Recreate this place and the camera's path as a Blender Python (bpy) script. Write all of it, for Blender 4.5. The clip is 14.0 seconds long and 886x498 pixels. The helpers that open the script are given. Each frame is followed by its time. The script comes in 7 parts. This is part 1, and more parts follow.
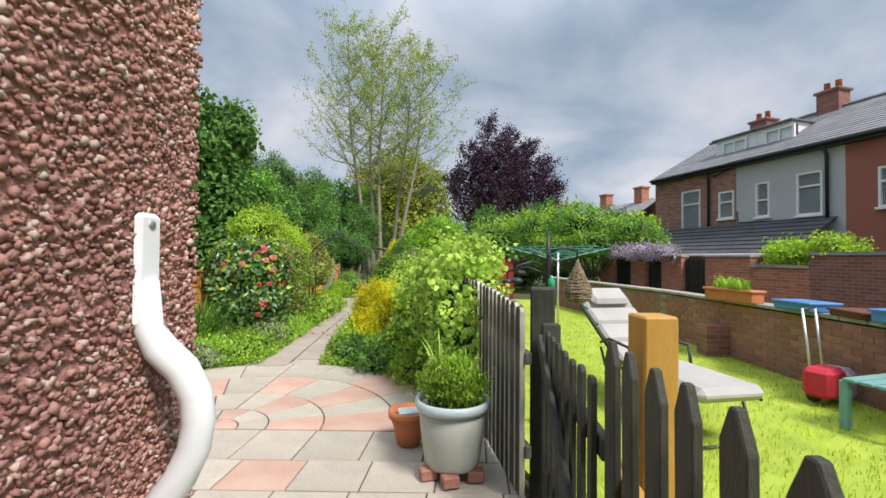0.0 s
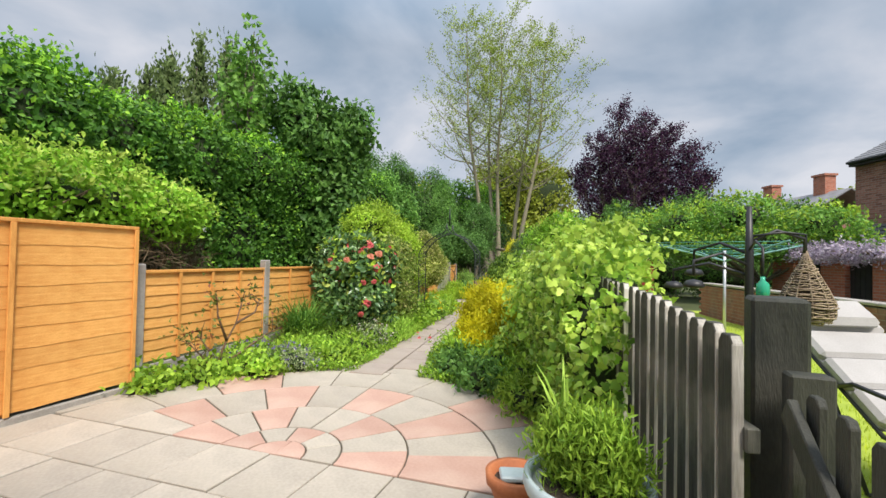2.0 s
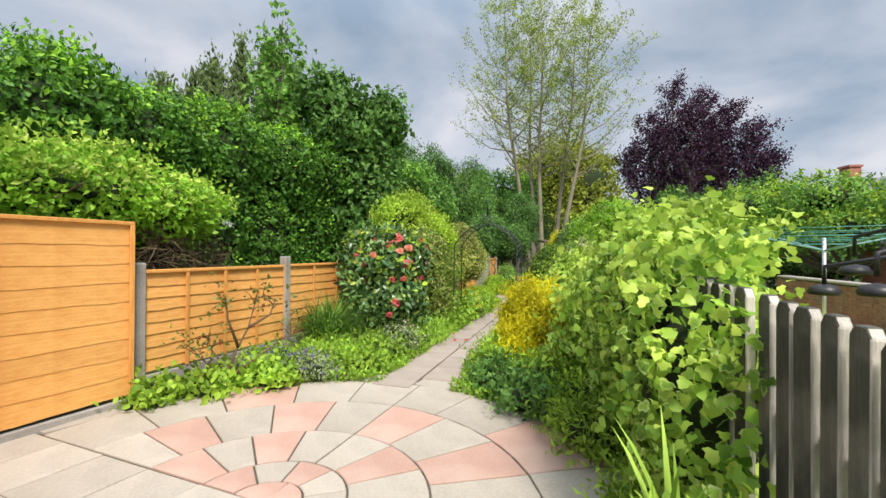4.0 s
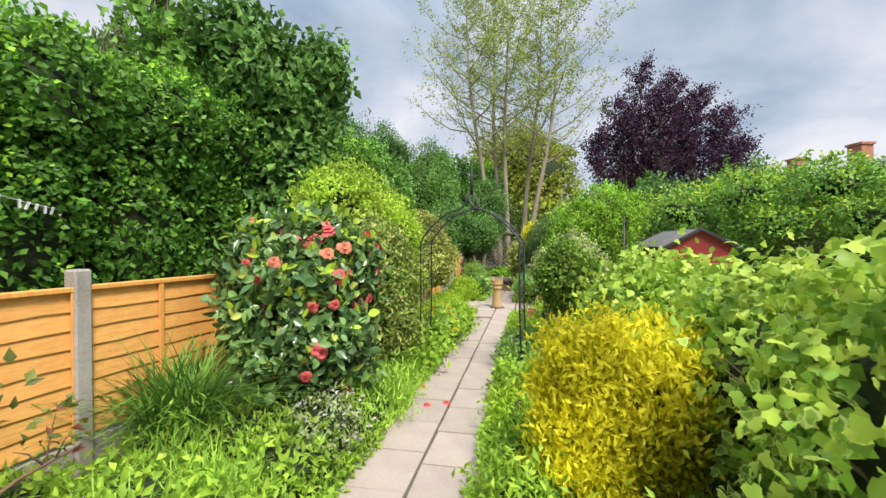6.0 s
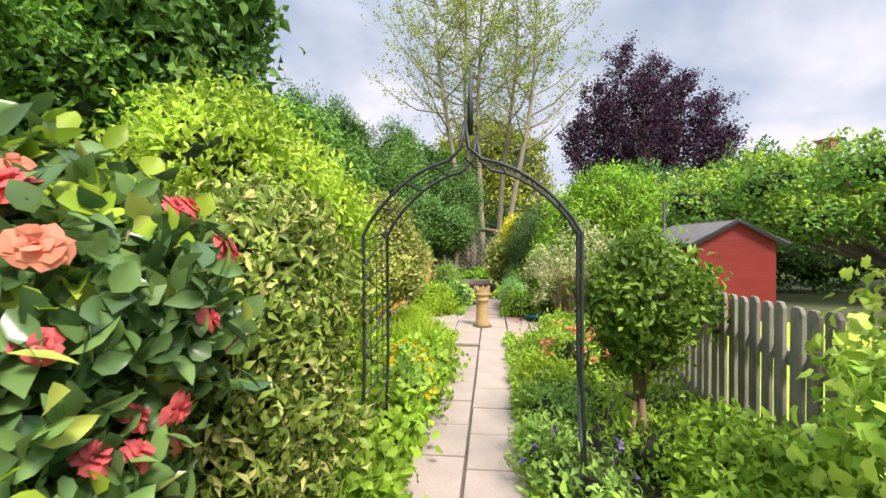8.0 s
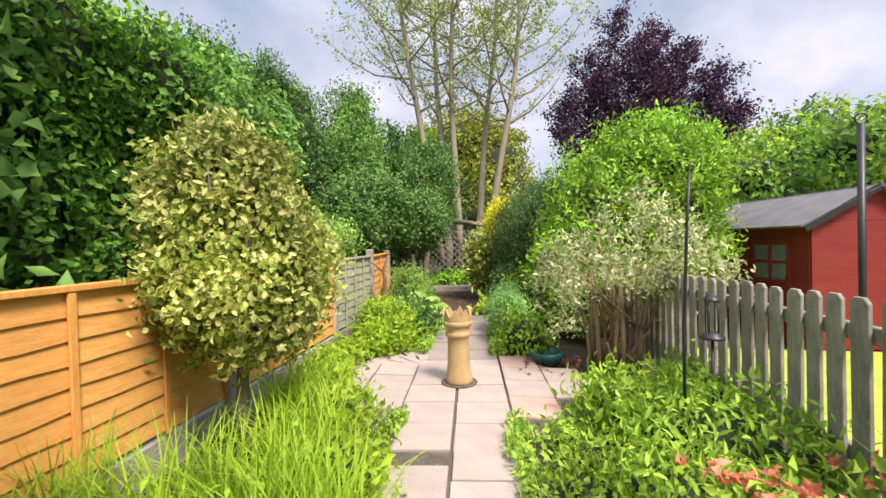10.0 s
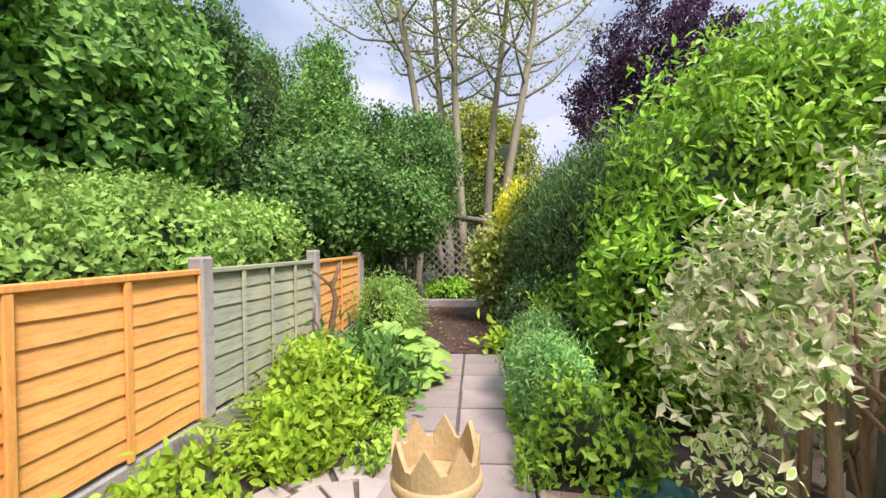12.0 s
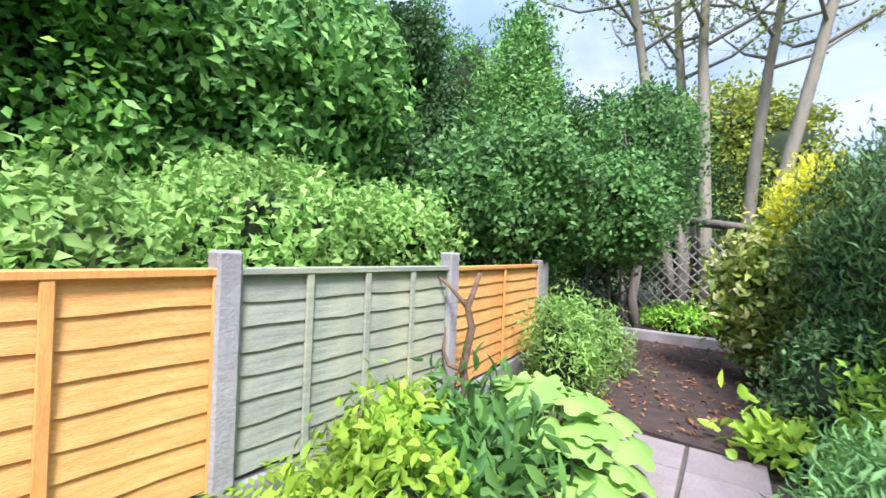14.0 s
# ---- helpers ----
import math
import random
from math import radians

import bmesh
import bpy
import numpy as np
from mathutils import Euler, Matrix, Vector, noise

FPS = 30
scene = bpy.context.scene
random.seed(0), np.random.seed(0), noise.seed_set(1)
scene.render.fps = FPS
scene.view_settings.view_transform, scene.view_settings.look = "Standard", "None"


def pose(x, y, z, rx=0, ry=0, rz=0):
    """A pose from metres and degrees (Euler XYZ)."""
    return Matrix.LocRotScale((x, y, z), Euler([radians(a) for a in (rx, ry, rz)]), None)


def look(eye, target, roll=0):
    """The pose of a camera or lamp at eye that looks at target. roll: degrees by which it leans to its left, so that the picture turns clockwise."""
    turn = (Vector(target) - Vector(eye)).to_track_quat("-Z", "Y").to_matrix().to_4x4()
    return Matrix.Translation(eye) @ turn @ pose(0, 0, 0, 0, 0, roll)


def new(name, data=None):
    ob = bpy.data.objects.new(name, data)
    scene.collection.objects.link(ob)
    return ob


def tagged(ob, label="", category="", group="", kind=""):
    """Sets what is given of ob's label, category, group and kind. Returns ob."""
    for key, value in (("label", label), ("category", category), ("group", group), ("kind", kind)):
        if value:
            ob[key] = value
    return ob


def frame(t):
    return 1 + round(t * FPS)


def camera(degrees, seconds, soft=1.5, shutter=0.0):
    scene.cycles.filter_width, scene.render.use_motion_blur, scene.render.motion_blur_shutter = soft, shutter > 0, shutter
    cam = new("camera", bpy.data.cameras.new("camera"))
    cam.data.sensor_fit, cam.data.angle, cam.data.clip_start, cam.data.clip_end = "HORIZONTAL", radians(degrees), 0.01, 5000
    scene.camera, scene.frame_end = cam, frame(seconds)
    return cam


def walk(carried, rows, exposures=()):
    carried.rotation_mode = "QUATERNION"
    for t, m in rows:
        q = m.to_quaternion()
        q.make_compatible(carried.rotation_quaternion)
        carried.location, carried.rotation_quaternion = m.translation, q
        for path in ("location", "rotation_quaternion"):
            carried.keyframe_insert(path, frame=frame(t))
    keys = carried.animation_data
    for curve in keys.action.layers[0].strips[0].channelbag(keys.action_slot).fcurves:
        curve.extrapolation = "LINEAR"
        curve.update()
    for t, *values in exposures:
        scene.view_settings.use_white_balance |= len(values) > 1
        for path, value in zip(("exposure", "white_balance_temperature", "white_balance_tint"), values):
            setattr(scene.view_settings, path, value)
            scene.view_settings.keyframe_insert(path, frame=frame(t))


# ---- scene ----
cam = camera(92.9, 14.0, shutter=0.08)

PATH = [
    (0, (0.311, 2.136, 1.36), (0.181, 4.131, 1.402), 0.5),
    (0.5, (0.259, 2.454, 1.337), (-0.058, 4.428, 1.376), 0.9),
    (1, (0.216, 2.761, 1.341), (-0.234, 4.71, 1.375), 1.1),
    (1.5, (0.182, 3.017, 1.322), (-0.385, 4.935, 1.36), 1.1),
    (2, (0.229, 3.13, 1.288), (-0.457, 5.008, 1.333), 1.1),
    (2.5, (0.289, 3.185, 1.245), (-0.501, 5.022, 1.296), 1.3),
    (2.7, (0.283, 3.189, 1.226), (-0.539, 5.011, 1.278), 1.4),
    (4.8, (-0.301, 4.59, 1.334), (-1.166, 6.394, 1.316), 0.1),
    (5, (-0.415, 4.821, 1.331), (-1.25, 6.639, 1.313), -0.0),
    (5.5, (-0.749, 5.419, 1.336), (-1.501, 7.272, 1.32), -0.5),
    (6, (-1.13, 6.065, 1.363), (-1.787, 7.954, 1.342), -0.2),
    (6.5, (-1.457, 6.648, 1.399), (-2.037, 8.562, 1.365), 0.4),
    (7, (-1.652, 7.203, 1.417), (-2.195, 9.127, 1.383), 0.3),
    (7.5, (-1.817, 7.746, 1.38), (-2.337, 9.677, 1.347), 0.2),
    (8, (-1.935, 8.335, 1.343), (-2.433, 10.272, 1.312), -0.4),
    (8.2, (-1.946, 8.575, 1.326), (-2.441, 10.512, 1.304), -0.7),
    (10.3, (-2.472, 11.806, 1.2), (-2.861, 13.768, 1.167), -1.3),
    (10.5, (-2.519, 12.04, 1.19), (-2.91, 14.001, 1.161), -1.0),
    (11, (-2.594, 12.652, 1.184), (-2.989, 14.612, 1.155), -1.0),
    (11.5, (-2.644, 13.257, 1.157), (-3.049, 15.216, 1.134), -1.2),
    (12, (-2.728, 13.829, 1.161), (-3.151, 15.784, 1.145), -1.0),
    (12.5, (-2.722, 14.347, 1.146), (-3.209, 16.287, 1.136), -0.8),
    (13, (-2.736, 14.773, 1.134), (-3.361, 16.672, 1.143), -0.4),
    (13.5, (-2.771, 15.083, 1.149), (-3.604, 16.902, 1.15), 0.7),
    (14, (-2.895, 15.27, 1.151), (-4.228, 16.761, 1.158), 2.2),
]
walk(cam, [(t, look(eye, target, roll)) for t, eye, target, roll in PATH],
     [(0, 0.23, 6400, 14), (4.8, 0.38, 6500, 15), (6.5, 0.58, 6500, 16), (8, 0.72, 6700, 21), (10.5, 0.74, 6650, 24), (11.5, 0.70, 6550, 25), (12.5, 0.95, 5950, 28), (14, 1.12, 5400, 26)])

# ---- world and light ----
world = bpy.data.worlds.new("overcast_sky")
scene.world = world
world.use_nodes = True
wt = world.node_tree
wt.nodes.clear()


def wnode(kind, **sockets):
    nd = wt.nodes.new(kind)
    for k, v in sockets.items():
        nd.inputs[k.replace("_", " ")].default_value = v
    return nd


SUN_EL, SUN_ROT = radians(53), radians(134)
sky = wnode("ShaderNodeTexSky")
sky.sky_type = "NISHITA"
sky.sun_disc = False
sky.sun_elevation, sky.sun_rotation = SUN_EL, SUN_ROT
skyl = wnode("ShaderNodeVectorMath")
skyl.operation = "SCALE"
skyl.inputs["Scale"].default_value = 0.10
wt.links.new(sky.outputs[0], skyl.inputs[0])
geo = wnode("ShaderNodeTexCoord")
sep = wnode("ShaderNodeSeparateXYZ")
wt.links.new(geo.outputs["Generated"], sep.inputs[0])
zz = wnode("ShaderNodeMath")
zz.operation = "MAXIMUM"
zz.inputs[1].default_value = 0.0
wt.links.new(sep.outputs["Z"], zz.inputs[0])
zo = wnode("ShaderNodeMath")
zo.operation = "ADD"
zo.inputs[1].default_value = 0.38
wt.links.new(zz.outputs[0], zo.inputs[0])
proj = wnode("ShaderNodeVectorMath")
proj.operation = "DIVIDE"
cmb = wnode("ShaderNodeCombineXYZ")
for k in range(2):
    wt.links.new(sep.outputs[k], cmb.inputs[k])
    wt.links.new(zo.outputs[0], (c3 := wnode("ShaderNodeCombineXYZ") if k == 0 else c3).inputs[k])
c3.inputs[2].default_value = 1.0
wt.links.new(cmb.outputs[0], proj.inputs[0])
wt.links.new(c3.outputs[0], proj.inputs[1])
cl = wnode("ShaderNodeTexNoise", Scale=1.9, Detail=6.0, Roughness=0.5, Distortion=0.35)
wt.links.new(proj.outputs[0], cl.inputs["Vector"])
cr = wnode("ShaderNodeValToRGB")
cr.color_ramp.elements[0].position, cr.color_ramp.elements[0].color = 0.36, (0.25, 0.335, 0.42, 1)
cr.color_ramp.elements[1].position, cr.color_ramp.elements[1].color = 0.66, (0.64, 0.66, 0.68, 1)
mid = cr.color_ramp.elements.new(0.5)
mid.color = (0.41, 0.475, 0.54, 1)
wt.links.new(cl.outputs[0], cr.inputs[0])
# an overcast sky is about three times brighter overhead than at the horizon
zen = wnode("ShaderNodeMapRange")
for k, v in zip(("From Min", "From Max", "To Min", "To Max"), (0.45, 0.95, 1.0, 2.7)):
    zen.inputs[k].default_value = v
wt.links.new(sep.outputs["Z"], zen.inputs["Value"])
cz = wnode("ShaderNodeVectorMath")
cz.operation = "SCALE"
wt.links.new(cr.outputs[0], cz.inputs[0])
wt.links.new(zen.outputs[0], cz.inputs["Scale"])
mixs = wnode("ShaderNodeMix")
mixs.data_type = "RGBA"
mixs.inputs[0].default_value = 0.9
wt.links.new(skyl.outputs[0], mixs.inputs[6])
wt.links.new(cz.outputs[0], mixs.inputs[7])
bg = wnode("ShaderNodeBackground", Strength=1.0)
wt.links.new(mixs.outputs[2], bg.inputs[0])
wo = wnode("ShaderNodeOutputWorld")
wt.links.new(bg.outputs[0], wo.inputs[0])

sun = new("sun", bpy.data.lights.new("sun", "SUN"))
sun.data.energy, sun.data.angle, sun.data.color = 3.7, radians(15), (1.0, 0.94, 0.83)
sun.matrix_world = look((0, 0, 0), (-math.sin(SUN_ROT) * math.cos(SUN_EL), -math.cos(SUN_ROT) * math.cos(SUN_EL), -math.sin(SUN_EL)))


# ---- materials ----
def mat(name, c1, c2, scale=6.0, rough=0.7, bump=0.2, fine=60.0, metal=0.0, stain=None, stain_amt=0.4, per_object=0.0, coat=0.0, stretch=None, sss=0.0):
    m = bpy.data.materials.new(name)
    m.use_nodes = True
    nt = m.node_tree
    p = nt.nodes["Principled BSDF"]
    tc = nt.nodes.new("ShaderNodeTexCoord")
    vec = tc.outputs["Object"]
    if stretch:
        mp = nt.nodes.new("ShaderNodeMapping")
        mp.inputs["Scale"].default_value = stretch
        nt.links.new(vec, mp.inputs[0])
        vec = mp.outputs[0]
    n1 = nt.nodes.new("ShaderNodeTexNoise")
    n1.inputs["Scale"].default_value, n1.inputs["Detail"].default_value = scale, 5
    n2 = nt.nodes.new("ShaderNodeTexNoise")
    n2.inputs["Scale"].default_value, n2.inputs["Detail"].default_value = fine, 4
    nt.links.new(vec, n1.inputs["Vector"])
    nt.links.new(vec, n2.inputs["Vector"])
    ad = nt.nodes.new("ShaderNodeMath")
    ad.operation = "MULTIPLY_ADD"
    ad.inputs[1].default_value = 0.6
    nt.links.new(n1.outputs[0], ad.inputs[0])
    h = nt.nodes.new("ShaderNodeMath")
    h.operation = "MULTIPLY"
    h.inputs[1].default_value = 0.4
    nt.links.new(n2.outputs[0], h.inputs[0])
    nt.links.new(h.outputs[0], ad.inputs[2])
    rp = nt.nodes.new("ShaderNodeValToRGB")
    rp.color_ramp.elements[0].position, rp.color_ramp.elements[0].color = 0.33, (*c1, 1)
    rp.color_ramp.elements[1].position, rp.color_ramp.elements[1].color = 0.67, (*c2, 1)
    nt.links.new(ad.outputs[0], rp.inputs[0])
    col = rp.outputs[0]
    if stain:
        n3 = nt.nodes.new("ShaderNodeTexNoise")
        n3.inputs["Scale"].default_value, n3.inputs["Detail"].default_value = scale * 0.35, 6
        nt.links.new(tc.outputs["Object"], n3.inputs["Vector"])
        r3 = nt.nodes.new("ShaderNodeValToRGB")
        r3.color_ramp.elements[0].position, r3.color_ramp.elements[0].color = 0.48, (0, 0, 0, 1)
        r3.color_ramp.elements[1].position, r3.color_ramp.elements[1].color = 0.7, (stain_amt,) * 3 + (1,)
        nt.links.new(n3.outputs[0], r3.inputs[0])
        mx = nt.nodes.new("ShaderNodeMix")
        mx.data_type = "RGBA"
        nt.links.new(r3.outputs[0], mx.inputs[0])
        nt.links.new(col, mx.inputs[6])
        mx.inputs[7].default_value = (*stain, 1)
        col = mx.outputs[2]
    if per_object:
        oi = nt.nodes.new("ShaderNodeObjectInfo")
        mr = nt.nodes.new("ShaderNodeMapRange")
        mr.inputs["To Min"].default_value, mr.inputs["To Max"].default_value = 1 - per_object, 1 + per_object
        nt.links.new(oi.outputs["Random"], mr.inputs["Value"])
        hs = nt.nodes.new("ShaderNodeHueSaturation")
        nt.links.new(mr.outputs[0], hs.inputs["Value"])
        nt.links.new(col, hs.inputs["Color"])
        col = hs.outputs[0]
    nt.links.new(col, p.inputs["Base Color"])
    p.inputs["Roughness"].default_value, p.inputs["Metallic"].default_value = rough, metal
    p.inputs["Coat Weight"].default_value = coat
    if bump:
        b = nt.nodes.new("ShaderNodeBump")
        b.inputs["Strength"].default_value, b.inputs["Distance"].default_value = bump, 0.02
        nt.links.new(ad.outputs[0], b.inputs["Height"])
        nt.links.new(b.outputs[0], p.inputs["Normal"])
    return m


def leaf_mat(name, dark, light, rough=0.45, trans=0.28, edge=None, edge_share=0.0, spec=0.2):
    """Leaves: a colour for each leaf out of a range, light shining through them. edge: a second colour for a share of the leaves."""
    m = bpy.data.materials.new(name)
    m.use_nodes = True
    nt = m.node_tree
    p = nt.nodes["Principled BSDF"]
    g = nt.nodes.new("ShaderNodeNewGeometry")
    rp = nt.nodes.new("ShaderNodeValToRGB")
    e = rp.color_ramp.elements
    e[0].position, e[0].color = 0.0, (*dark, 1)
    e[1].position, e[1].color = 1.0 - edge_share if edge else 1.0, (*light, 1)
    if edge:
        x = e.new(min(0.999, 1.001 - edge_share))
        x.color = (*edge, 1)
    tc = nt.nodes.new("ShaderNodeTexCoord")
    n1 = nt.nodes.new("ShaderNodeTexNoise")
    n1.inputs["Scale"].default_value, n1.inputs["Detail"].default_value = 2.2, 3
    nt.links.new(tc.outputs["Object"], n1.inputs["Vector"])
    nt.links.new(g.outputs["Random Per Island"], rp.inputs[0])
    hs = nt.nodes.new("ShaderNodeHueSaturation")
    mr = nt.nodes.new("ShaderNodeMapRange")
    for k, v in zip(("From Min", "From Max", "To Min", "To Max"), (0.3, 0.7, 0.62, 1.32)):
        mr.inputs[k].default_value = v
    nt.links.new(n1.outputs[0], mr.inputs["Value"])
    nt.links.new(mr.outputs[0], hs.inputs["Value"])
    nt.links.new(rp.outputs[0], hs.inputs["Color"])
    nt.links.new(hs.outputs[0], p.inputs["Base Color"])
    p.inputs["Roughness"].default_value = rough
    p.inputs["Specular IOR Level"].default_value = spec
    tr = nt.nodes.new("ShaderNodeBsdfTranslucent")
    nt.links.new(hs.outputs[0], tr.inputs[0])
    ms = nt.nodes.new("ShaderNodeMixShader")
    ms.inputs[0].default_value = trans
    nt.links.new(p.outputs[0], ms.inputs[1])
    nt.links.new(tr.outputs[0], ms.inputs[2])
    nt.links.new(ms.outputs[0], nt.nodes["Material Output"].inputs[0])
    return m


def glass_mat(name, tint=(0.9, 0.95, 0.95)):
    m = bpy.data.materials.new(name)
    m.use_nodes = True
    p = m.node_tree.nodes["Principled BSDF"]
    p.inputs["Base Color"].default_value = (*tint, 1)
    p.inputs["Roughness"].default_value = 0.03
    p.inputs["Transmission Weight"].default_value = 0.9
    p.inputs["IOR"].default_value = 1.1
    return m


M_SOIL = mat("soil", (0.035, 0.025, 0.017), (0.085, 0.062, 0.042), 5, 0.95, 0.8, 45)
M_GROUND = mat("rough_grass_ground", (0.045, 0.06, 0.02), (0.09, 0.11, 0.035), 0.6, 0.95, 0.5, 12)
M_MULCH = mat("bark_mulch", (0.03, 0.02, 0.014), (0.09, 0.055, 0.038), 8, 0.95, 0.9, 70)
M_LAWN = mat("lawn_turf", (0.231, 0.330, 0.030), (0.429, 0.510, 0.060), 3, 0.9, 0.5, 90)
M_SLAB = mat("cream_sandstone", (0.36, 0.32, 0.265), (0.51, 0.455, 0.375), 3.5, 0.8, 0.25, 50, stain=(0.30, 0.265, 0.21), stain_amt=0.55, per_object=0.10)
M_PINK = mat("pink_sandstone", (0.44, 0.265, 0.205), (0.53, 0.35, 0.275), 3.5, 0.8, 0.25, 50, stain=(0.58, 0.46, 0.38), per_object=0.06)
M_JOINT = mat("dark_mortar", (0.06, 0.05, 0.036), (0.14, 0.12, 0.085), 12, 0.95, 0.6, 80)
M_PATHSLAB = mat("grey_pink_concrete_slab", (0.315, 0.26, 0.22), (0.425, 0.36, 0.31), 4, 0.85, 0.3, 60, stain=(0.33, 0.28, 0.22), per_object=0.06)
M_WORNSLAB = mat("worn_pink_grey_slab", (0.225, 0.18, 0.155), (0.34, 0.28, 0.245), 4, 0.85, 0.3, 60, stain=(0.16, 0.14, 0.10), stain_amt=0.5, per_object=0.08)
M_RENDER = mat("pink_pebbledash_mortar", (0.27, 0.13, 0.11), (0.40, 0.21, 0.18), 20, 0.9, 0.8, 120)
M_WHITEPL = mat("white_plastic", (0.74, 0.75, 0.78), (0.82, 0.83, 0.85), 4, 0.3, 0.02, 40)
M_SCREW = mat("steel_screw", (0.4, 0.4, 0.4), (0.6, 0.6, 0.6), 20, 0.35, 0.05, 60, metal=0.9)
M_ORANGE = mat("orange_stained_softwood", (0.68, 0.30, 0.066), (0.86, 0.475, 0.14), 5, 0.7, 0.25, 40, stain=(0.525, 0.207, 0.034), stain_amt=0.5, per_object=0.06, stretch=(1.5, 1.5, 9))
M_ORANGE_V = mat("orange_stained_batten", (0.600, 0.248, 0.051), (0.800, 0.400, 0.102), 6, 0.7, 0.25, 40, per_object=0.05, stretch=(8, 8, 1.2))
# the pale yellow stain puts sunlight on the panel into its colour
M_GREENW = mat("grey_green_weathered_wood_sun_patches", (0.215, 0.24, 0.175), (0.40, 0.405, 0.28), 4, 0.85, 0.3, 40, stain=(0.517, 0.483, 0.242), stain_amt=0.6, per_object=0.08, stretch=(1.5, 1.5, 9))
M_CONC = mat("weathered_concrete", (0.26, 0.24, 0.215), (0.42, 0.39, 0.35), 6, 0.9, 0.5, 70, stain=(0.17, 0.15, 0.12), per_object=0.05)
M_DKPICKET = mat("dark_green_painted_timber", (0.013, 0.015, 0.011), (0.034, 0.036, 0.027), 7, 0.75, 0.4, 60, stain=(0.13, 0.125, 0.095), stain_amt=0.5, per_object=0.2, stretch=(4, 4, 0.8))
M_GYPICKET = mat("flaking_green_grey_picket", (0.022, 0.025, 0.018), (0.065, 0.066, 0.05), 9, 0.8, 0.5, 50, stain=(0.36, 0.33, 0.27), stain_amt=0.55, per_object=0.25, stretch=(3.2, 3.2, 0.22))
M_BAREWOOD = mat("bare_silvered_wood_edge", (0.30, 0.28, 0.235), (0.62, 0.585, 0.51), 8, 0.85, 0.5, 50, stain=(0.06, 0.06, 0.045), stain_amt=0.8, per_object=0.2, stretch=(3, 3, 0.35))
M_NEWPOST = mat("golden_treated_timber", (0.42, 0.22, 0.035), (0.52, 0.29, 0.06), 5, 0.65, 0.2, 40, stretch=(5, 5, 0.8))
M_DKBRICK = mat("dark_brown_brick", (0.205, 0.085, 0.062), (0.41, 0.19, 0.135), 6, 0.9, 0.4, 60, stain=(0.270, 0.230, 0.189), per_object=0.2)
M_MORTAR = mat("grey_mortar", (0.24, 0.21, 0.18), (0.36, 0.32, 0.28), 9, 0.95, 0.4, 80)
M_GREYREND = mat("grey_painted_render", (0.40, 0.41, 0.42), (0.49, 0.50, 0.51), 0.8, 0.85, 0.1, 40)
M_REDREND = mat("red_brown_painted_wall", (0.29, 0.10, 0.07), (0.36, 0.13, 0.095), 0.8, 0.85, 0.1, 40)
M_SLATE = mat("grey_roof_slate", (0.18, 0.18, 0.19), (0.31, 0.31, 0.325), 2, 0.6, 0.3, 30, per_object=0.12)
M_TILE = mat("dark_concrete_tile", (0.05, 0.055, 0.058), (0.11, 0.115, 0.12), 2, 0.7, 0.3, 30)
M_UPVC = mat("white_window_frame", (0.74, 0.75, 0.76), (0.8, 0.81, 0.82), 3, 0.35, 0.02, 40)
M_BLACK = mat("black_plastic", (0.012, 0.012, 0.013), (0.028, 0.028, 0.03), 6, 0.45, 0.1, 60)
M_IRON = mat("dark_green_coated_steel", (0.02, 0.027, 0.024), (0.05, 0.06, 0.054), 8, 0.5, 0.2, 80, metal=0.3)
M_ROOM = mat("dim_interior", (0.025, 0.028, 0.030), (0.060, 0.060, 0.062), 1.5, 0.9, 0.0, 20)
M_GLASS = glass_mat("window_glass")
M_BUFF = mat("buff_terracotta", (0.37, 0.255, 0.105), (0.50, 0.36, 0.17), 7, 0.75, 0.3, 70, stain=(0.33, 0.21, 0.09), stain_amt=0.6)
M_TERRA = mat("orange_terracotta", (0.42, 0.13, 0.045), (0.54, 0.19, 0.075), 6, 0.7, 0.2, 60)
M_POT = mat("pale_green_grey_glazed_pot", (0.33, 0.35, 0.31), (0.43, 0.45, 0.41), 4, 0.5, 0.08, 50)
M_POTRIM = mat("grey_blue_pot_rim", (0.34, 0.42, 0.43), (0.44, 0.52, 0.53), 5, 0.4, 0.06, 50)
M_CUSHION = mat("pale_grey_fabric", (0.365, 0.348, 0.327), (0.451, 0.433, 0.412), 5, 0.9, 0.2, 120)
M_REDSHED = mat("red_painted_boards", (0.186, 0.012, 0.011), (0.248, 0.025, 0.020), 3, 0.6, 0.2, 40, stretch=(0.620, 0.620, 3.720))
M_FELT = mat("grey_roofing_felt", (0.10, 0.10, 0.105), (0.19, 0.185, 0.185), 4, 0.9, 0.3, 90)
M_BARK = mat("grey_brown_bark", (0.10, 0.085, 0.06), (0.24, 0.205, 0.15), 6, 0.9, 0.8, 40, stretch=(3, 3, 0.6))
M_PALEBARK = mat("pale_olive_bark", (0.20, 0.18, 0.11), (0.36, 0.32, 0.22), 4, 0.85, 0.5, 40, stretch=(3, 3, 0.6))
M_STEM = mat("tan_woody_stems", (0.16, 0.10, 0.055), (0.32, 0.215, 0.125), 9, 0.85, 0.5, 60, stretch=(3, 3, 0.6))
# crown cores: the next three colours hold the shade seen between leaves
M_CORE = mat("brown_green_crown_shade", (0.008, 0.014, 0.004), (0.032, 0.055, 0.012), 14, 0.95, 1.0, 70)
M_CORE_GOLD = mat("golden_crown_shade", (0.03, 0.05, 0.006), (0.22, 0.23, 0.015), 7, 0.95, 0.6, 40)
M_CORE_VAR = mat("variegated_crown_shade", (0.05, 0.07, 0.014), (0.13, 0.16, 0.035), 9, 0.95, 0.7, 50)
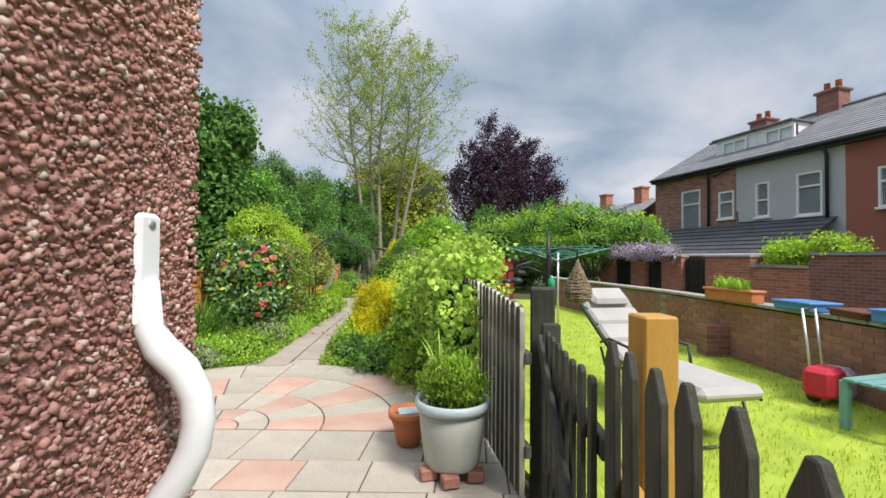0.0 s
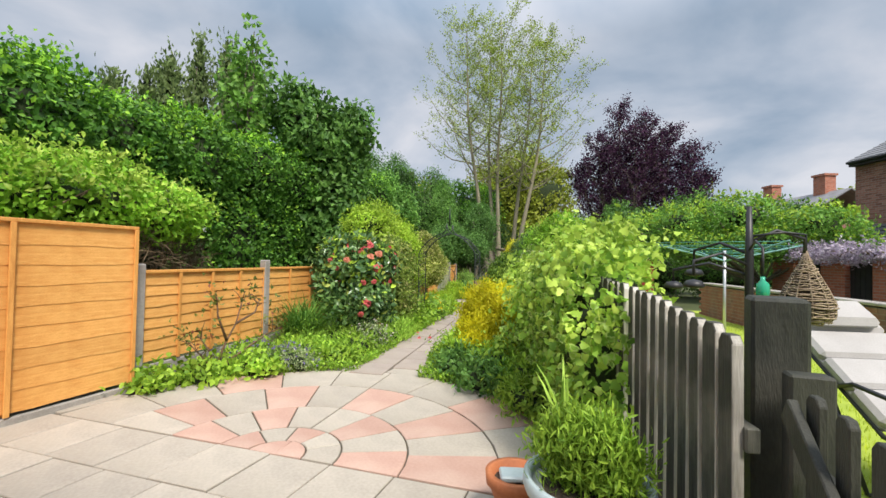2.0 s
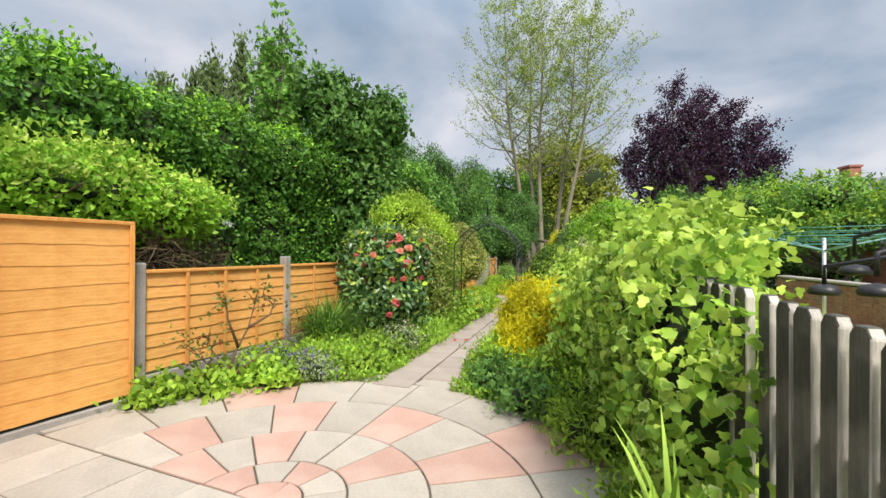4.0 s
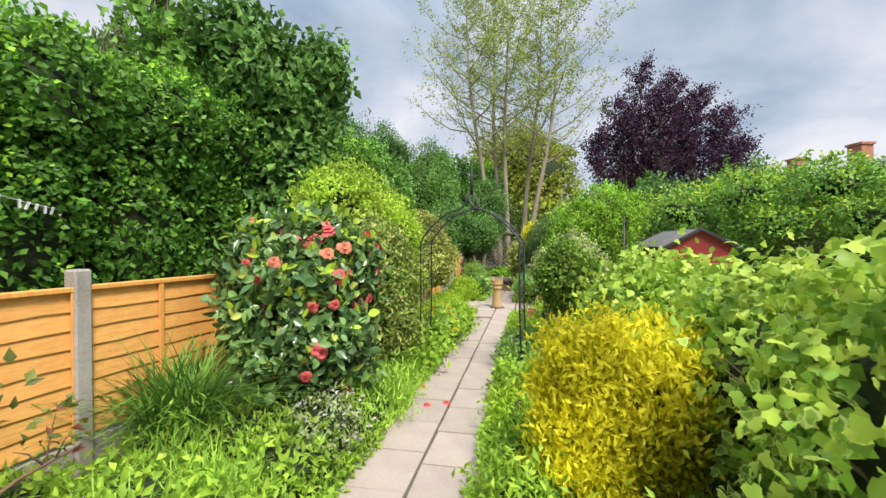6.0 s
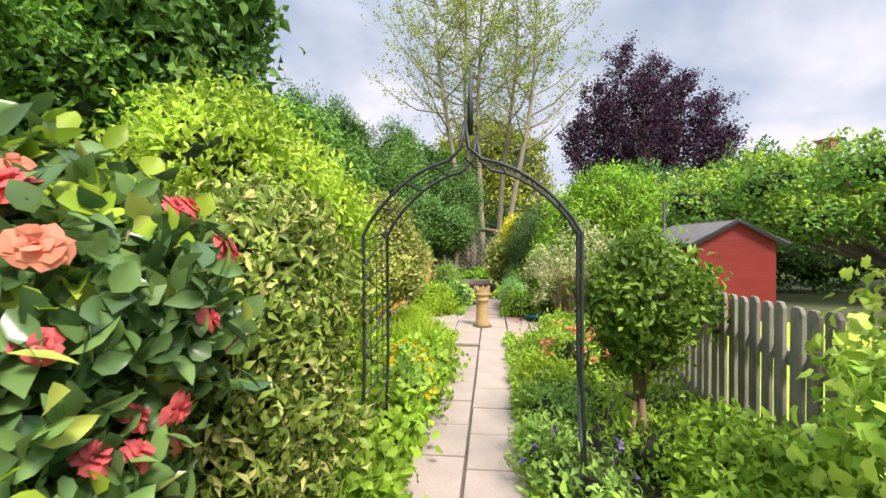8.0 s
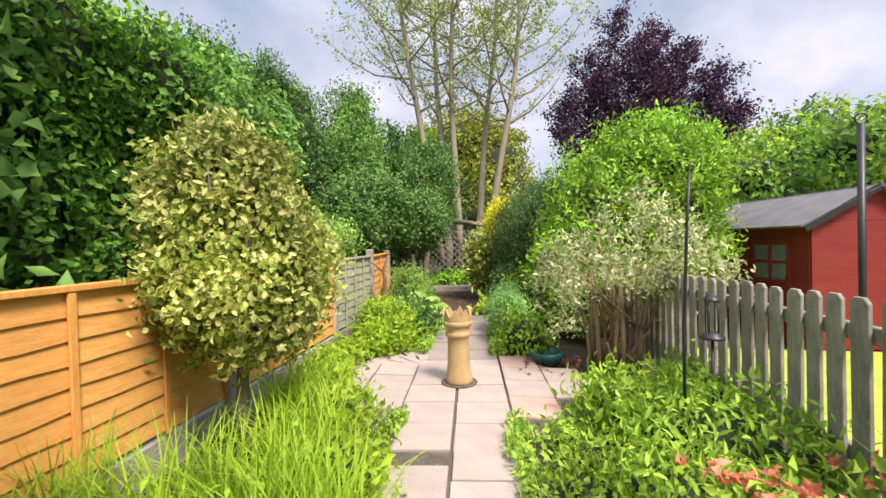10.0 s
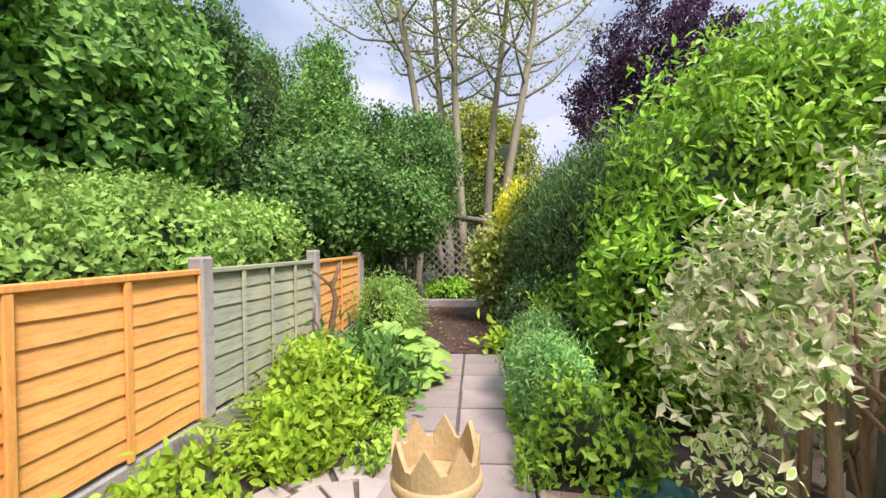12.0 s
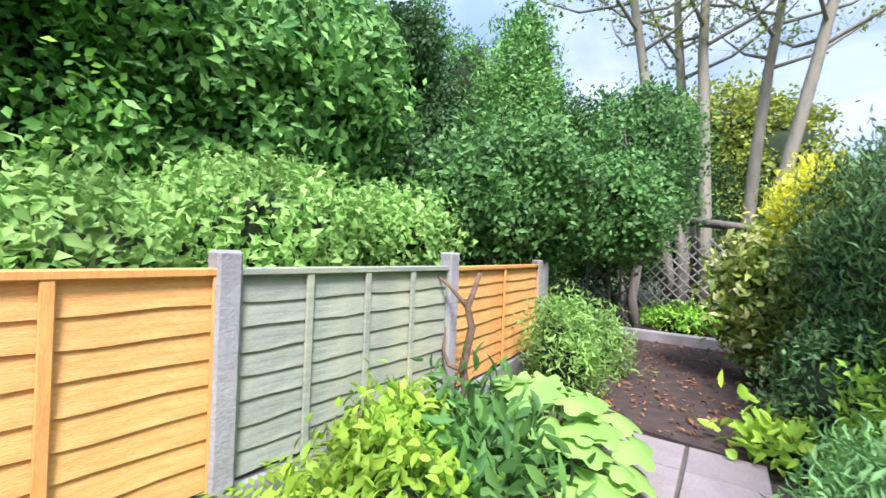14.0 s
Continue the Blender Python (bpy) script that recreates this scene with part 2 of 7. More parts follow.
M_CORE_DRY = mat("dry_inner_twigs", (0.119, 0.080, 0.042), (0.221, 0.160, 0.090), 7, 0.95, 0.8, 40)
M_TEAL = mat("teal_plastic", (0.008, 0.075, 0.07), (0.015, 0.12, 0.11), 5, 0.4, 0.05, 50)
M_BLUEPL = mat("blue_plastic", (0.05, 0.18, 0.45), (0.09, 0.26, 0.55), 5, 0.5, 0.05, 50)
M_REDBAG = mat("red_fabric", (0.5, 0.02, 0.04), (0.62, 0.04, 0.06), 5, 0.8, 0.1, 60)
M_PATTERN = mat("mottled_mauve_fabric", (0.12, 0.05, 0.12), (0.62, 0.55, 0.6), 30, 0.8, 0.1, 60)
M_TEALW = mat("pale_teal_painted_wood", (0.13, 0.28, 0.27), (0.19, 0.36, 0.34), 5, 0.6, 0.1, 50)
M_WICKER = mat("brown_wicker", (0.16, 0.11, 0.065), (0.42, 0.33, 0.22), 20, 0.8, 0.4, 80, per_object=0.25)
M_WICKDARK = mat("dark_wicker_body", (0.02, 0.014, 0.009), (0.06, 0.042, 0.026), 20, 0.9, 0.3, 80)
M_GREENGLASS = mat("green_glass", (0.015, 0.30, 0.16), (0.03, 0.42, 0.24), 5, 0.12, 0.0, 50, coat=0.6)
M_ALU = mat("brushed_aluminium", (0.55, 0.56, 0.57), (0.68, 0.69, 0.7), 6, 0.35, 0.05, 60, metal=0.7)
M_LINE = mat("green_plastic_line", (0.05, 0.25, 0.22), (0.09, 0.33, 0.30), 6, 0.5, 0.0, 50)
M_RUST = mat("rusty_red_metal", (0.100, 0.032, 0.018), (0.160, 0.054, 0.032), 6, 0.8, 0.2, 50)
M_WHITE = mat("white_painted_board", (0.72, 0.73, 0.74), (0.8, 0.8, 0.8), 3, 0.6, 0.05, 40)
M_PETAL = leaf_mat("coral_petals", (0.62, 0.05, 0.08), (0.86, 0.20, 0.19), 0.5, 0.35, edge=(0.9, 0.36, 0.24), edge_share=0.3)
M_SALMON = leaf_mat("salmon_petals", (0.75, 0.22, 0.12), (0.88, 0.40, 0.26), 0.5, 0.35)
M_YPETAL = leaf_mat("yellow_petals", (0.75, 0.55, 0.02), (0.9, 0.75, 0.06), 0.5, 0.35)
M_BPETAL = leaf_mat("mauve_blue_petals", (0.16, 0.10, 0.40), (0.36, 0.28, 0.62), 0.6, 0.3)
M_WPETAL = leaf_mat("pinkish_white_petals", (0.66, 0.52, 0.5), (0.82, 0.76, 0.72), 0.6, 0.3)
M_LILAC = leaf_mat("pale_lilac_petals", (0.36, 0.30, 0.40), (0.62, 0.55, 0.62), 0.6, 0.3)

L_HEDGE = leaf_mat("tall_hedge_leaves", (0.042, 0.130, 0.020), (0.165, 0.380, 0.048))
# as crown tips, this brighter green puts the lit hedge tops into colour
L_BRIGHT = leaf_mat("bright_hedge_leaves", (0.170, 0.390, 0.030), (0.400, 0.720, 0.060))
L_SYC = leaf_mat("broad_tree_leaves", (0.060, 0.150, 0.034), (0.190, 0.380, 0.075))
L_DARK = leaf_mat("dark_evergreen_leaves", (0.028, 0.072, 0.018), (0.090, 0.185, 0.045))
L_BLUEG = leaf_mat("cool_green_leaves", (0.055, 0.145, 0.034), (0.205, 0.400, 0.090))
L_POPLAR = leaf_mat("far_poplar_leaves", (0.130, 0.201, 0.065), (0.214, 0.290, 0.098))
L_AIRY = leaf_mat("young_spring_leaves", (0.240, 0.340, 0.050), (0.500, 0.600, 0.130))
L_PURPLE = leaf_mat("copper_purple_leaves", (0.020, 0.009, 0.022), (0.130, 0.052, 0.110))
L_OLIVE = leaf_mat("olive_tree_leaves", (0.191, 0.250, 0.027), (0.392, 0.430, 0.050))
L_STRAP = leaf_mat("dark_strappy_grass", (0.055, 0.150, 0.025), (0.230, 0.430, 0.070), 0.45, 0.3)
L_HOLLY = leaf_mat("cool_evergreen_leaves", (0.070, 0.195, 0.038), (0.290, 0.545, 0.110))
L_SAPLING = leaf_mat("bright_sapling_leaves", (0.110, 0.260, 0.045), (0.280, 0.520, 0.090))
L_IVY = leaf_mat("variegated_ivy_leaves", (0.110, 0.240, 0.032), (0.420, 0.680, 0.095), 0.35, 0.3)
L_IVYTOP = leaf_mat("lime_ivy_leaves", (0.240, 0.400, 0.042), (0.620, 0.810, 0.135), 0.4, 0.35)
L_YELLOW = leaf_mat("golden_yellow_leaves", (0.560, 0.540, 0.020), (0.930, 0.870, 0.040), 0.5, 0.45)
L_CAM = leaf_mat("glossy_camellia_leaves", (0.040, 0.105, 0.036), (0.215, 0.370, 0.105), 0.25, 0.18, edge=(0.42, 0.50, 0.10), edge_share=0.07, spec=0.55)
L_EUON = leaf_mat("olive_pointed_leaves", (0.075, 0.135, 0.025), (0.340, 0.460, 0.085), 0.35, 0.25, edge=(0.50, 0.50, 0.16), edge_share=0.16)
L_GOLDVAR = leaf_mat("gold_variegated_leaves", (0.130, 0.210, 0.030), (0.400, 0.480, 0.085), 0.4, 0.3, edge=(0.66, 0.66, 0.24), edge_share=0.3)
L_CREAMVAR = leaf_mat("cream_variegated_leaves", (0.130, 0.230, 0.050), (0.430, 0.560, 0.170), 0.45, 0.3, edge=(0.80, 0.76, 0.46), edge_share=0.3)
L_LIME = leaf_mat("light_green_shrub_leaves", (0.280, 0.464, 0.037), (0.524, 0.704, 0.079), 0.4, 0.35)
L_PRIVET = leaf_mat("privet_leaves", (0.080, 0.180, 0.022), (0.400, 0.640, 0.060), 0.35, 0.3)
L_CONIFER = leaf_mat("conifer_sprays", (0.050, 0.115, 0.036), (0.185, 0.310, 0.090), 0.6, 0.15)
L_GOLDCON = leaf_mat("golden_conifer_sprays", (0.659, 0.621, 0.033), (0.851, 0.846, 0.062), 0.6, 0.25)
L_HERB = leaf_mat("border_herb_leaves", (0.150, 0.300, 0.030), (0.470, 0.700, 0.078), 0.5, 0.35)
L_SILVER = leaf_mat("silvery_herb_leaves", (0.260, 0.370, 0.150), (0.520, 0.600, 0.310), 0.6, 0.3)
L_GRASS = leaf_mat("grass_blades", (0.236, 0.442, 0.046), (0.467, 0.708, 0.101), 0.5, 0.3)
L_LAWN = leaf_mat("lawn_blades", (0.365, 0.473, 0.024), (0.554, 0.648, 0.047), 0.6, 0.3)
L_FERN = leaf_mat("lime_fern_fronds", (0.253, 0.437, 0.027), (0.432, 0.616, 0.054), 0.5, 0.4)
L_BIG = leaf_mat("large_lobed_leaves", (0.210, 0.383, 0.066), (0.331, 0.524, 0.108), 0.5, 0.35)
L_FEATHER = leaf_mat("feathery_sea_green_leaves", (0.169, 0.365, 0.092), (0.327, 0.596, 0.182), 0.5, 0.35)
L_SPURGE = leaf_mat("soft_green_spurge_leaves", (0.209, 0.394, 0.072), (0.402, 0.611, 0.139), 0.5, 0.35)
L_DRY = leaf_mat("dry_fallen_leaves", (0.155, 0.062, 0.023), (0.403, 0.186, 0.070), 0.8, 0.1)
L_CREAMRIM = leaf_mat("cream_leaf_edges", (0.380, 0.540, 0.120), (0.600, 0.740, 0.230), 0.4, 0.35)
L_GOLDRIM = leaf_mat("gold_leaf_edges", (0.520, 0.520, 0.130), (0.720, 0.720, 0.240), 0.4, 0.35)
L_WHITERIM = leaf_mat("ivory_leaf_edges", (0.558, 0.585, 0.321), (0.698, 0.702, 0.441), 0.45, 0.35)


def brick_tex(name, c1, c2, mortar):
    """Coursed brickwork for far walls, at real brick size."""
    m = mat(name, c1, c2, 1.5, 0.9, 0.2, 30)
    nt = m.node_tree
    p = nt.nodes["Principled BSDF"]
    tc = nt.nodes.new("ShaderNodeTexCoord")
    sp, cm = nt.nodes.new("ShaderNodeSeparateXYZ"), nt.nodes.new("ShaderNodeCombineXYZ")
    nt.links.new(tc.outputs["Object"], sp.inputs[0])
    ad = nt.nodes.new("ShaderNodeMath")
    nt.links.new(sp.outputs[0], ad.inputs[0])
    nt.links.new(sp.outputs[1], ad.inputs[1])
    nt.links.new(ad.outputs[0], cm.inputs[0])
    nt.links.new(sp.outputs[2], cm.inputs[1])
    bt = nt.nodes.new("ShaderNodeTexBrick")
    for k, v in (("Scale", 1.0), ("Mortar Size", 0.006), ("Brick Width", 0.225), ("Row Height", 0.075)):
        bt.inputs[k].default_value = v
    bt.inputs["Color1"].default_value, bt.inputs["Color2"].default_value, bt.inputs["Mortar"].default_value = (*c1, 1), (*c2, 1), (*mortar, 1)
    nt.links.new(cm.outputs[0], bt.inputs["Vector"])
    nt.links.new(bt.outputs[0], p.inputs["Base Color"])
    return m


M_HOUSEBRICK = brick_tex("far_house_brick", (0.22, 0.085, 0.06), (0.42, 0.19, 0.14), (0.33, 0.29, 0.25))
M_YARDBRICK = brick_tex("yard_red_brick", (0.36, 0.11, 0.06), (0.50, 0.18, 0.105), (0.36, 0.29, 0.24))
M_YARDDARK = brick_tex("yard_dark_brick", (0.20, 0.075, 0.06), (0.31, 0.12, 0.09), (0.26, 0.21, 0.18))
L_ROSE = leaf_mat("olive_rose_leaves", (0.10, 0.13, 0.03), (0.26, 0.30, 0.07), 0.4, 0.25, edge=(0.25, 0.09, 0.05), edge_share=0.15)
M_ROSE = mat("brown_rose_stems", (0.10, 0.055, 0.03), (0.22, 0.13, 0.07), 25, 0.8, 0.5, 60)
M_TANSTEM = mat("tan_shrub_stems", (0.16, 0.11, 0.06), (0.36, 0.26, 0.15), 9, 0.85, 0.6, 60, stretch=(3, 3, 0.4))
M_OLDPICKET = mat("silver_weathered_timber", (0.16, 0.155, 0.12), (0.34, 0.32, 0.26), 7, 0.85, 0.5, 60, stain=(0.62, 0.60, 0.54), stain_amt=0.35, per_object=0.2, stretch=(4, 4, 0.8))
L_LAYER = leaf_mat("layered_shrub_leaves", (0.045, 0.110, 0.018), (0.270, 0.430, 0.060), 0.35, 0.3)


# ---- mesh helpers ----
def part(name, bm, material, parent=None, label=""):
    me = bpy.data.meshes.new(name)
    bm.to_mesh(me)
    bm.free()
    mats = material if isinstance(material, (list, tuple)) else [material]
    for m in mats:
        me.materials.append(m)
    ob = new(name, me)
    if parent:
        ob.parent = parent
    if label:
        ob["label"] = label
    return ob


def thing(name, at=(0, 0, 0), turn=0.0):
    ob = new(name)
    ob.location = at
    ob.rotation_euler = (0, 0, radians(turn))
    ob.empty_display_size = 0.1
    return ob


def box(bm, x0, x1, y0, y1, z0, z1, bevel=0.0, m=None):
    mm = Matrix.Translation(((x0 + x1) / 2, (y0 + y1) / 2, (z0 + z1) / 2)) @ Matrix.Diagonal((x1 - x0, y1 - y0, z1 - z0, 1))
    vs = bmesh.ops.create_cube(bm, size=1, matrix=(m @ mm) if m else mm)["verts"]
    if bevel:
        es = list({e for v in vs for e in v.link_edges})
        bmesh.ops.bevel(bm, geom=es, offset=bevel, segments=1, affect="EDGES")
    return bm


def boxes(*rows, bevel=0.0):
    bm = bmesh.new()
    for r in rows:
        box(bm, *r, bevel=bevel)
    return bm


def bar(bm, a, b, w, h, up=(0, 0, 1), bevel=0.0):
    a, b = Vector(a), Vector(b)
    d = (b - a).normalized()
    s = d.cross(Vector(up)).normalized()
    u = s.cross(d)
    m = Matrix((s, d, u)).transposed().to_4x4()
    m.translation = (a + b) / 2
    box(bm, -w / 2, w / 2, -(b - a).length / 2, (b - a).length / 2, -h / 2, h / 2, bevel, m)
    return bm


def tube(bm, pts, radii, seg=6, caps=True):
    pts = [Vector(p) for p in pts]
    if not isinstance(radii, (list, tuple)):
        radii = [radii] * len(pts)
    rings = []
    n = Vector((1, 0.3, 0.1)).normalized()
    for i, p in enumerate(pts):
        d = (pts[min(i + 1, len(pts) - 1)] - pts[max(i - 1, 0)]).normalized()
        n = (n - d * n.dot(d))
        if n.length < 1e-4:
            n = d.orthogonal()
        n.normalize()
        b = d.cross(n)
        rings.append([bm.verts.new(p + (n * math.cos(a) + b * math.sin(a)) * radii[i]) for a in (2 * math.pi * k / seg for k in range(seg))])
    for r0, r1 in zip(rings, rings[1:]):
        for k in range(seg):
            f = bm.faces.new((r0[k], r0[(k + 1) % seg], r1[(k + 1) % seg], r1[k]))
            f.smooth = True
    if caps:
        bm.faces.new(rings[0][::-1])
        bm.faces.new(rings[-1])
    return bm


def lathe(bm, prof, seg=32, smooth=True):
    """A turned shape from (radius, height) pairs, closed at radius 0."""
    rings = []
    for r, z in prof:
        rings.append([bm.verts.new((0, 0, z))] if r < 1e-5 else [bm.verts.new((r * math.cos(2 * math.pi * k / seg), r * math.sin(2 * math.pi * k / seg), z)) for k in range(seg)])
    for a, b in zip(rings, rings[1:]):
        for k in range(seg):
            q = [a[k % len(a)], a[(k + 1) % len(a)], b[(k + 1) % len(b)], b[k % len(b)]]
            q = list(dict.fromkeys(q))
            if len(q) > 2:
                f = bm.faces.new(q)
                f.smooth = smooth
    return bm


def prism(pts, z0, z1, bevel=0.0):
    bm = bmesh.new()
    lo = [bm.verts.new((x, y, z0)) for x, y in pts]
    f = bm.faces.new(lo)
    bmesh.ops.recalc_face_normals(bm, faces=[f])
    if f.normal.z < 0:
        f.normal_flip()
    ex = bmesh.ops.extrude_face_region(bm, geom=[f])
    for v in ex["geom"]:
        if isinstance(v, bmesh.types.BMVert):
            v.co.z = z1
    bmesh.ops.recalc_face_normals(bm, faces=bm.faces)
    if bevel:
        es = [e for e in bm.edges if all(v.co.z > (z0 + z1) / 2 for v in e.verts)]
        bmesh.ops.bevel(bm, geom=es, offset=bevel, segments=1, affect="EDGES")
    return bm


# ---- foliage ----
RNG = np.random.default_rng(7)


def wob(p, f, seed=0.0):
    """Smooth lumps between -1 and 1."""
    x, y, z = p[:, 0] * f + seed, p[:, 1] * f + seed * 1.7, p[:, 2] * f - seed
    return (np.sin(x + 1.3 * np.sin(y * 0.7 + z)) + np.sin(y * 1.2 + 1.1 * np.sin(z * 0.8 + x * 0.6)) + np.sin(z * 1.1 + np.sin(x * 0.9 - y))) / 3


def unit(v):
    return v / np.maximum(np.linalg.norm(v, axis=1, keepdims=True), 1e-6)


def blob_points(blobs, n, lump=0.16, freq=3.0, depth=0.12, seed=0.0):
    """Points in the outer shell of a union of ellipsoids, and the way out."""
    B = np.array(blobs, float)
    area = (B[:, 3] * B[:, 4] + B[:, 3] * B[:, 5] + B[:, 4] * B[:, 5])
    k = RNG.choice(len(B), n, p=area / area.sum())
    d = unit(RNG.normal(size=(n, 3)))
    c, r = B[k, :3], B[k, 3:6]
    rad = 1 - np.abs(RNG.normal(size=n)) * depth + lump * (wob(c + d * r, freq / r.mean(), seed) + 0.5 * wob(c + d * r, 3.1 * freq / r.mean(), seed + 2.0)) + (RNG.uniform(0, 1, n) < 0.13) * np.minimum(RNG.exponential(0.035, n), 0.09)
    p = c + d * r * rad[:, None]
    nrm = unit(d / r)
    keep = np.ones(n, bool)
    for b in B:
        q = (p - b[:3]) / b[3:6]
        keep &= (q ** 2).sum(1) > 0.5
    keep &= p[:, 2] > 0.02
    return p[keep], nrm[keep]


OUT7 = [(0.0, 0.0, 0.0), (0.22, 0.40, 0.6), (0.55, 0.5, 1.0), (0.82, 0.27, 0.6), (1.0, 0.0, 0.0), (0.82, -0.27, 0.6), (0.55, -0.5, 1.0), (0.22, -0.40, 0.6)]
IVY9 = [(0.0, 0.0, 0.0), (-0.08, 0.34, 0.4), (0.22, 0.62, 0.8), (0.42, 0.38, 0.7), (0.72, 0.42, 0.9), (1.05, 0.0, 0.0), (0.72, -0.42, 0.9), (0.42, -0.38, 0.7), (0.22, -0.62, 0.8), (-0.08, -0.34, 0.4)]


def leaf_frame(p, nrm, L, W, up, spread, jitter, out):
    n = len(p)
    d = unit(nrm * out + RNG.normal(size=(n, 3)) * spread + np.array([0, 0, up]))
    s = unit(np.cross(d, nrm * 1.2 + RNG.normal(size=(n, 3)) * 0.5))
    u = np.cross(s, d)
    l = (L * (1 + jitter * RNG.uniform(-1, 1, n)))[:, None]
    w = (W * (1 + jitter * RNG.uniform(-1, 1, n)))[:, None]
    return d, s, u, l, w


def leaf_arrays(p, nrm, L, W, up=0.25, spread=0.8, fold=0.25, jitter=0.35, curl=0.25, fine=1, out=0.35):
    """A leaf at each point: fine 0, two triangles; 1, a folded kite; 2, an oval blade of eight corners round a midrib."""
    n = len(p)
    d, s, u, l, w = leaf_frame(p, nrm, L, W, up, spread, jitter, out)
    if fine == 0:
        m = p + d * l * 0.45
        v = np.stack([p, m - s * w / 2, p + d * l - u * l * curl, m + s * w / 2], 1)
        T = [[0, 1, 2], [0, 2, 3]]
    elif fine == 1:
        m = p + d * l * 0.45
        v = np.stack([p, m - s * w / 2 + u * w * fold, p + d * l - u * l * curl, m + s * w / 2 + u * w * fold, m - u * w * 0.05], 1)
        T = [[0, 4, 1], [1, 4, 2], [2, 4, 3], [3, 4, 0]]
    else:
        v = np.stack([p + d * l * a + s * w * b + u * (w * fold * c * 0.8 - l * curl * a * a) for a, b, c in OUT7] + [p + d * l * 0.5 - u * l * curl * 0.25], 1)
        T = [[k, (k + 1) % 8, 8] for k in range(8)]
    if fine == 3:
        v = np.stack([p + d * l * a + s * w * b + u * (w * 0.12 * c - l * curl * a * a) for a, b, c in IVY9] + [p + d * l * 0.42], 1)
        T = [[k, (k + 1) % 10, 10] for k in range(10)]
    k = v.shape[1]
    f = np.array(T)[None] + (np.arange(n) * k)[:, None, None]
    return v.reshape(-1, 3), f.reshape(-1, 3)


def edged_arrays(p, nrm, L, W, up=0.25, spread=0.8, curl=0.25, rim=0.3, outline=OUT7, jitter=0.35, out=0.55):
    """Variegated leaves: a green middle and a pale rim, as two groups."""
    n = len(p)
    d, s, u, l, w = leaf_frame(p, nrm, L, W, up, spread, jitter, out)
    q = len(outline)
    o = [p + d * l * a + s * w * b + u * (w * 0.12 * c - l * curl * a * a) for a, b, c in outline]
    c0 = p + d * l * 0.45 - u * l * curl * 0.2
    irr = [rim * RNG.uniform(0.5, 1.6, (n, 1)) for _ in outline]
    inn = [x + (c0 - x) * k for x, k in zip(o, irr)]
    vm = np.stack(inn + [c0], 1)
    fm = np.array([[k, (k + 1) % q, q] for k in range(q)])[None] + (np.arange(n) * (q + 1))[:, None, None]
    vr = np.stack(o + inn, 1)
    T = []
    for k in range(q):
        j = (k + 1) % q
        T += [[k, j, q + j], [k, q + j, q + k]]
    fr = np.array(T)[None] + (np.arange(n) * 2 * q)[:, None, None]
    return (vm.reshape(-1, 3), fm.reshape(-1, 3)), (vr.reshape(-1, 3), fr.reshape(-1, 3))


def blade_arrays(p, L, W, lean=0.5, segs=3):
    """Arching blades, narrow ribbons that rise and fall over."""
    n = len(p)
    a = RNG.uniform(0, 2 * math.pi, n)
    out = np.stack([np.cos(a), np.sin(a), np.zeros(n)], 1)
    side = np.stack([-np.sin(a), np.cos(a), np.zeros(n)], 1)
    l = (L * RNG.uniform(0.55, 1.2, n))[:, None]
    le = (lean * RNG.uniform(0.3, 1.4, n))[:, None]
    rows = []
    for k in range(segs + 1):
        t = k / segs
        c = p + out * l * le * t ** 1.8 + np.array([0, 0, 1.0]) * l * (t - 0.42 * le * t ** 2.6)
        w = W * (1 - t ** 2.2) + 0.0006
        rows += [c - side * w / 2, c + side * w / 2]
    v = np.stack(rows, 1)
    i = (np.arange(n) * (2 * segs + 2))[:, None, None]
    f = np.concatenate([np.array([[2 * k, 2 * k + 1, 2 * k + 3], [2 * k, 2 * k + 3, 2 * k + 2]]) for k in range(segs)])[None] + i
    return v.reshape(-1, 3), f.reshape(-1, 3)


def np_mesh(name, groups, parent=None, label=""):
    """One mesh out of (vertices, triangles, material) groups."""
    me = bpy.data.meshes.new(name)
    V, F, I, off = [], [], [], 0
    for k, (v, f, m) in enumerate(groups):
        V.append(v)
        F.append(f + off)
        I.append(np.full(len(f), k, np.int32))
        off += len(v)
        me.materials.append(m)
    V, F, I = np.concatenate(V), np.concatenate(F), np.concatenate(I)
    me.vertices.add(len(V))
    me.vertices.foreach_set("co", V.astype(np.float32).ravel())
    me.loops.add(F.size)
    me.loops.foreach_set("vertex_index", F.astype(np.int32).ravel())
    me.polygons.add(len(F))
    me.polygons.foreach_set("loop_start", np.arange(0, F.size, 3, dtype=np.int32))
    me.polygons.foreach_set("material_index", I)
    me.update(calc_edges=True)
    me.validate()
    ob = new(name, me)
    if parent:
        ob.parent = parent
    if label:
        ob["label"] = label
    return ob


ICO = bmesh.new()
bmesh.ops.create_icosphere(ICO, subdivisions=2, radius=1)
ICO_V = np.array([v.co[:] for v in ICO.verts])
ICO_F = np.array([[v.index for v in f.verts] for f in ICO.faces])
ICO.free()


def core_arrays(blobs, k=0.8, lump=0.16, freq=3.0, seed=0.0):
    V, F = [], []
    for i, b in enumerate(blobs):
        c, r = np.array(b[:3]), np.array(b[3:6])
        rad = k + lump * (wob(c + ICO_V * r, freq / r.mean(), seed) + 0.5 * wob(c + ICO_V * r, 3.1 * freq / r.mean(), seed + 2.0)) + RNG.normal(size=len(ICO_V)) * 0.035
        v = c + ICO_V * r * rad[:, None]
        v[:, 2] = np.maximum(v[:, 2], 0.01)
        V.append(v)
        F.append(ICO_F + i * len(ICO_V))
    return np.concatenate(V), np.concatenate(F)


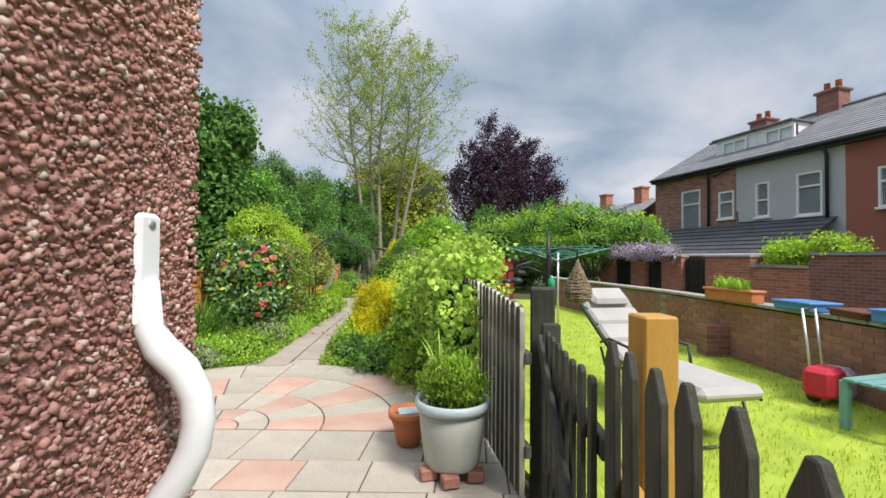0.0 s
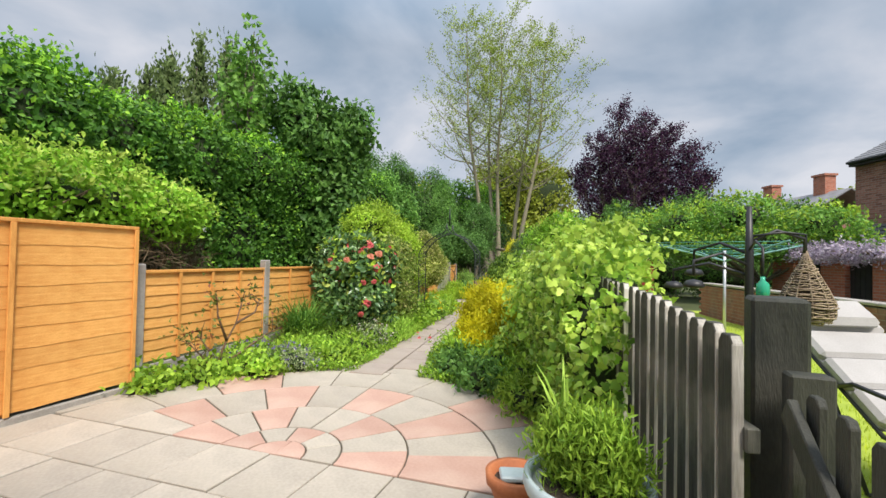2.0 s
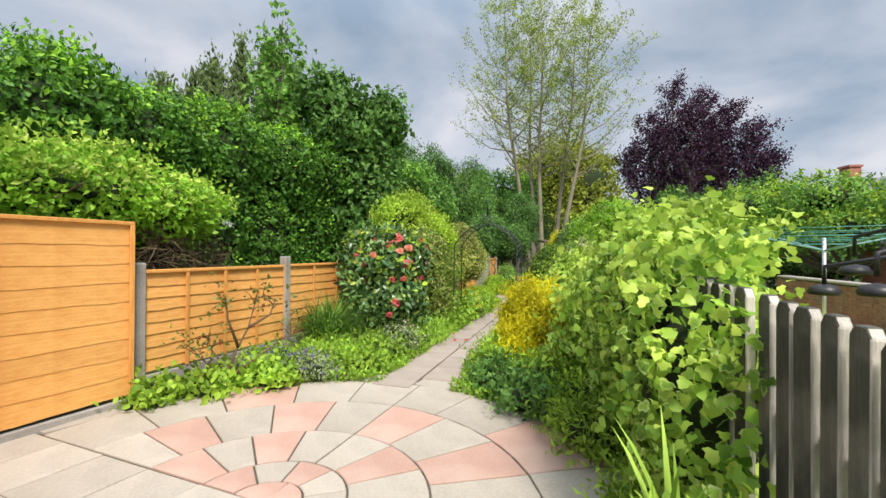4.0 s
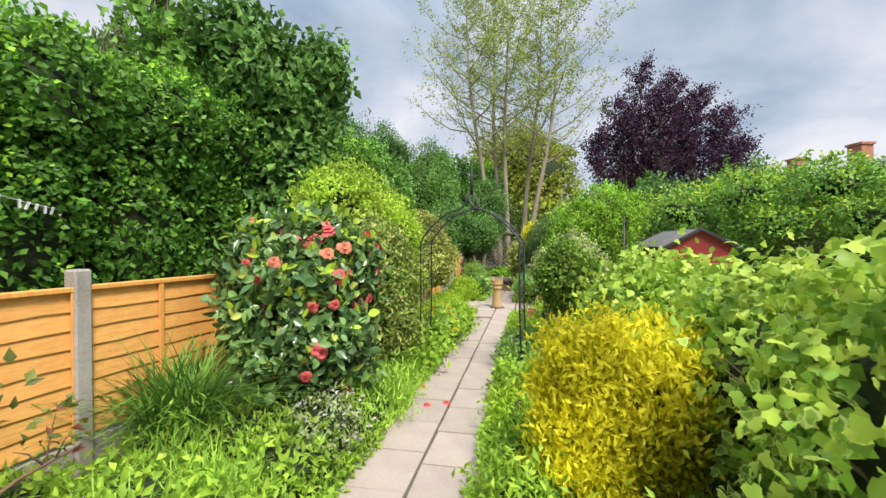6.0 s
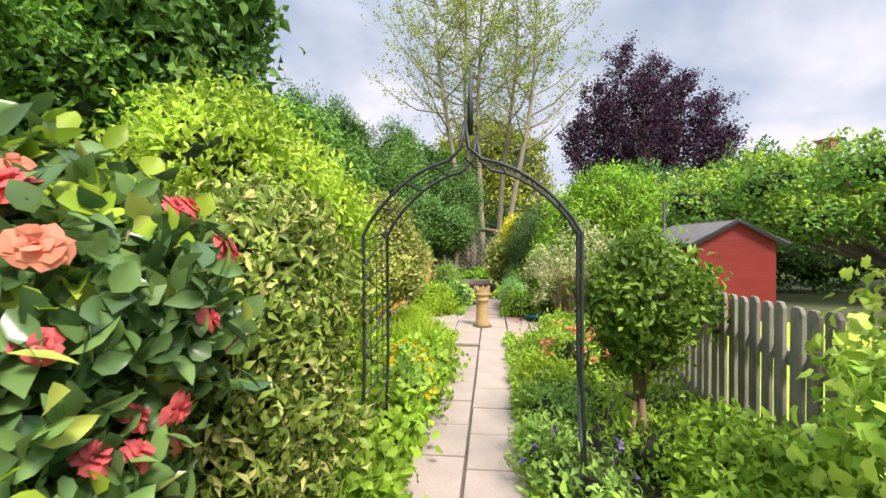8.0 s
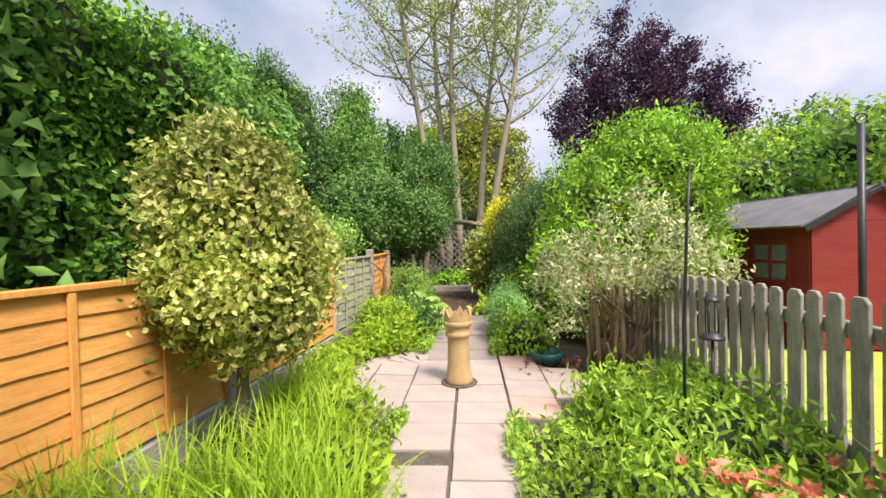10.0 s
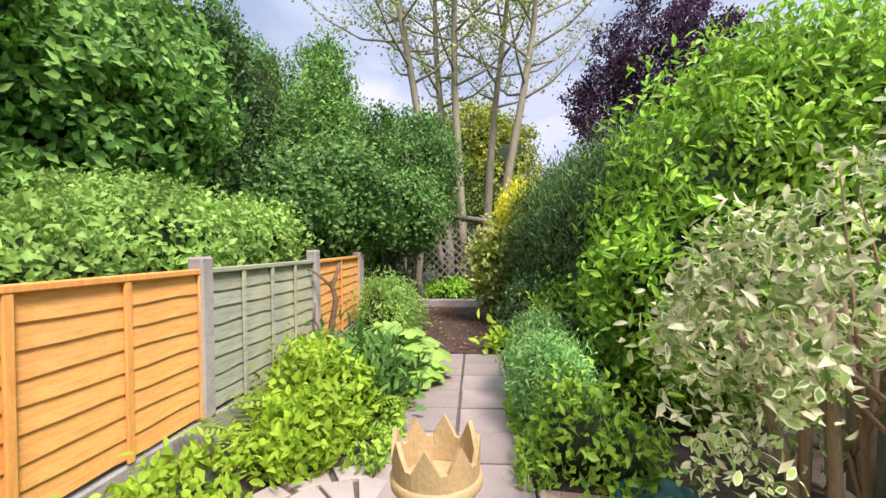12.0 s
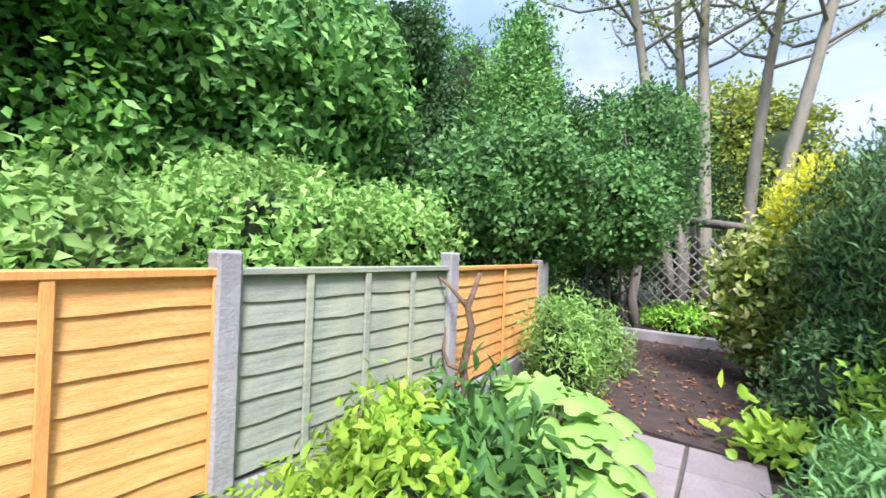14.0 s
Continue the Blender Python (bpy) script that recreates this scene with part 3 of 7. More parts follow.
def crown(name, blobs, n, L, W, leaf, parent, clump=14, cr=None, lump=0.16, freq=3.0, depth=0.12, core=0.8, up=0.25, spread=0.8, seed=0.0, tips=None, tip_share=0.0, core_m=None, label="", curl=0.25, fine=1, rim=None, rim_share=1.0, outline=OUT7, out=0.35, cut=None):
    """A crown of leaves that sit in small clumps on lumpy ellipsoids, over a core with the inner shade put into its
    colour. tips: another leaf where the crown faces up.
    """
    p, nr = blob_points(blobs, max(8, n // clump), lump, freq, depth, seed)
    cr = cr if cr is not None else L * 1.6
    p = np.repeat(p, clump, 0) + RNG.normal(size=(len(p) * clump, 3)) * cr * 0.6
    nr = np.repeat(unit(nr + RNG.normal(size=nr.shape) * 0.38), clump, 0)
    ok = p[:, 2] > 0.015
    if cut:
        ok &= cut(p, nr)
    p, nr = p[ok], nr[ok]
    groups = []
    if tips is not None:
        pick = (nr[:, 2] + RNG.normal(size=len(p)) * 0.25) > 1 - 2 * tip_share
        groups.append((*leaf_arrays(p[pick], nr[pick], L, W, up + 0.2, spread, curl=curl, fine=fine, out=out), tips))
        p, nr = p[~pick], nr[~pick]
    if rim is not None:
        pick = RNG.uniform(0, 1, len(p)) < rim_share
        a, e = edged_arrays(p[pick], nr[pick], L, W, up, spread, curl, 0.3, outline, out=out)
        groups += [(*a, leaf), (*e, rim)]
        if rim_share < 1:
            groups.append((*leaf_arrays(p[~pick], nr[~pick], L, W, up, spread, curl=curl, fine=fine, out=out), leaf))
    else:
        groups.append((*leaf_arrays(p, nr, L, W, up, spread, curl=curl, fine=fine, out=out), leaf))
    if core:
        # a second, deeper layer of leaves, then the core that carries the inner shade
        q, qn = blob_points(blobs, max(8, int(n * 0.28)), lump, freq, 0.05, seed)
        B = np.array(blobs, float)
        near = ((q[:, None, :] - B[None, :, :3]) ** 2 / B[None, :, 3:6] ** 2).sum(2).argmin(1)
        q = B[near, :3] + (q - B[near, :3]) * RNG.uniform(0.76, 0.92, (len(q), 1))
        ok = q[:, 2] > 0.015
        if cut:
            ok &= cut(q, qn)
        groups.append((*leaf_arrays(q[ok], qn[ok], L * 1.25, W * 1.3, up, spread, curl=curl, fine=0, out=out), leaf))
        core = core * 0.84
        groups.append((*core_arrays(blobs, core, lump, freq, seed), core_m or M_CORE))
    return np_mesh(name, groups, parent, label)


def branches(name, base, top_blobs, material, parent, r0=0.05, n=8, seg=6, rise=0.4, stems=1):
    """Stems from the base and limbs that taper up into the crown."""
    bm = bmesh.new()
    base = Vector(base)
    for k in range(stems):
        off = Vector((random.uniform(-1, 1), random.uniform(-1, 1), 0)) * r0 * (2.2 if stems > 1 else 0)
        b = random.choice(top_blobs)
        mid_z = base.z + (b[2] - base.z) * rise
        fork = Vector((base.x + off.x * 2 + (b[0] - base.x) * 0.25, base.y + off.y * 2 + (b[1] - base.y) * 0.25, mid_z))
        tube(bm, [base + off, base + off + (fork - base - off) * 0.5 + Vector((random.uniform(-1, 1), random.uniform(-1, 1), 0)) * r0, fork], [r0, r0 * 0.85, r0 * 0.7], seg)
        for i in range(max(1, n // stems)):
            b = random.choice(top_blobs)
            d = Vector((random.gauss(0, 1), random.gauss(0, 1), random.uniform(0.0, 1.2))).normalized()
            tip = Vector(b[:3]) + Vector((d.x * b[3], d.y * b[4], d.z * b[5])) * 0.85
            m1 = fork.lerp(tip, 0.5) + Vector((random.uniform(-1, 1), random.uniform(-1, 1), random.uniform(0, 1))) * r0 * 2
            tube(bm, [fork, m1, tip], [r0 * 0.55, r0 * 0.35, r0 * 0.1], 5)
    return part(name, bm, material, parent)


def shrub(name, label, blobs, n, L, W, leaf, category="shrub", stem=None, r0=0.03, base=None, nst=6, stems=2, **kw):
    b0 = blobs[0]
    base = base or (b0[0], b0[1], 0.0)
    ob = tagged(thing(name), label, category)
    if stem is not False:
        branches("branch_frame", base, blobs, stem or M_STEM, ob, r0, nst, stems=stems)
    crown("crown", blobs, n, L, W, leaf, ob, **kw)
    return ob


# ---- ground, beds, paving ----
bm = bmesh.new()
bmesh.ops.create_grid(bm, x_segments=40, y_segments=40, size=400)
for v in bm.verts:
    v.co.z = -0.06
ground = tagged(part("ground", bm, M_GROUND), "rough grassy ground reaching away under the gardens", "ground", kind="structure")

bed = tagged(part("garden_soil", prism([(-6.4, 0.2), (0.72, 0.2), (0.72, 4.6), (0.35, 5.6), (-0.85, 11.4), (-0.85, 16.5), (-0.6, 24), (-6.8, 24), (-5.4, 19), (-4.55, 12), (-4.1, 6.0)], -0.2, -0.03), M_SOIL), "dark crumbly soil of the garden borders", "soil", kind="structure")
tagged(part("mulch_ground", prism([(-4.6, 18.3), (-3.0, 18.3), (-2.2, 21.5), (-3.0, 24.5), (-6.5, 24.8), (-5.6, 20.5)], -0.04, 0.0), M_MULCH), "dark bark mulch strewn with leaf litter", "mulch", kind="structure")

CX, CY, TILT = -1.73, 5.36, 3.0
RING = (0.20, 0.43, 0.87, 1.46, 2.02)
patio = tagged(part("patio", prism([(-3.95, 0.3), (0.66, 0.3), (0.66, 4.7), (0.42, 5.4), (0.2, 5.5), (-0.05, 6.45), (-0.6, 7.05), (-1.2, 7.3), (-1.75, 7.42), (-2.4, 7.32), (-3.1, 6.85), (-3.55, 6.3), (-3.95, 5.3)], -0.1, 0.0), M_JOINT), "mortar bed of the paved patio", "patio", kind="structure")
patio.location.z = -0.012


def slab(pts, parent, material, top=0.0):
    """One paving slab, a little uneven, with worn edges."""
    cx, cy = sum(p[0] for p in pts) / len(pts), sum(p[1] for p in pts) / len(pts)
    ob = part("paving_slab", prism([(x - cx, y - cy) for x, y in pts], -0.03, 0.0, 0.004), material, parent)
    ob.location = (cx, cy, top + 0.012 + random.uniform(-0.003, 0.003))
    ob.rotation_euler = (random.uniform(-0.004, 0.004), random.uniform(-0.004, 0.004), 0)
    return ob


def ring_piece(r0, r1, a0, a1, material, gap=0.006):
    n = max(2, int((a1 - a0) / 7))
    g1, g0 = math.degrees(gap / r1), math.degrees(gap / max(r0, 0.02))
    pts = [((r1 - gap) * math.cos(radians(a + TILT)), (r1 - gap) * math.sin(radians(a + TILT))) for a in np.linspace(a0 + g1, a1 - g1, n + 1)]
    if r0 > 0:
        pts += [((r0 + gap) * math.cos(radians(a + TILT)), (r0 + gap) * math.sin(radians(a + TILT))) for a in np.linspace(a1 - g0, a0 + g0, n + 1)]
    else:
        pts.append((0, 0))
    slab([(CX + x, CY + y) for x, y in pts], patio, material)


PK, CR = M_PINK, M_SLAB
for r0, r1, cuts, cols in (
    (0.0, RING[0], (0, 92, 180), (PK, PK)),
    (RING[0], RING[1], (0, 38, 72, 106, 142, 180), (CR, CR, PK, CR, PK)),
    (RING[1], RING[2], (0, 22, 46, 70, 92, 116, 140, 160, 180), (PK, CR, PK, CR, CR, PK, CR, PK)),
    (RING[2], RING[3], (0, 18, 34, 52, 72, 92, 112, 132, 152, 168, 180), (PK, CR, PK, CR, PK, CR, PK, CR, PK, CR)),
    (RING[3], RING[4], (0, 14, 34, 56, 76, 92, 108, 126, 146, 164, 180), (CR, CR, PK, CR, CR, CR, CR, PK, CR, CR)),
):
    for a0, a1, c in zip(cuts, cuts[1:], cols):
        ring_piece(r0, r1, a0, a1, c)

# straight slabs in front of the half circle
ST = math.tan(radians(TILT))
rows_y = [5.355, 4.87, 4.50, 4.06, 3.62, 3.18, 2.74, 2.30, 1.86]
for k in range(len(rows_y) - 1):
    y1, y0 = rows_y[k], rows_y[k + 1]
    x = -3.92 + (0.1 if k % 2 else 0.0)
    while x < 0.6:
        w = random.choice((0.44, 0.45, 0.43))
        x1 = min(x + w, 0.64)
        if x1 - x > 0.08:
            yy = lambda xx, y: y + ST * (xx - CX)
            slab([(x + 0.005, yy(x, y0) + 0.005), (x1 - 0.005, yy(x1, y0) + 0.005), (x1 - 0.005, yy(x1, y1) - 0.005), (x + 0.005, yy(x, y1) - 0.005)], patio, PK if random.random() < 0.02 or (k == 1 and -0.75 < x < -0.4) else CR)
        x = x1
# fill between the circle and the fence
for pts in ([(0.3, 5.49), (0.5, 5.5), (0.35, 5.9), (0.2, 5.98)], [(-3.93, 5.26), (-3.77, 5.27), (-3.7, 5.75), (-3.93, 5.72)], [(-1.98, 7.4), (-1.25, 7.3), (-1.5, 7.68), (-1.97, 7.7)], [(-2.62, 7.2), (-2.0, 7.4), (-2.02, 7.56), (-2.45, 7.5)]):
    slab(pts, patio, CR, 0.003)

# garden path: two columns of slabs that run straight from the patio to the end
PX = lambda y: -2.19 - 0.1385 * (y - 8.99)
PDIR = Vector((-0.1385, 1, 0)).normalized()
PS = Vector((PDIR.y, -PDIR.x, 0))
path_bed = tagged(part("garden_path", prism([(PX(7.35) - 0.4, 7.35), (PX(7.35) + 0.4, 7.35), (PX(18.25) + 0.39, 18.25), (PX(18.25) - 0.39, 18.25)], -0.1, -0.005), M_JOINT), "mortar and soil bed of the garden path", "path", kind="structure")
q = Vector((PX(7.4), 7.4, 0))
k = 0
while q.y < 18.1:
    l = 0.46 if q.y < 13.5 else 0.375
    for side in (-1, 1):
        w = 0.39
        a, b = (0.010, w) if side > 0 else (-w, -0.010)
        wv = [random.uniform(-0.005, 0.005) for _ in range(4)]
        pts = [q + PS * (a + wv[0]) + PDIR * 0.007, q + PS * b + PDIR * (0.007 + wv[1]), q + PS * b + PDIR * (l - 0.007 + wv[2]), q + PS * (a + wv[3]) + PDIR * (l - 0.007)]
        sh = 0.16 * side * (1 if q.y < 13.5 else 0)
        slab([(p.x + PDIR.x * sh, p.y + PDIR.y * sh) for p in pts], path_bed, M_PATHSLAB if q.y < 15.6 else M_WORNSLAB)
    q += PDIR * l
# the paving round the chimney pot
pot_pave = tagged(part("pot_paving", prism([(-4.15, 14.3), (-3.3, 14.0), (-3.3, 16.1), (-4.0, 15.95)], -0.1, -0.006), M_JOINT), "mortar bed of the paving round the chimney pot", "paving", kind="structure")
pave_r = tagged(part("pot_paving", prism([(-2.62, 13.9), (-1.75, 14.5), (-1.75, 15.2), (-2.6, 15.8)], -0.1, -0.006), M_JOINT), "mortar bed of the paving round the chimney pot", "paving", kind="structure")
for i in range(4):
    y = 14.32 + i * 0.385
    x = PX(y) - 0.40
    for w, c in ((0.39, M_PATHSLAB), (0.30, M_PATHSLAB)):
        if i < 3:
            slab([(x - w + 0.01, y), (x - 0.008, y), (x - 0.06, y + 0.373), (x - w - 0.04, y + 0.373)], pot_pave, c)
        x -= w
    x = PX(y) + 0.41
    for w in (0.36, 0.34) if 0 < i < 3 else (0.36,):
        slab([(x + 0.004, y), (x + w - 0.008, y), (x + w - 0.06, y + 0.373), (x - 0.05, y + 0.373)], pave_r, M_PINK if (i == 3 or (i == 0)) else M_PATHSLAB)
        x += w
# broken crazy-paving pieces by the border
random.seed(31)
for r0, r1, cuts in ((0.03, 0.24, (92, 135, 182)), (0.25, 0.46, (90, 112, 136, 158, 184)), (0.47, 0.62, (100, 124, 150, 176))):
    for a0, a1 in zip(cuts, cuts[1:]):
        n_ = 3
        jit = lambda: random.uniform(-0.012, 0.012)
        pts = [(-3.44 + (r1 + jit()) * math.cos(radians(a)), 15.42 + 0.8 * (r1 + jit()) * math.sin(radians(a))) for a in np.linspace(a0 + 1.5, a1 - 1.5, n_)]
        pts += [(-3.44 + (r0 + jit() * 0.4) * math.cos(radians(a)), 15.42 + 0.8 * (r0 + jit() * 0.4) * math.sin(radians(a))) for a in np.linspace(a1 - 2.5, a0 + 2.5, n_)]
        slab(pts, pot_pave, M_PATHSLAB, 0.002)

# neighbours' lawn
lawn = tagged(part("lawn", prism([(0.84, -2), (4.3, -2), (4.35, 6.5), (3.0, 16.5), (-0.7, 16.5), (-0.72, 11.4), (0.45, 5.6), (0.8, 4.6)], -0.1, -0.02), M_LAWN), "bright mown lawn of the garden next door", "lawn", kind="structure")
n = 21000
p = np.stack([RNG.uniform(0.8, 4.2, n), 3.0 + 11 * RNG.uniform(0, 1, n) ** 1.6, np.full(n, -0.02)], 1)
ok = (p[:, 0] > 0.95 - 0.21 * np.maximum(p[:, 1] - 4.6, 0)) & (p[:, 0] < 4.2 - 0.14 * np.maximum(p[:, 1] - 7, 0))
v, f = blade_arrays(p[ok], 0.055, 0.006, 0.6, 2)
tagged(np_mesh("lawn_grass", [(v, f, L_LAWN)]), "short bright lawn grass", "grass", kind="stuff")


# ---- house corner with pebbledash ----
bm = bmesh.new()
box(bm, -1.2, -0.075, 0.4, 2.708, -0.1, 3.2, 0.02)
wall_house = tagged(part("wall_house", bm, M_RENDER), "pink pebbledashed corner of the house", "wall", kind="structure")
peb = bmesh.new()
bmesh.ops.create_cube(peb, size=1.5)
bmesh.ops.triangulate(peb, faces=peb.faces)
PV = np.array([v.co[:] for v in peb.verts])
PF = np.array([[v.index for v in f.verts] for f in peb.faces])
peb.free()
n = 16500
yy_, zz_ = RNG.uniform(2.36, 2.703, n), RNG.uniform(0.7, 2.05, n)
xx_ = np.full(n, -0.074)
m_end = n // 6
xx_[:m_end], yy_[:m_end] = RNG.uniform(-0.3, -0.08, m_end), 2.708
sc = RNG.uniform(0.0016, 0.0053, (n, 3)) * RNG.uniform(0.7, 1.2, (n, 1))
rot = RNG.uniform(0, math.pi, n)
v = PV[None] * (1 + 0.4 * RNG.uniform(-1, 1, (n, len(PV), 3))) * sc[:, None, :]
c_, s_ = np.cos(rot)[:, None], np.sin(rot)[:, None]
v = np.stack([v[..., 0], v[..., 1] * c_ - v[..., 2] * s_, v[..., 1] * s_ + v[..., 2] * c_], 2)
v += np.stack([xx_, yy_, zz_], 1)[:, None, :]
f = PF[None] + (np.arange(n) * len(PV))[:, None, None]
M_PEB = leaf_mat("pebble_dash_stones", (0.27, 0.125, 0.105), (0.54, 0.31, 0.26), 0.75, 0.0, edge=(0.62, 0.46, 0.40), edge_share=0.14)
pebs = np_mesh("pebbledash", [(v.reshape(-1, 3), f.reshape(-1, 3), M_PEB)], wall_house)
tagged(pebs, "rough pink and cream pebble chips", kind="stuff")

rail = tagged(thing("grab_rail", (-0.075, 2.61, 1.36)), "white plastic grab rail screwed to the pebbledash", "handrail")
bm = bmesh.new()
box(bm, -0.002, 0.01, -0.019, 0.019, -0.085, 0.05, 0.006)
part("bracket", bm, M_WHITEPL, rail)
bm = bmesh.new()
box(bm, -0.002, 0.01, -0.022, 0.022, -0.52, -0.36, 0.006)
part("bracket", bm, M_WHITEPL, rail)
bm = bmesh.new()
tube(bm, [(0.006, 0, -0.03), (0.008, 0, -0.085), (0.022, 0.003, -0.11), (0.046, 0.008, -0.135), (0.060, 0.012, -0.165), (0.064, 0.013, -0.195), (0.060, 0.012, -0.228), (0.046, 0.008, -0.262), (0.022, 0.003, -0.295), (0.008, 0, -0.335), (0.006, 0, -0.40)], [0.012, 0.016] + [0.0185] * 7 + [0.016, 0.012], 16)
part("tube", bm, M_WHITEPL, rail)
for z in (0.036, -0.46):
    bm = bmesh.new()
    bmesh.ops.create_uvsphere(bm, u_segments=10, v_segments=6, radius=0.006, matrix=Matrix.Translation((0.010, 0, z)) @ Matrix.Diagonal((0.5, 1, 1, 1)))
    part("screw", bm, M_SCREW, rail)


# ---- left boundary: concrete posts, gravel boards, lap panels ----
def lap_panel(parent, p0, p1, z0, z1, wood, batten, label, battens=4, nslat=8, face=1):
    """A lap panel with frame, waney slats and upright battens, between two posts."""
    p0, p1 = Vector((*p0, 0)), Vector((*p1, 0))
    L = (p1 - p0).length
    H = z1 - z0
    bm = bmesh.new()
    box(bm, 0, L, -0.038, 0.03, H - 0.03, H, 0.004)
    ob = part("fence_panel", bm, batten, parent, label)
    ob.location, ob.rotation_euler = (p0.x, p0.y, z0), (0, 0, math.atan2(p1.y - p0.y, p1.x - p0.x))
    h = (H - 0.06) / nslat
    sl = []
    for v in range(3):
        bm = bmesh.new()
        nseg = 10
        lo, hi = [], []
        for i in range(nseg + 1):
            x = 0.02 + (L - 0.04) * i / nseg
            w = 0.004 * math.sin(i * 1.3 + v * 2) + 0.003 * math.sin(i * 2.9 + v)
            lo.append((x, w))
        quads = []
        for x, w in lo:
            quads.append([bm.verts.new((x, -(0.015 if face > 0 else 0.007) * face, w)), bm.verts.new((x, -(0.008 if face > 0 else 0.0) * face, w)), bm.verts.new((x, 0.006 * face, h + 0.015)), bm.verts.new((x, -0.002 * face, h + 0.015))])
        for a, b in zip(quads, quads[1:]):
            for j in range(4):
                bm.faces.new((a[j], a[(j + 1) % 4], b[(j + 1) % 4], b[j]))
        bm.faces.new(quads[0])
        bm.faces.new(quads[-1][::-1])
        bmesh.ops.recalc_face_normals(bm, faces=bm.faces)
        me = bpy.data.meshes.new("slat")
        bm.to_mesh(me)
        bm.free()
        me.materials.append(wood)
        sl.append(me)
    for i in range(nslat):
        s = new("slat", sl[i % 3])
        s.parent = ob
        s.location = (0, 0, 0.02 + i * h)
    for i in range(battens + 1):
        x = 0.02 + (L - 0.06) * i / battens
        bm = bmesh.new()
        box(bm, x - 0.018, x + 0.018, min(-0.034 * face, -0.018 * face), max(-0.034 * face, -0.018 * face), 0.0, H - 0.03, 0.003)
        box(bm, x - 0.018, x + 0.018, min(0.008 * face, 0.024 * face), max(0.008 * face, 0.024 * face), 0.0, H - 0.03, 0.003)
        part("batten", bm, batten, ob)
    return ob


def conc_post(parent, x, y, h, w=0.1, mat_=None, lean=0.0):
    bm = bmesh.new()
    box(bm, -w / 2, w / 2, -w / 2, w / 2, -0.06, h, 0.012)
    ob = part("fence_post", bm, mat_ or M_CONC, parent, "weathered grey concrete fence post")
    ob.location = (x, y, 0)
    ob.rotation_euler = (lean, 0, radians(3))
    return ob


def gravel_board(parent, p0, p1, z1):
    d = Vector((p1[0] - p0[0], p1[1] - p0[1], 0))
    bm = bmesh.new()
    box(bm, 0.03, d.length - 0.03, -0.025, 0.025, -0.06, z1, 0.006)
    ob = part("gravel_board", bm, M_CONC, parent, "concrete gravel board")
    ob.location, ob.rotation_euler = (p0[0], p0[1], 0), (0, 0, math.atan2(d.y, d.x))
    return ob


GF = tagged(thing("garden_fence"), "low boundary fence of orange lap panels and concrete posts", "fence")
TF = tagged(thing("patio_fence"), "tall orange-stained fence beside the patio", "fence")
OR_L = "orange-stained lap panel between concrete posts"
FP = [(-3.98, 5.98), (-4.07, 7.755), (-4.2, 9.85), (-4.33, 11.85), (-4.46, 13.95), (-4.64, 15.94), (-4.75, 17.42), (-5.13, 19.28)]
FT = [1.10, 1.13, 1.11, 1.08, 1.06, 1.04, 1.06, 1.03]
for k, (a, b) in enumerate(zip(FP, FP[1:])):
    green = k == 5
    zt = (FT[k] + FT[k + 1]) / 2
    gravel_board(GF, a, b, 0.17)
    lap_panel(GF, a, b, 0.18, zt, M_GREENW if green else M_ORANGE, M_GREENW if green else M_ORANGE_V, "faded grey-green lap panel with sunlight patches in its colour" if green else OR_L, 4 if k != 6 else 2, 8, 1)
for (x, y), t in zip(FP, (1.18, 1.22, 1.2, 1.16, 1.14, 1.12, 1.14, 1.09)):
    conc_post(GF, x, y, t)
conc_post(GF, -5.22, 19.55, 1.06, 0.12)
TALL = [(-3.86, 5.88), (-3.83, 4.02), (-3.80, 2.16)]
for a, b in zip(TALL, TALL[1:]):
    gravel_board(TF, a, b, 0.05)
    lap_panel(TF, a, b, 0.06, 1.53, M_ORANGE, M_ORANGE_V, "tall orange-stained lap panel with knots", 2, 9, -1)
conc_post(TF, -3.83, 4.02, 1.5, 0.08)
conc_post(TF, -3.80, 2.14, 1.5, 0.08)


# ---- right boundary: picket fence and gate ----
def picket_mesh(w, h, t, pointed, material, name="picket", edge_m=None):
    prof = [(-w / 2, 0), (w / 2, 0), (w / 2, h - w * 0.75), (w * 0.12, h), (-w * 0.12, h), (-w / 2, h - w * 0.75)] if pointed else [(-w / 2, 0), (w / 2, 0), (w / 2, h - w * 0.3), (w * 0.28, h), (-w * 0.28, h), (-w / 2, h - w * 0.3)]
    bm = bmesh.new()
    a = [bm.verts.new((x, -t / 2, z)) for x, z in prof]
    b = [bm.verts.new((x, t / 2, z)) for x, z in prof]
    bm.faces.new(a)
    bm.faces.new(b[::-1])
    for i in range(len(prof)):
        j = (i + 1) % len(prof)
        bm.faces.new((a[j], a[i], b[i], b[j]))
    bmesh.ops.recalc_face_normals(bm, faces=bm.faces)
    bmesh.ops.bevel(bm, geom=list(bm.edges), offset=0.003, segments=1, affect="EDGES")
    me = bpy.data.meshes.new(name)
    bm.to_mesh(me)
    bm.free()
    me.materials.append(material)
    if edge_m:
        me.materials.append(edge_m)
        for f in me.polygons:
            if abs(f.normal.x) > 0.6:
                f.material_index = 1
    return me


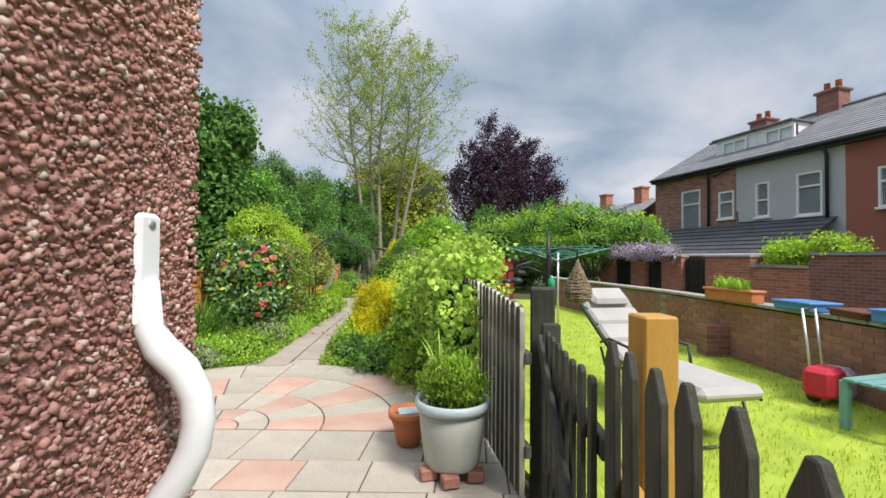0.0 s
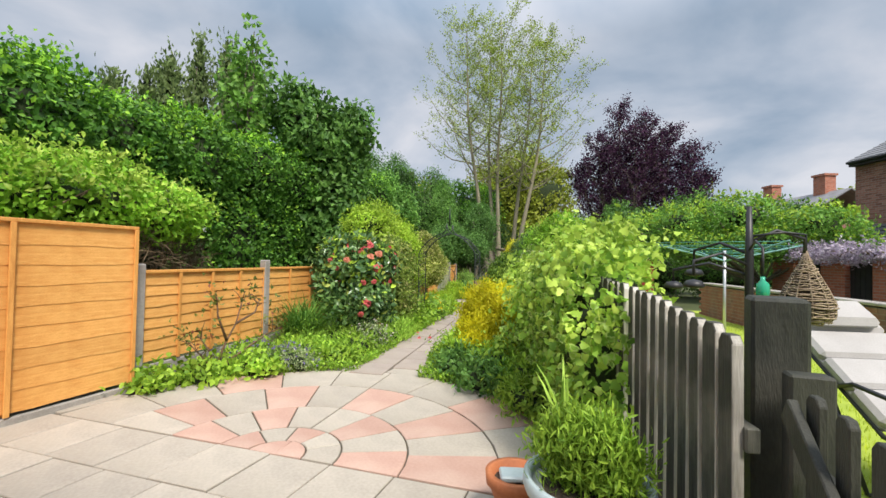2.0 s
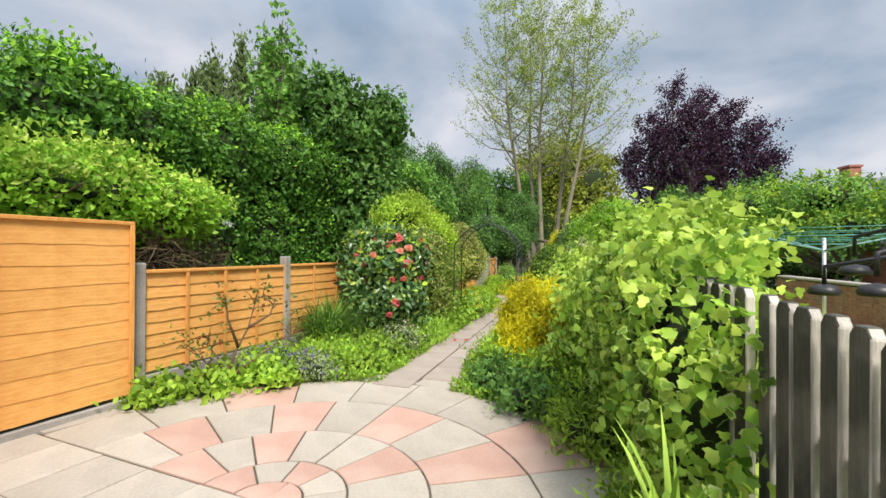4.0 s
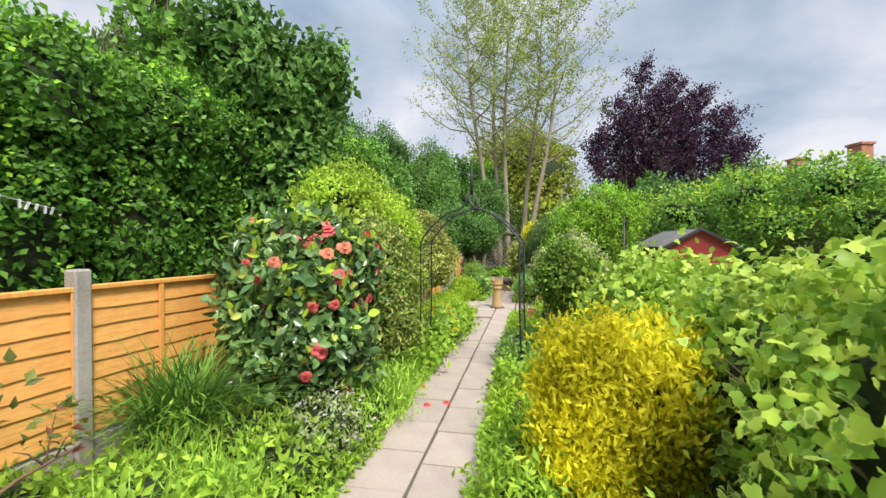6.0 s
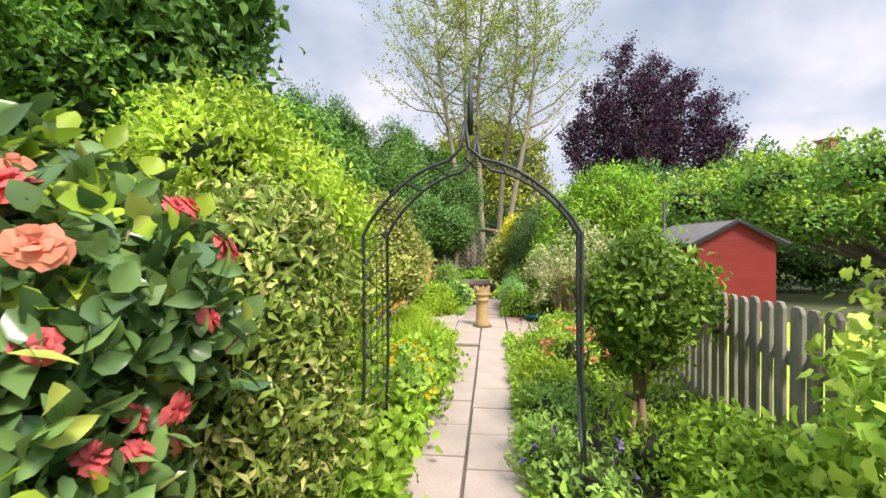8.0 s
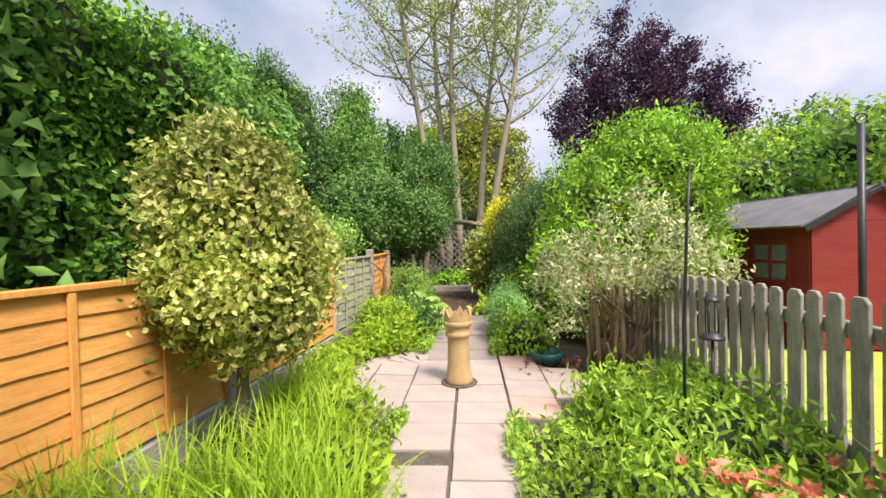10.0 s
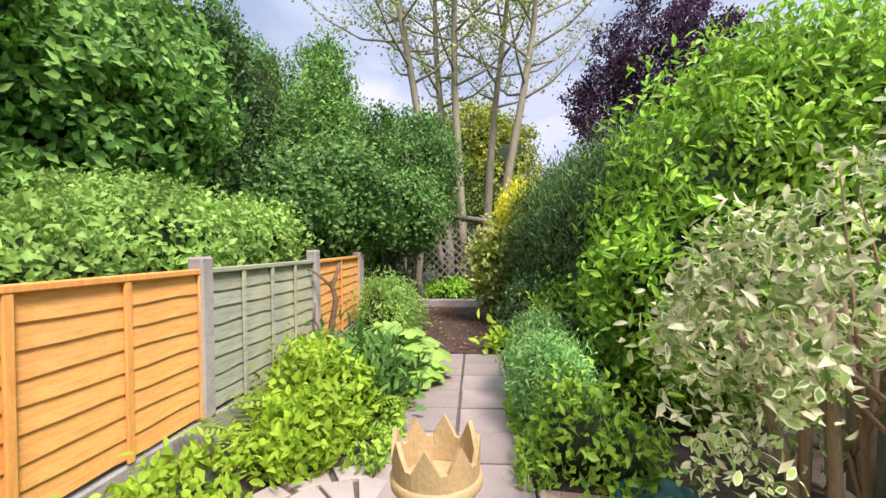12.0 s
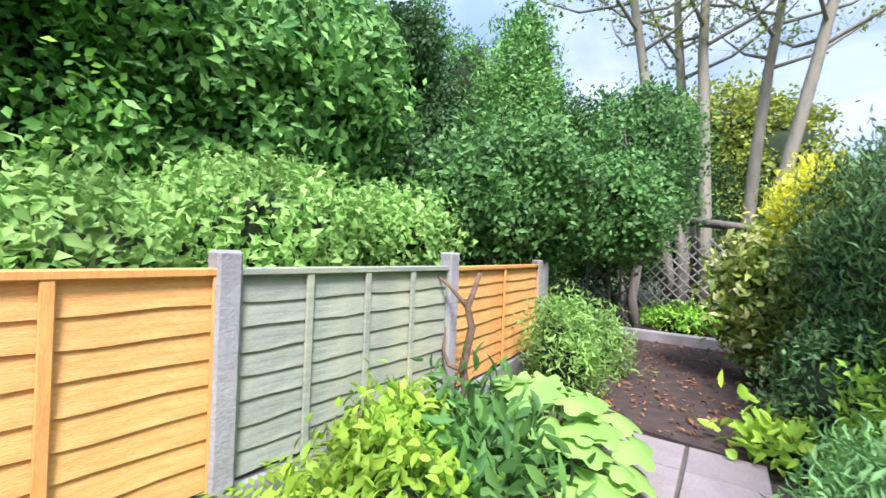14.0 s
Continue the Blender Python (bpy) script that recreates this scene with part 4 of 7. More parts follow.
def picket_fence(p0, p1, n, h0, h1, material, label, pointed, w=0.065, side=0.03, rails=(0.28, 0.8), rail_m=None, name="picket_fence", brace=None, edge_m=None, thick=0.02):
    p0, p1 = Vector((*p0, 0)), Vector((*p1, 0))
    L = (p1 - p0).length
    ob = tagged(thing(name, p0, math.degrees(math.atan2(p1.y - p0.y, p1.x - p0.x))), label, "gate" if "gate" in name else "fence")
    me = [picket_mesh(w * k, 1.0, thick, pointed, material, edge_m=edge_m) for k in (1.0, 0.94, 1.06)]
    for i in range(n):
        t = (i + 0.5) / n
        pk = new("picket", me[i % 3])
        pk.parent = ob
        hh = h0 + (h1 - h0) * t
        pk.location = (L * t, side, 0.03)
        pk.scale = (1, 1, hh - 0.03 + random.uniform(-0.01, 0.01))
        pk.rotation_euler = (0, random.uniform(-0.012, 0.012), random.uniform(-0.05, 0.05))
    for z in rails:
        bm = bmesh.new()
        s = -1 if side > 0 else 1
        box(bm, 0, L, side + s * 0.012, side + s * 0.05, z - 0.035, z + 0.035, 0.004) if s > 0 else box(bm, 0, L, side - 0.05, side - 0.012, z - 0.035, z + 0.035, 0.004)
        part("rail", bm, rail_m or material, ob)
    if brace:
        bm = bmesh.new()
        bar(bm, brace[0], brace[1], 0.022, 0.07, (0, 0, 1), 0.003)
        part("brace", bm, material, ob)
    return ob


picket_fence((0.40, 5.52), (0.61, 4.52), 10, 1.17, 1.09, M_GYPICKET, "dark green picket fence with bare silvered edges beside the patio", False, 0.078, 0.0, edge_m=M_BAREWOOD, thick=0.032)
picket_fence((0.15, 6.6), (0.39, 5.6), 9, 1.2, 1.17, M_GYPICKET, "weathered picket fence grown over with ivy", False, 0.085, 0.0, edge_m=M_BAREWOOD, thick=0.032)
bm = bmesh.new()
box(bm, -0.07, 0.07, -0.07, 0.07, -0.06, 1.19, 0.01)
ob = tagged(part("gate_post", bm, M_DKPICKET), "thick dark green gate post with square top", "post")
ob.location, ob.rotation_euler = (0.74, 4.68, 0), (0, 0, radians(-8))
bm = bmesh.new()
box(bm, -0.05, 0.05, -0.03, 0.03, -0.06, 1.0, 0.006)
ob = tagged(part("gate_stop", bm, M_DKPICKET), "dark timber gate stop beside the post", "post")
ob.location = (0.76, 4.52, 0)
picket_fence((0.74, 4.45), (0.74, 3.52), 7, 0.98, 0.96, M_DKPICKET, "closed dark green picket gate with diagonal brace", False, 0.06, -0.02, (0.25, 0.75), None, "picket_gate", ((0.02, -0.055, 0.93), (0.9, -0.055, 0.32)))
picket_fence((0.74, 3.45), (0.74, 1.6), 13, 1.13, 1.13, M_DKPICKET, "dark green picket fence with pointed pales", True, 0.075, -0.02, (0.3, 0.72), M_NEWPOST)
bm = bmesh.new()
box(bm, -0.05, 0.05, -0.05, 0.05, -0.06, 1.20, 0.006)
ob = tagged(part("new_post", bm, M_NEWPOST), "new square golden-brown timber post", "post")
ob.location, ob.rotation_euler = (0.84, 3.40, 0), (0, 0, radians(6))
picket_fence((-0.86, 10.2), (-0.93, 12.3), 17, 1.06, 1.0, M_OLDPICKET, "weathered grey picket fence along the border", False, 0.08, 0.02)
picket_fence((-0.94, 12.35), (-1.36, 16.2), 31, 0.98, 0.9, M_OLDPICKET, "weathered grey picket fence along the border", False, 0.082, 0.02)


# ---- tall planting beyond the left fence ----
# a high leafy hedge, about four metres
hedge_blobs = []
for i in range(9):
    y = 5.0 + i * 1.35
    hedge_blobs.append((-7.9 + 0.15 * math.sin(i * 2.1), y, 1.5, 1.25, 1.0, 2.0))
    hedge_blobs.append((-8.0 + 0.2 * math.sin(i * 1.3), y + 0.5, 2.75 if i < 1 else 3.0, 1.2, 0.95, 1.25 + 0.12 * math.sin(i * 2.7)))
    if i:
        hedge_blobs.append((-7.35 + 0.1 * math.sin(i * 1.9), y + 0.3, 2.95 + 0.05 * i, 0.75, 0.85, 0.9))
ob = tagged(thing("tall_hedge"), "tall dense green hedge behind the orange fence", "hedge")
branches("stems", (-8.0, 9, 0), hedge_blobs[::3], M_BARK, ob, 0.06, 8, stems=4)
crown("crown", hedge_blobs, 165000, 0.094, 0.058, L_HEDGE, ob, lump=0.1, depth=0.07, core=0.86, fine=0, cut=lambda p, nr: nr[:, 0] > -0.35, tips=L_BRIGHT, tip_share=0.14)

near_blobs = [(-5.3, 3.2, 1.7, 0.95, 1.0, 0.75), (-5.2, 4.6, 1.75, 0.9, 0.9, 0.7), (-5.0, 5.8, 1.8, 0.75, 0.9, 0.55), (-4.95, 6.8, 1.72, 0.55, 0.65, 0.42), (-5.9, 4.2, 2.3, 0.9, 1.5, 0.8)]
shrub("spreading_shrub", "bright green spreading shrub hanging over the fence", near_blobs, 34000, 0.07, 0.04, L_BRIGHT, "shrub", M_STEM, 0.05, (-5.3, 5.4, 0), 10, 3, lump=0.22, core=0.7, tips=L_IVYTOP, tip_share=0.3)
dry = [(-5.0, 6.5, 1.15, 0.5, 0.95, 0.42), (-5.3, 5.0, 1.0, 0.6, 1.0, 0.5)]
ob = tagged(thing("dead_twigs"), "tangle of dry brown twigs under the spreading shrub", "twigs")
p, nr = blob_points(dry, 9500, 0.3, depth=0.3)
# a shade-coloured core fills the middle of the twigs
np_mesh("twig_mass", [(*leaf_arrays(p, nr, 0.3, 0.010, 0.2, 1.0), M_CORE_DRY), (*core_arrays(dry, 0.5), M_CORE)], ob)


string = tagged(thing("string_lights"), "thin wire with small white clips slung in front of the hedge", "string lights")
SA, SB = Vector((-4.95, 6.95, 2.1)), Vector((-7.1, 9.45, 1.78))
wire = [SA.lerp(SB, k / 20) + Vector((0, 0, -0.10 * math.sin(math.pi * k / 20))) for k in range(21)]
bm = bmesh.new()
tube(bm, wire, 0.004, 5)
part("wire", bm, M_WHITE, string)
random.seed(23)
for k in (6, 7, 8, 9, 9.6, 11, 13, 14, 15, 16, 17, 18):
    q = wire[int(k)].lerp(wire[min(20, int(k) + 1)], k - int(k))
    bm = bmesh.new()
    box(bm, -0.008, 0.008, -0.012, 0.012, -0.075, 0.012, 0.003, Matrix.Rotation(random.uniform(-0.5, 0.5), 4, "X"))
    o = part("clip", bm, M_WHITE, string)
    o.location = q


def broad_tree(name, label, base, blobs, n, L, W, leaf, r0, limbs=14, bark=None, **kw):
    ob = tagged(thing(name), label, "tree")
    branches("trunk", base, blobs, bark or M_BARK, ob, r0, limbs)
    crown("crown", blobs, n, L, W, leaf, ob, **kw)
    return ob


# broad-leaved saplings that rise above the hedge
broad_tree("young_sycamore", "young broad-leaved tree rising above the hedge", (-8.4, 11.4, 0), [(-8.3, 11.5, 4.4, 0.55, 0.55, 0.7), (-8.35, 11.6, 5.4, 0.55, 0.5, 0.6), (-8.3, 11.65, 6.3, 0.4, 0.4, 0.55), (-8.25, 11.6, 6.85, 0.22, 0.22, 0.35)], 3200, 0.17, 0.13, L_SAPLING, 0.07, 12, lump=0.3, depth=0.5, core=0, spread=1.0, curl=0.45)
broad_tree("young_sycamore", "leafy broad-leaved tree beside the hedge", (-7.0, 13.0, 0), [(-7.3, 12.3, 4.9, 0.8, 0.7, 0.9), (-6.9, 12.9, 4.3, 0.8, 0.8, 0.9), (-6.35, 13.4, 4.7, 0.6, 0.6, 0.8), (-6.7, 13.1, 3.0, 0.9, 0.9, 1.3), (-6.5, 12.9, 1.5, 0.9, 1.0, 1.2)], 13000, 0.16, 0.12, L_SYC, 0.09, 16, lump=0.28, depth=0.3, core=0.5, spread=0.9, curl=0.45)

# evergreen mass towards the end
for nm, lb, blobs, n, L, W, lf in (
    ("holly_tree", "dark rounded evergreen tree beyond the fence", [(-8.0, 17.3, 2.0, 1.5, 1.6, 2.2), (-8.2, 17.6, 3.5, 1.3, 1.3, 1.2), (-7.3, 18.3, 3.0, 0.7, 0.8, 0.9)], 60000, 0.12, 0.07, L_HOLLY),
    ("holly_tree", "dark evergreen tree with a rounded top", [(-8.1, 20.6, 2.2, 1.2, 1.4, 2.2), (-8.2, 20.0, 4.2, 0.7, 0.7, 0.9)], 30000, 0.085, 0.05, L_DARK),
    ("yew_tree", "feathery pyramid-shaped evergreen behind the fence end", [(-6.4, 20.4, 1.6, 0.95, 0.9, 1.4), (-6.35, 20.6, 2.9, 0.78, 0.75, 1.0), (-6.3, 20.7, 3.8, 0.5, 0.5, 0.75), (-6.25, 20.7, 4.4, 0.25, 0.25, 0.4)], 30000, 0.085, 0.034, L_HOLLY),
    ("bay_tree", "rounded glossy evergreen overhanging the fence end", [(-5.75, 18.9, 1.7, 0.7, 0.75, 0.62), (-5.25, 19.7, 1.8, 0.62, 0.7, 0.62), (-5.6, 19.5, 2.15, 0.6, 0.6, 0.45), (-4.75, 20.6, 1.75, 0.55, 0.6, 0.6), (-6.1, 19.6, 1.3, 0.7, 0.7, 0.8)], 36000, 0.075, 0.042, L_BLUEG),
    ("bay_tree", "upright leafy evergreen beside the pale-stemmed tree", [(-5.0, 22.2, 2.6, 0.85, 0.8, 1.1), (-5.5, 22.6, 1.9, 0.8, 0.7, 0.9), (-4.9, 22.3, 3.3, 0.5, 0.5, 0.6)], 20000, 0.075, 0.042, L_BLUEG),
    ("bay_tree", "dense dark evergreen behind the trellis", [(-6.4, 25.3, 2.2, 1.6, 1.2, 2.0), (-4.8, 25.8, 1.5, 1.4, 1.0, 1.4), (-7.8, 24.2, 2.8, 1.4, 1.3, 2.4)], 42000, 0.08, 0.045, L_DARK),
    ("yew_tree", "dark yew in deep shade at the garden's end", [(-3.0, 26.5, 1.4, 1.6, 1.2, 1.3), (-0.8, 26.8, 1.4, 1.6, 1.2, 1.3), (1.2, 26.0, 1.3, 1.4, 1.3, 1.4)], 30000, 0.08, 0.04, L_DARK),
):
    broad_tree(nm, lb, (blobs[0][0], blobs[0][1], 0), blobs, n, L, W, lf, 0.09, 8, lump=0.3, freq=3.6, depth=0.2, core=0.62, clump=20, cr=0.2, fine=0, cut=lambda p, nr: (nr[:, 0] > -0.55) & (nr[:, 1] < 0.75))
broad_tree("cypress", "slim feathery evergreen tips above the hedge", (-9.4, 20.0, 0), [(-9.2, 19.6, 3.6, 0.9, 0.9, 2.3), (-9.0, 21.2, 4.3, 0.7, 0.7, 2.0), (-9.0, 22.6, 4.0, 1.0, 1.0, 2.2)], 19000, 0.09, 0.035, L_HEDGE, 0.08, 6, lump=0.25, core=0.75, up=0.8)

broad_tree("feathery_tree", "soft feathery green tree beside the pale-stemmed tree", (-7.63, 22.48, 0), [(-7.63, 22.48, 4.0, 0.75, 0.7, 1.0), (-7.48, 22.58, 4.9, 0.5, 0.5, 0.8), (-7.93, 22.48, 2.6, 1.0, 0.9, 1.2)], 9000, 0.11, 0.035, L_SYC, 0.07, 14, lump=0.34, depth=0.45, core=0.4, up=0.7, fine=0)
broad_tree("young_oak", "dark leafy tree under the pale-stemmed tree", (-5.96, 24.34, 0), [(-5.96, 24.34, 3.2, 0.9, 0.8, 1.0), (-6.26, 24.34, 2.2, 1.0, 0.9, 1.1)], 9000, 0.09, 0.05, L_HEDGE, 0.07, 12, lump=0.34, depth=0.35, core=0.55, fine=0)

shrub("boundary_hedge", "shaded mixed hedge behind the shed", [(2.6, 21.6, 0.8, 1.3, 0.6, 0.9), (4.8, 21.4, 0.9, 1.5, 0.6, 0.95), (7.4, 21.2, 0.9, 1.6, 0.6, 1.0), (10.0, 21.0, 0.9, 1.6, 0.6, 1.0)], 9000, 0.11, 0.06, L_SYC, "hedge", M_BARK, 0.04, (4.8, 21.5, 0), 6, 2, lump=0.25, core=0.75, fine=0)
# far poplars
for x, y, h in ((-31, 22.0, 13.5), (-30, 23.6, 14.6), (-28.5, 24.2, 15.8), (-27.4, 25.6, 17.0), (-26.2, 27.0, 17.5), (-25.2, 28.6, 16.0), (-33, 20, 12.5)):
    broad_tree("poplar_tree", "tall narrow poplar far behind the hedge", (x, y, 0), [(x, y, h * 0.5, 1.0, 1.0, h * 0.5), (x + 0.2, y, h * 0.8, 0.6, 0.6, h * 0.22)], 3600, 0.36, 0.18, L_POPLAR, 0.2, 5, lump=0.3, depth=0.2, core=0.6, up=1.3, spread=0.5, fine=0)

# far belt of trees that closes the view
belt = tagged(thing("far_woods"), "distant belt of mixed green trees", "trees", kind="stuff")
bb = []
for i in range(46):
    a = radians(-75 + i * 3.3)
    r = 44 + 5 * math.sin(i * 1.7)
    h = 3.2 + 1.4 * math.sin(i * 2.3) + (1.2 if i < 22 else 0)
    bb.append((r * math.sin(a) - 3, r * math.cos(a) + 4, h * 0.55, 3.0, 2.4, h))
g = crown("woods_crown", bb, 34000, 0.5, 0.29, L_OLIVE, belt, lump=0.2, core=0.85, fine=0)
g["kind"] = "stuff"


# ---- tall open tree with four stems ----
def open_tree(name, label, base, tips, leaf, bark, r0, twigs, n, L, W, cloud, sub=7, low=0.3, rise=1.0):
    """Several rising stems with side limbs and thin twigs; leaves stand on the twigs only, so that the sky shows through."""
    ob = tagged(thing(name), label, "tree")
    P = []
    for k, tip in enumerate(tips):
        bm = bmesh.new()
        tip = Vector(tip)
        b = Vector(base) + Vector((tip.x - base[0], tip.y - base[1], 0)) * 0.2
        pts = []
        for i in range(9):
            t = i / 8
            q = b.lerp(tip, t)
            q.x, q.y = b.x + (tip.x - b.x) * t ** 0.6, b.y + (tip.y - b.y) * t ** 0.6
            q += Vector((math.sin(t * 7 + k), math.cos(t * 6 + k * 2), 0)) * 0.14 * math.sin(t * math.pi)
            pts.append(q)
        tube(bm, pts, [r0 * (1 - 0.93 * i / 8) for i in range(9)], 7)
        for j in range(twigs):
            t = low + (0.99 - low) * (j + random.random()) / twigs
            i = min(7, int(t * 8))
            s = pts[i].lerp(pts[i + 1], t * 8 - i)
            a = j * 2.4 + random.uniform(-0.5, 0.5)
            ln = cloud * random.uniform(0.45, 1.0) * (1.05 - t) ** 0.5 * min(1.0, (t - low) * 4 + 0.5)
            out = Vector((math.cos(a), math.sin(a), random.uniform(0.25, 0.6))).normalized()
            limb = [s, s + out * ln * 0.4, s + out * ln * 0.75 + Vector((0, 0, rise * 0.14 * ln)), s + out * ln + Vector((0, 0, rise * 0.34 * ln))]
            rr = r0 * (1 - 0.93 * t) * 0.42 + 0.005
            tube(bm, limb, [rr, rr * 0.7, rr * 0.4, 0.004], 5, False)
            for h in range(sub):
                u = (h + random.random()) / sub * 2.75 + 0.25
                k2 = min(2, int(u))
                q = limb[k2].lerp(limb[k2 + 1], u - k2)
                o2 = (out * 0.5 + Vector((random.gauss(0, 0.7), random.gauss(0, 0.7), random.gauss(0.25 + 0.3 * rise, 0.4)))).normalized()
                w = q + o2 * (0.25 + ln * random.uniform(0.12, 0.3))
                tube(bm, [q, w], [0.005, 0.002], 3, False)
                if t > 0.45 or h % 3 == 0:
                    P += [q.lerp(w, x) for x in (0.3, 0.6, 0.85, 1.0)]
        part("stem", bm, bark, ob)
    P = np.array([p[:] for p in P])
    P = P[RNG.integers(0, len(P), n)] + RNG.normal(size=(n, 3)) * L * 0.9
    np_mesh("crown", [(*leaf_arrays(P, unit(RNG.normal(size=(n, 3))), L, W, -0.1, 1.0, fine=0), leaf)], ob)
    return ob


open_tree("ash_tree", "tall airy tree with several pale stems and sparse young leaves", (-4.5, 24.4, 0), [(-6.3, 23.8, 13.6), (-5.4, 25.4, 13.0), (-4.6, 24.6, 14.0), (-3.2, 26.4, 13.2), (-2.2, 24.8, 12.6)], L_AIRY, M_PALEBARK, 0.14, 28, 30000, 0.095, 0.055, 5.2, 13, 0.36, 1.0)
broad_tree("round_tree", "round olive-green tree below the tall open tree", (-8.0, 50.0, 0), [(-8.6, 50, 8.2, 5.2, 4.2, 5.4), (-5.8, 50.5, 7.0, 4.2, 4.0, 5.0)], 16000, 0.34, 0.2, L_OLIVE, 0.2, 10, lump=0.22, depth=0.2, core=0.72, fine=0)
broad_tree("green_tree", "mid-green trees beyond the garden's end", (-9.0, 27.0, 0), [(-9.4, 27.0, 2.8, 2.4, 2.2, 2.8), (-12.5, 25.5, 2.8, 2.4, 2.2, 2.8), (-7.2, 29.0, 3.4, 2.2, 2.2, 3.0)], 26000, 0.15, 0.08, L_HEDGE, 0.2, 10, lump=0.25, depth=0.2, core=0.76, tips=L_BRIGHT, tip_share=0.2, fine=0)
open_tree("copper_beech", "purple-leaved copper beech with a ragged crown", (2.6, 31.0, 0), [(1.4, 31.0, 10.9), (0.1, 30.6, 8.8), (2.9, 30.8, 10.0), (4.3, 31.2, 9.2), (5.4, 30.6, 7.8), (-0.8, 31.2, 7.2), (5.9, 30.6, 6.2), (1.0, 32.0, 8.6), (3.4, 32.0, 8.6), (2.2, 30.0, 9.0)], L_PURPLE, M_BARK, 0.16, 38, 44000, 0.14, 0.075, 2.6, 11, 0.3, 1.1)
broad_tree("spreading_tree", "flat-topped spreading green tree behind the washing line", (4.6, 19.4, 0), [(3.0, 19.6, 2.6, 1.2, 1.1, 0.75), (4.6, 19.3, 2.9, 1.4, 1.1, 0.75), (6.4, 18.8, 2.5, 1.3, 1.1, 0.65), (1.6, 20.2, 2.2, 1.2, 1.0, 0.9), (5.2, 18.8, 1.9, 1.5, 0.9, 0.6), (3.4, 19.1, 1.8, 1.2, 0.8, 0.6), (6.9, 18.6, 1.7, 1.2, 0.8, 0.7)], 20000, 0.11, 0.06, L_SAPLING, 0.09, 14, lump=0.3, depth=0.35, core=0.45, tips=L_LIME, tip_share=0.3)
broad_tree("spreading_tree", "bushy green trees behind the red shed", (3.2, 23.5, 0), [(1.6, 23.5, 2.4, 1.6, 1.3, 1.5), (4.2, 23.2, 2.6, 1.9, 1.3, 1.5), (7.2, 23.0, 2.2, 1.7, 1.3, 1.6)], 17000, 0.12, 0.07, L_SYC, 0.1, 12, lump=0.3, depth=0.3, core=0.62)

# ---- right border, patio end to the arch ----
ivy = [(0.30, 6.1, 0.72, 0.42, 0.6, 0.7), (0.22, 6.75, 0.96, 0.58, 0.72, 0.6), (-0.05, 7.6, 0.78, 0.6, 0.75, 0.63), (-0.2, 8.5, 0.68, 0.6, 0.75, 0.61), (-0.45, 9.2, 0.7, 0.55, 0.6, 0.58), (-0.6, 9.85, 0.7, 0.5, 0.5, 0.6), (-0.82, 9.5, 0.68, 0.42, 0.45, 0.58), (0.3, 7.4, 1.0, 0.5, 0.7, 0.48)]
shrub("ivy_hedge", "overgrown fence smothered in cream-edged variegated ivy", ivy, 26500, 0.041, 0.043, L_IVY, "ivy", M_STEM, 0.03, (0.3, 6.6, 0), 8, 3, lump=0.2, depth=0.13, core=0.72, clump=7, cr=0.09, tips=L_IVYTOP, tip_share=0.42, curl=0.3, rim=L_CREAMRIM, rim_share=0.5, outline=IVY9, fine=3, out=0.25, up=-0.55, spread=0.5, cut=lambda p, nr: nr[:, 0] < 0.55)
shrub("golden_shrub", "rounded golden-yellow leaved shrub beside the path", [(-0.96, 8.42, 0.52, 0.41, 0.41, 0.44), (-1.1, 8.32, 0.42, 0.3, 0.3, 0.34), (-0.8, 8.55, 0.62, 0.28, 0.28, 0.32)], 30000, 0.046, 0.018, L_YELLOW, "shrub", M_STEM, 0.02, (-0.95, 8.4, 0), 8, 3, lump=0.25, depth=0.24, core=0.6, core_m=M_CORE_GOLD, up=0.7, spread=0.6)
shrub("green_shrub", "leafy mid-green shrub at the arch's foot", [(-1.42, 11.1, 1.05, 0.26, 0.28, 0.3), (-1.4, 11.15, 0.78, 0.22, 0.22, 0.2), (-1.22, 11.25, 0.98, 0.2, 0.22, 0.24)], 9000, 0.055, 0.028, L_LAYER, "shrub", M_STEM, 0.025, (-1.42, 11.05, 0), 8, 2, lump=0.2, core=0.72)
shrub("border_shrub", "low leafy shrub between path and ivy", [(-1.28, 9.75, 0.25, 0.3, 0.4, 0.3), (-1.12, 10.3, 0.3, 0.28, 0.4, 0.32)], 8500, 0.042, 0.024, L_HERB, "shrub", M_STEM, 0.015, None, 6, 2, lump=0.25, core=0.6)

# ---- left border ----
cam_blobs = [(-3.45, 9.05, 1.0, 0.58, 0.52, 0.5), (-3.25, 8.9, 0.6, 0.5, 0.5, 0.42), (-3.6, 9.15, 0.65, 0.5, 0.5, 0.42), (-3.5, 9.1, 1.36, 0.36, 0.36, 0.3), (-3.2, 9.2, 1.2, 0.34, 0.34, 0.34), (-3.75, 8.95, 1.2, 0.3, 0.3, 0.3)]
camellia = shrub("camellia", "glossy dark camellia with coral-red blooms by the fence", cam_blobs, 11500, 0.092, 0.054, L_CAM, "shrub", M_STEM, 0.03, (-3.4, 9.05, 0), 10, 3, lump=0.2, depth=0.2, core=0.7, clump=6, cr=0.09, curl=0.15, tips=L_LIME, tip_share=0.08, fine=2)


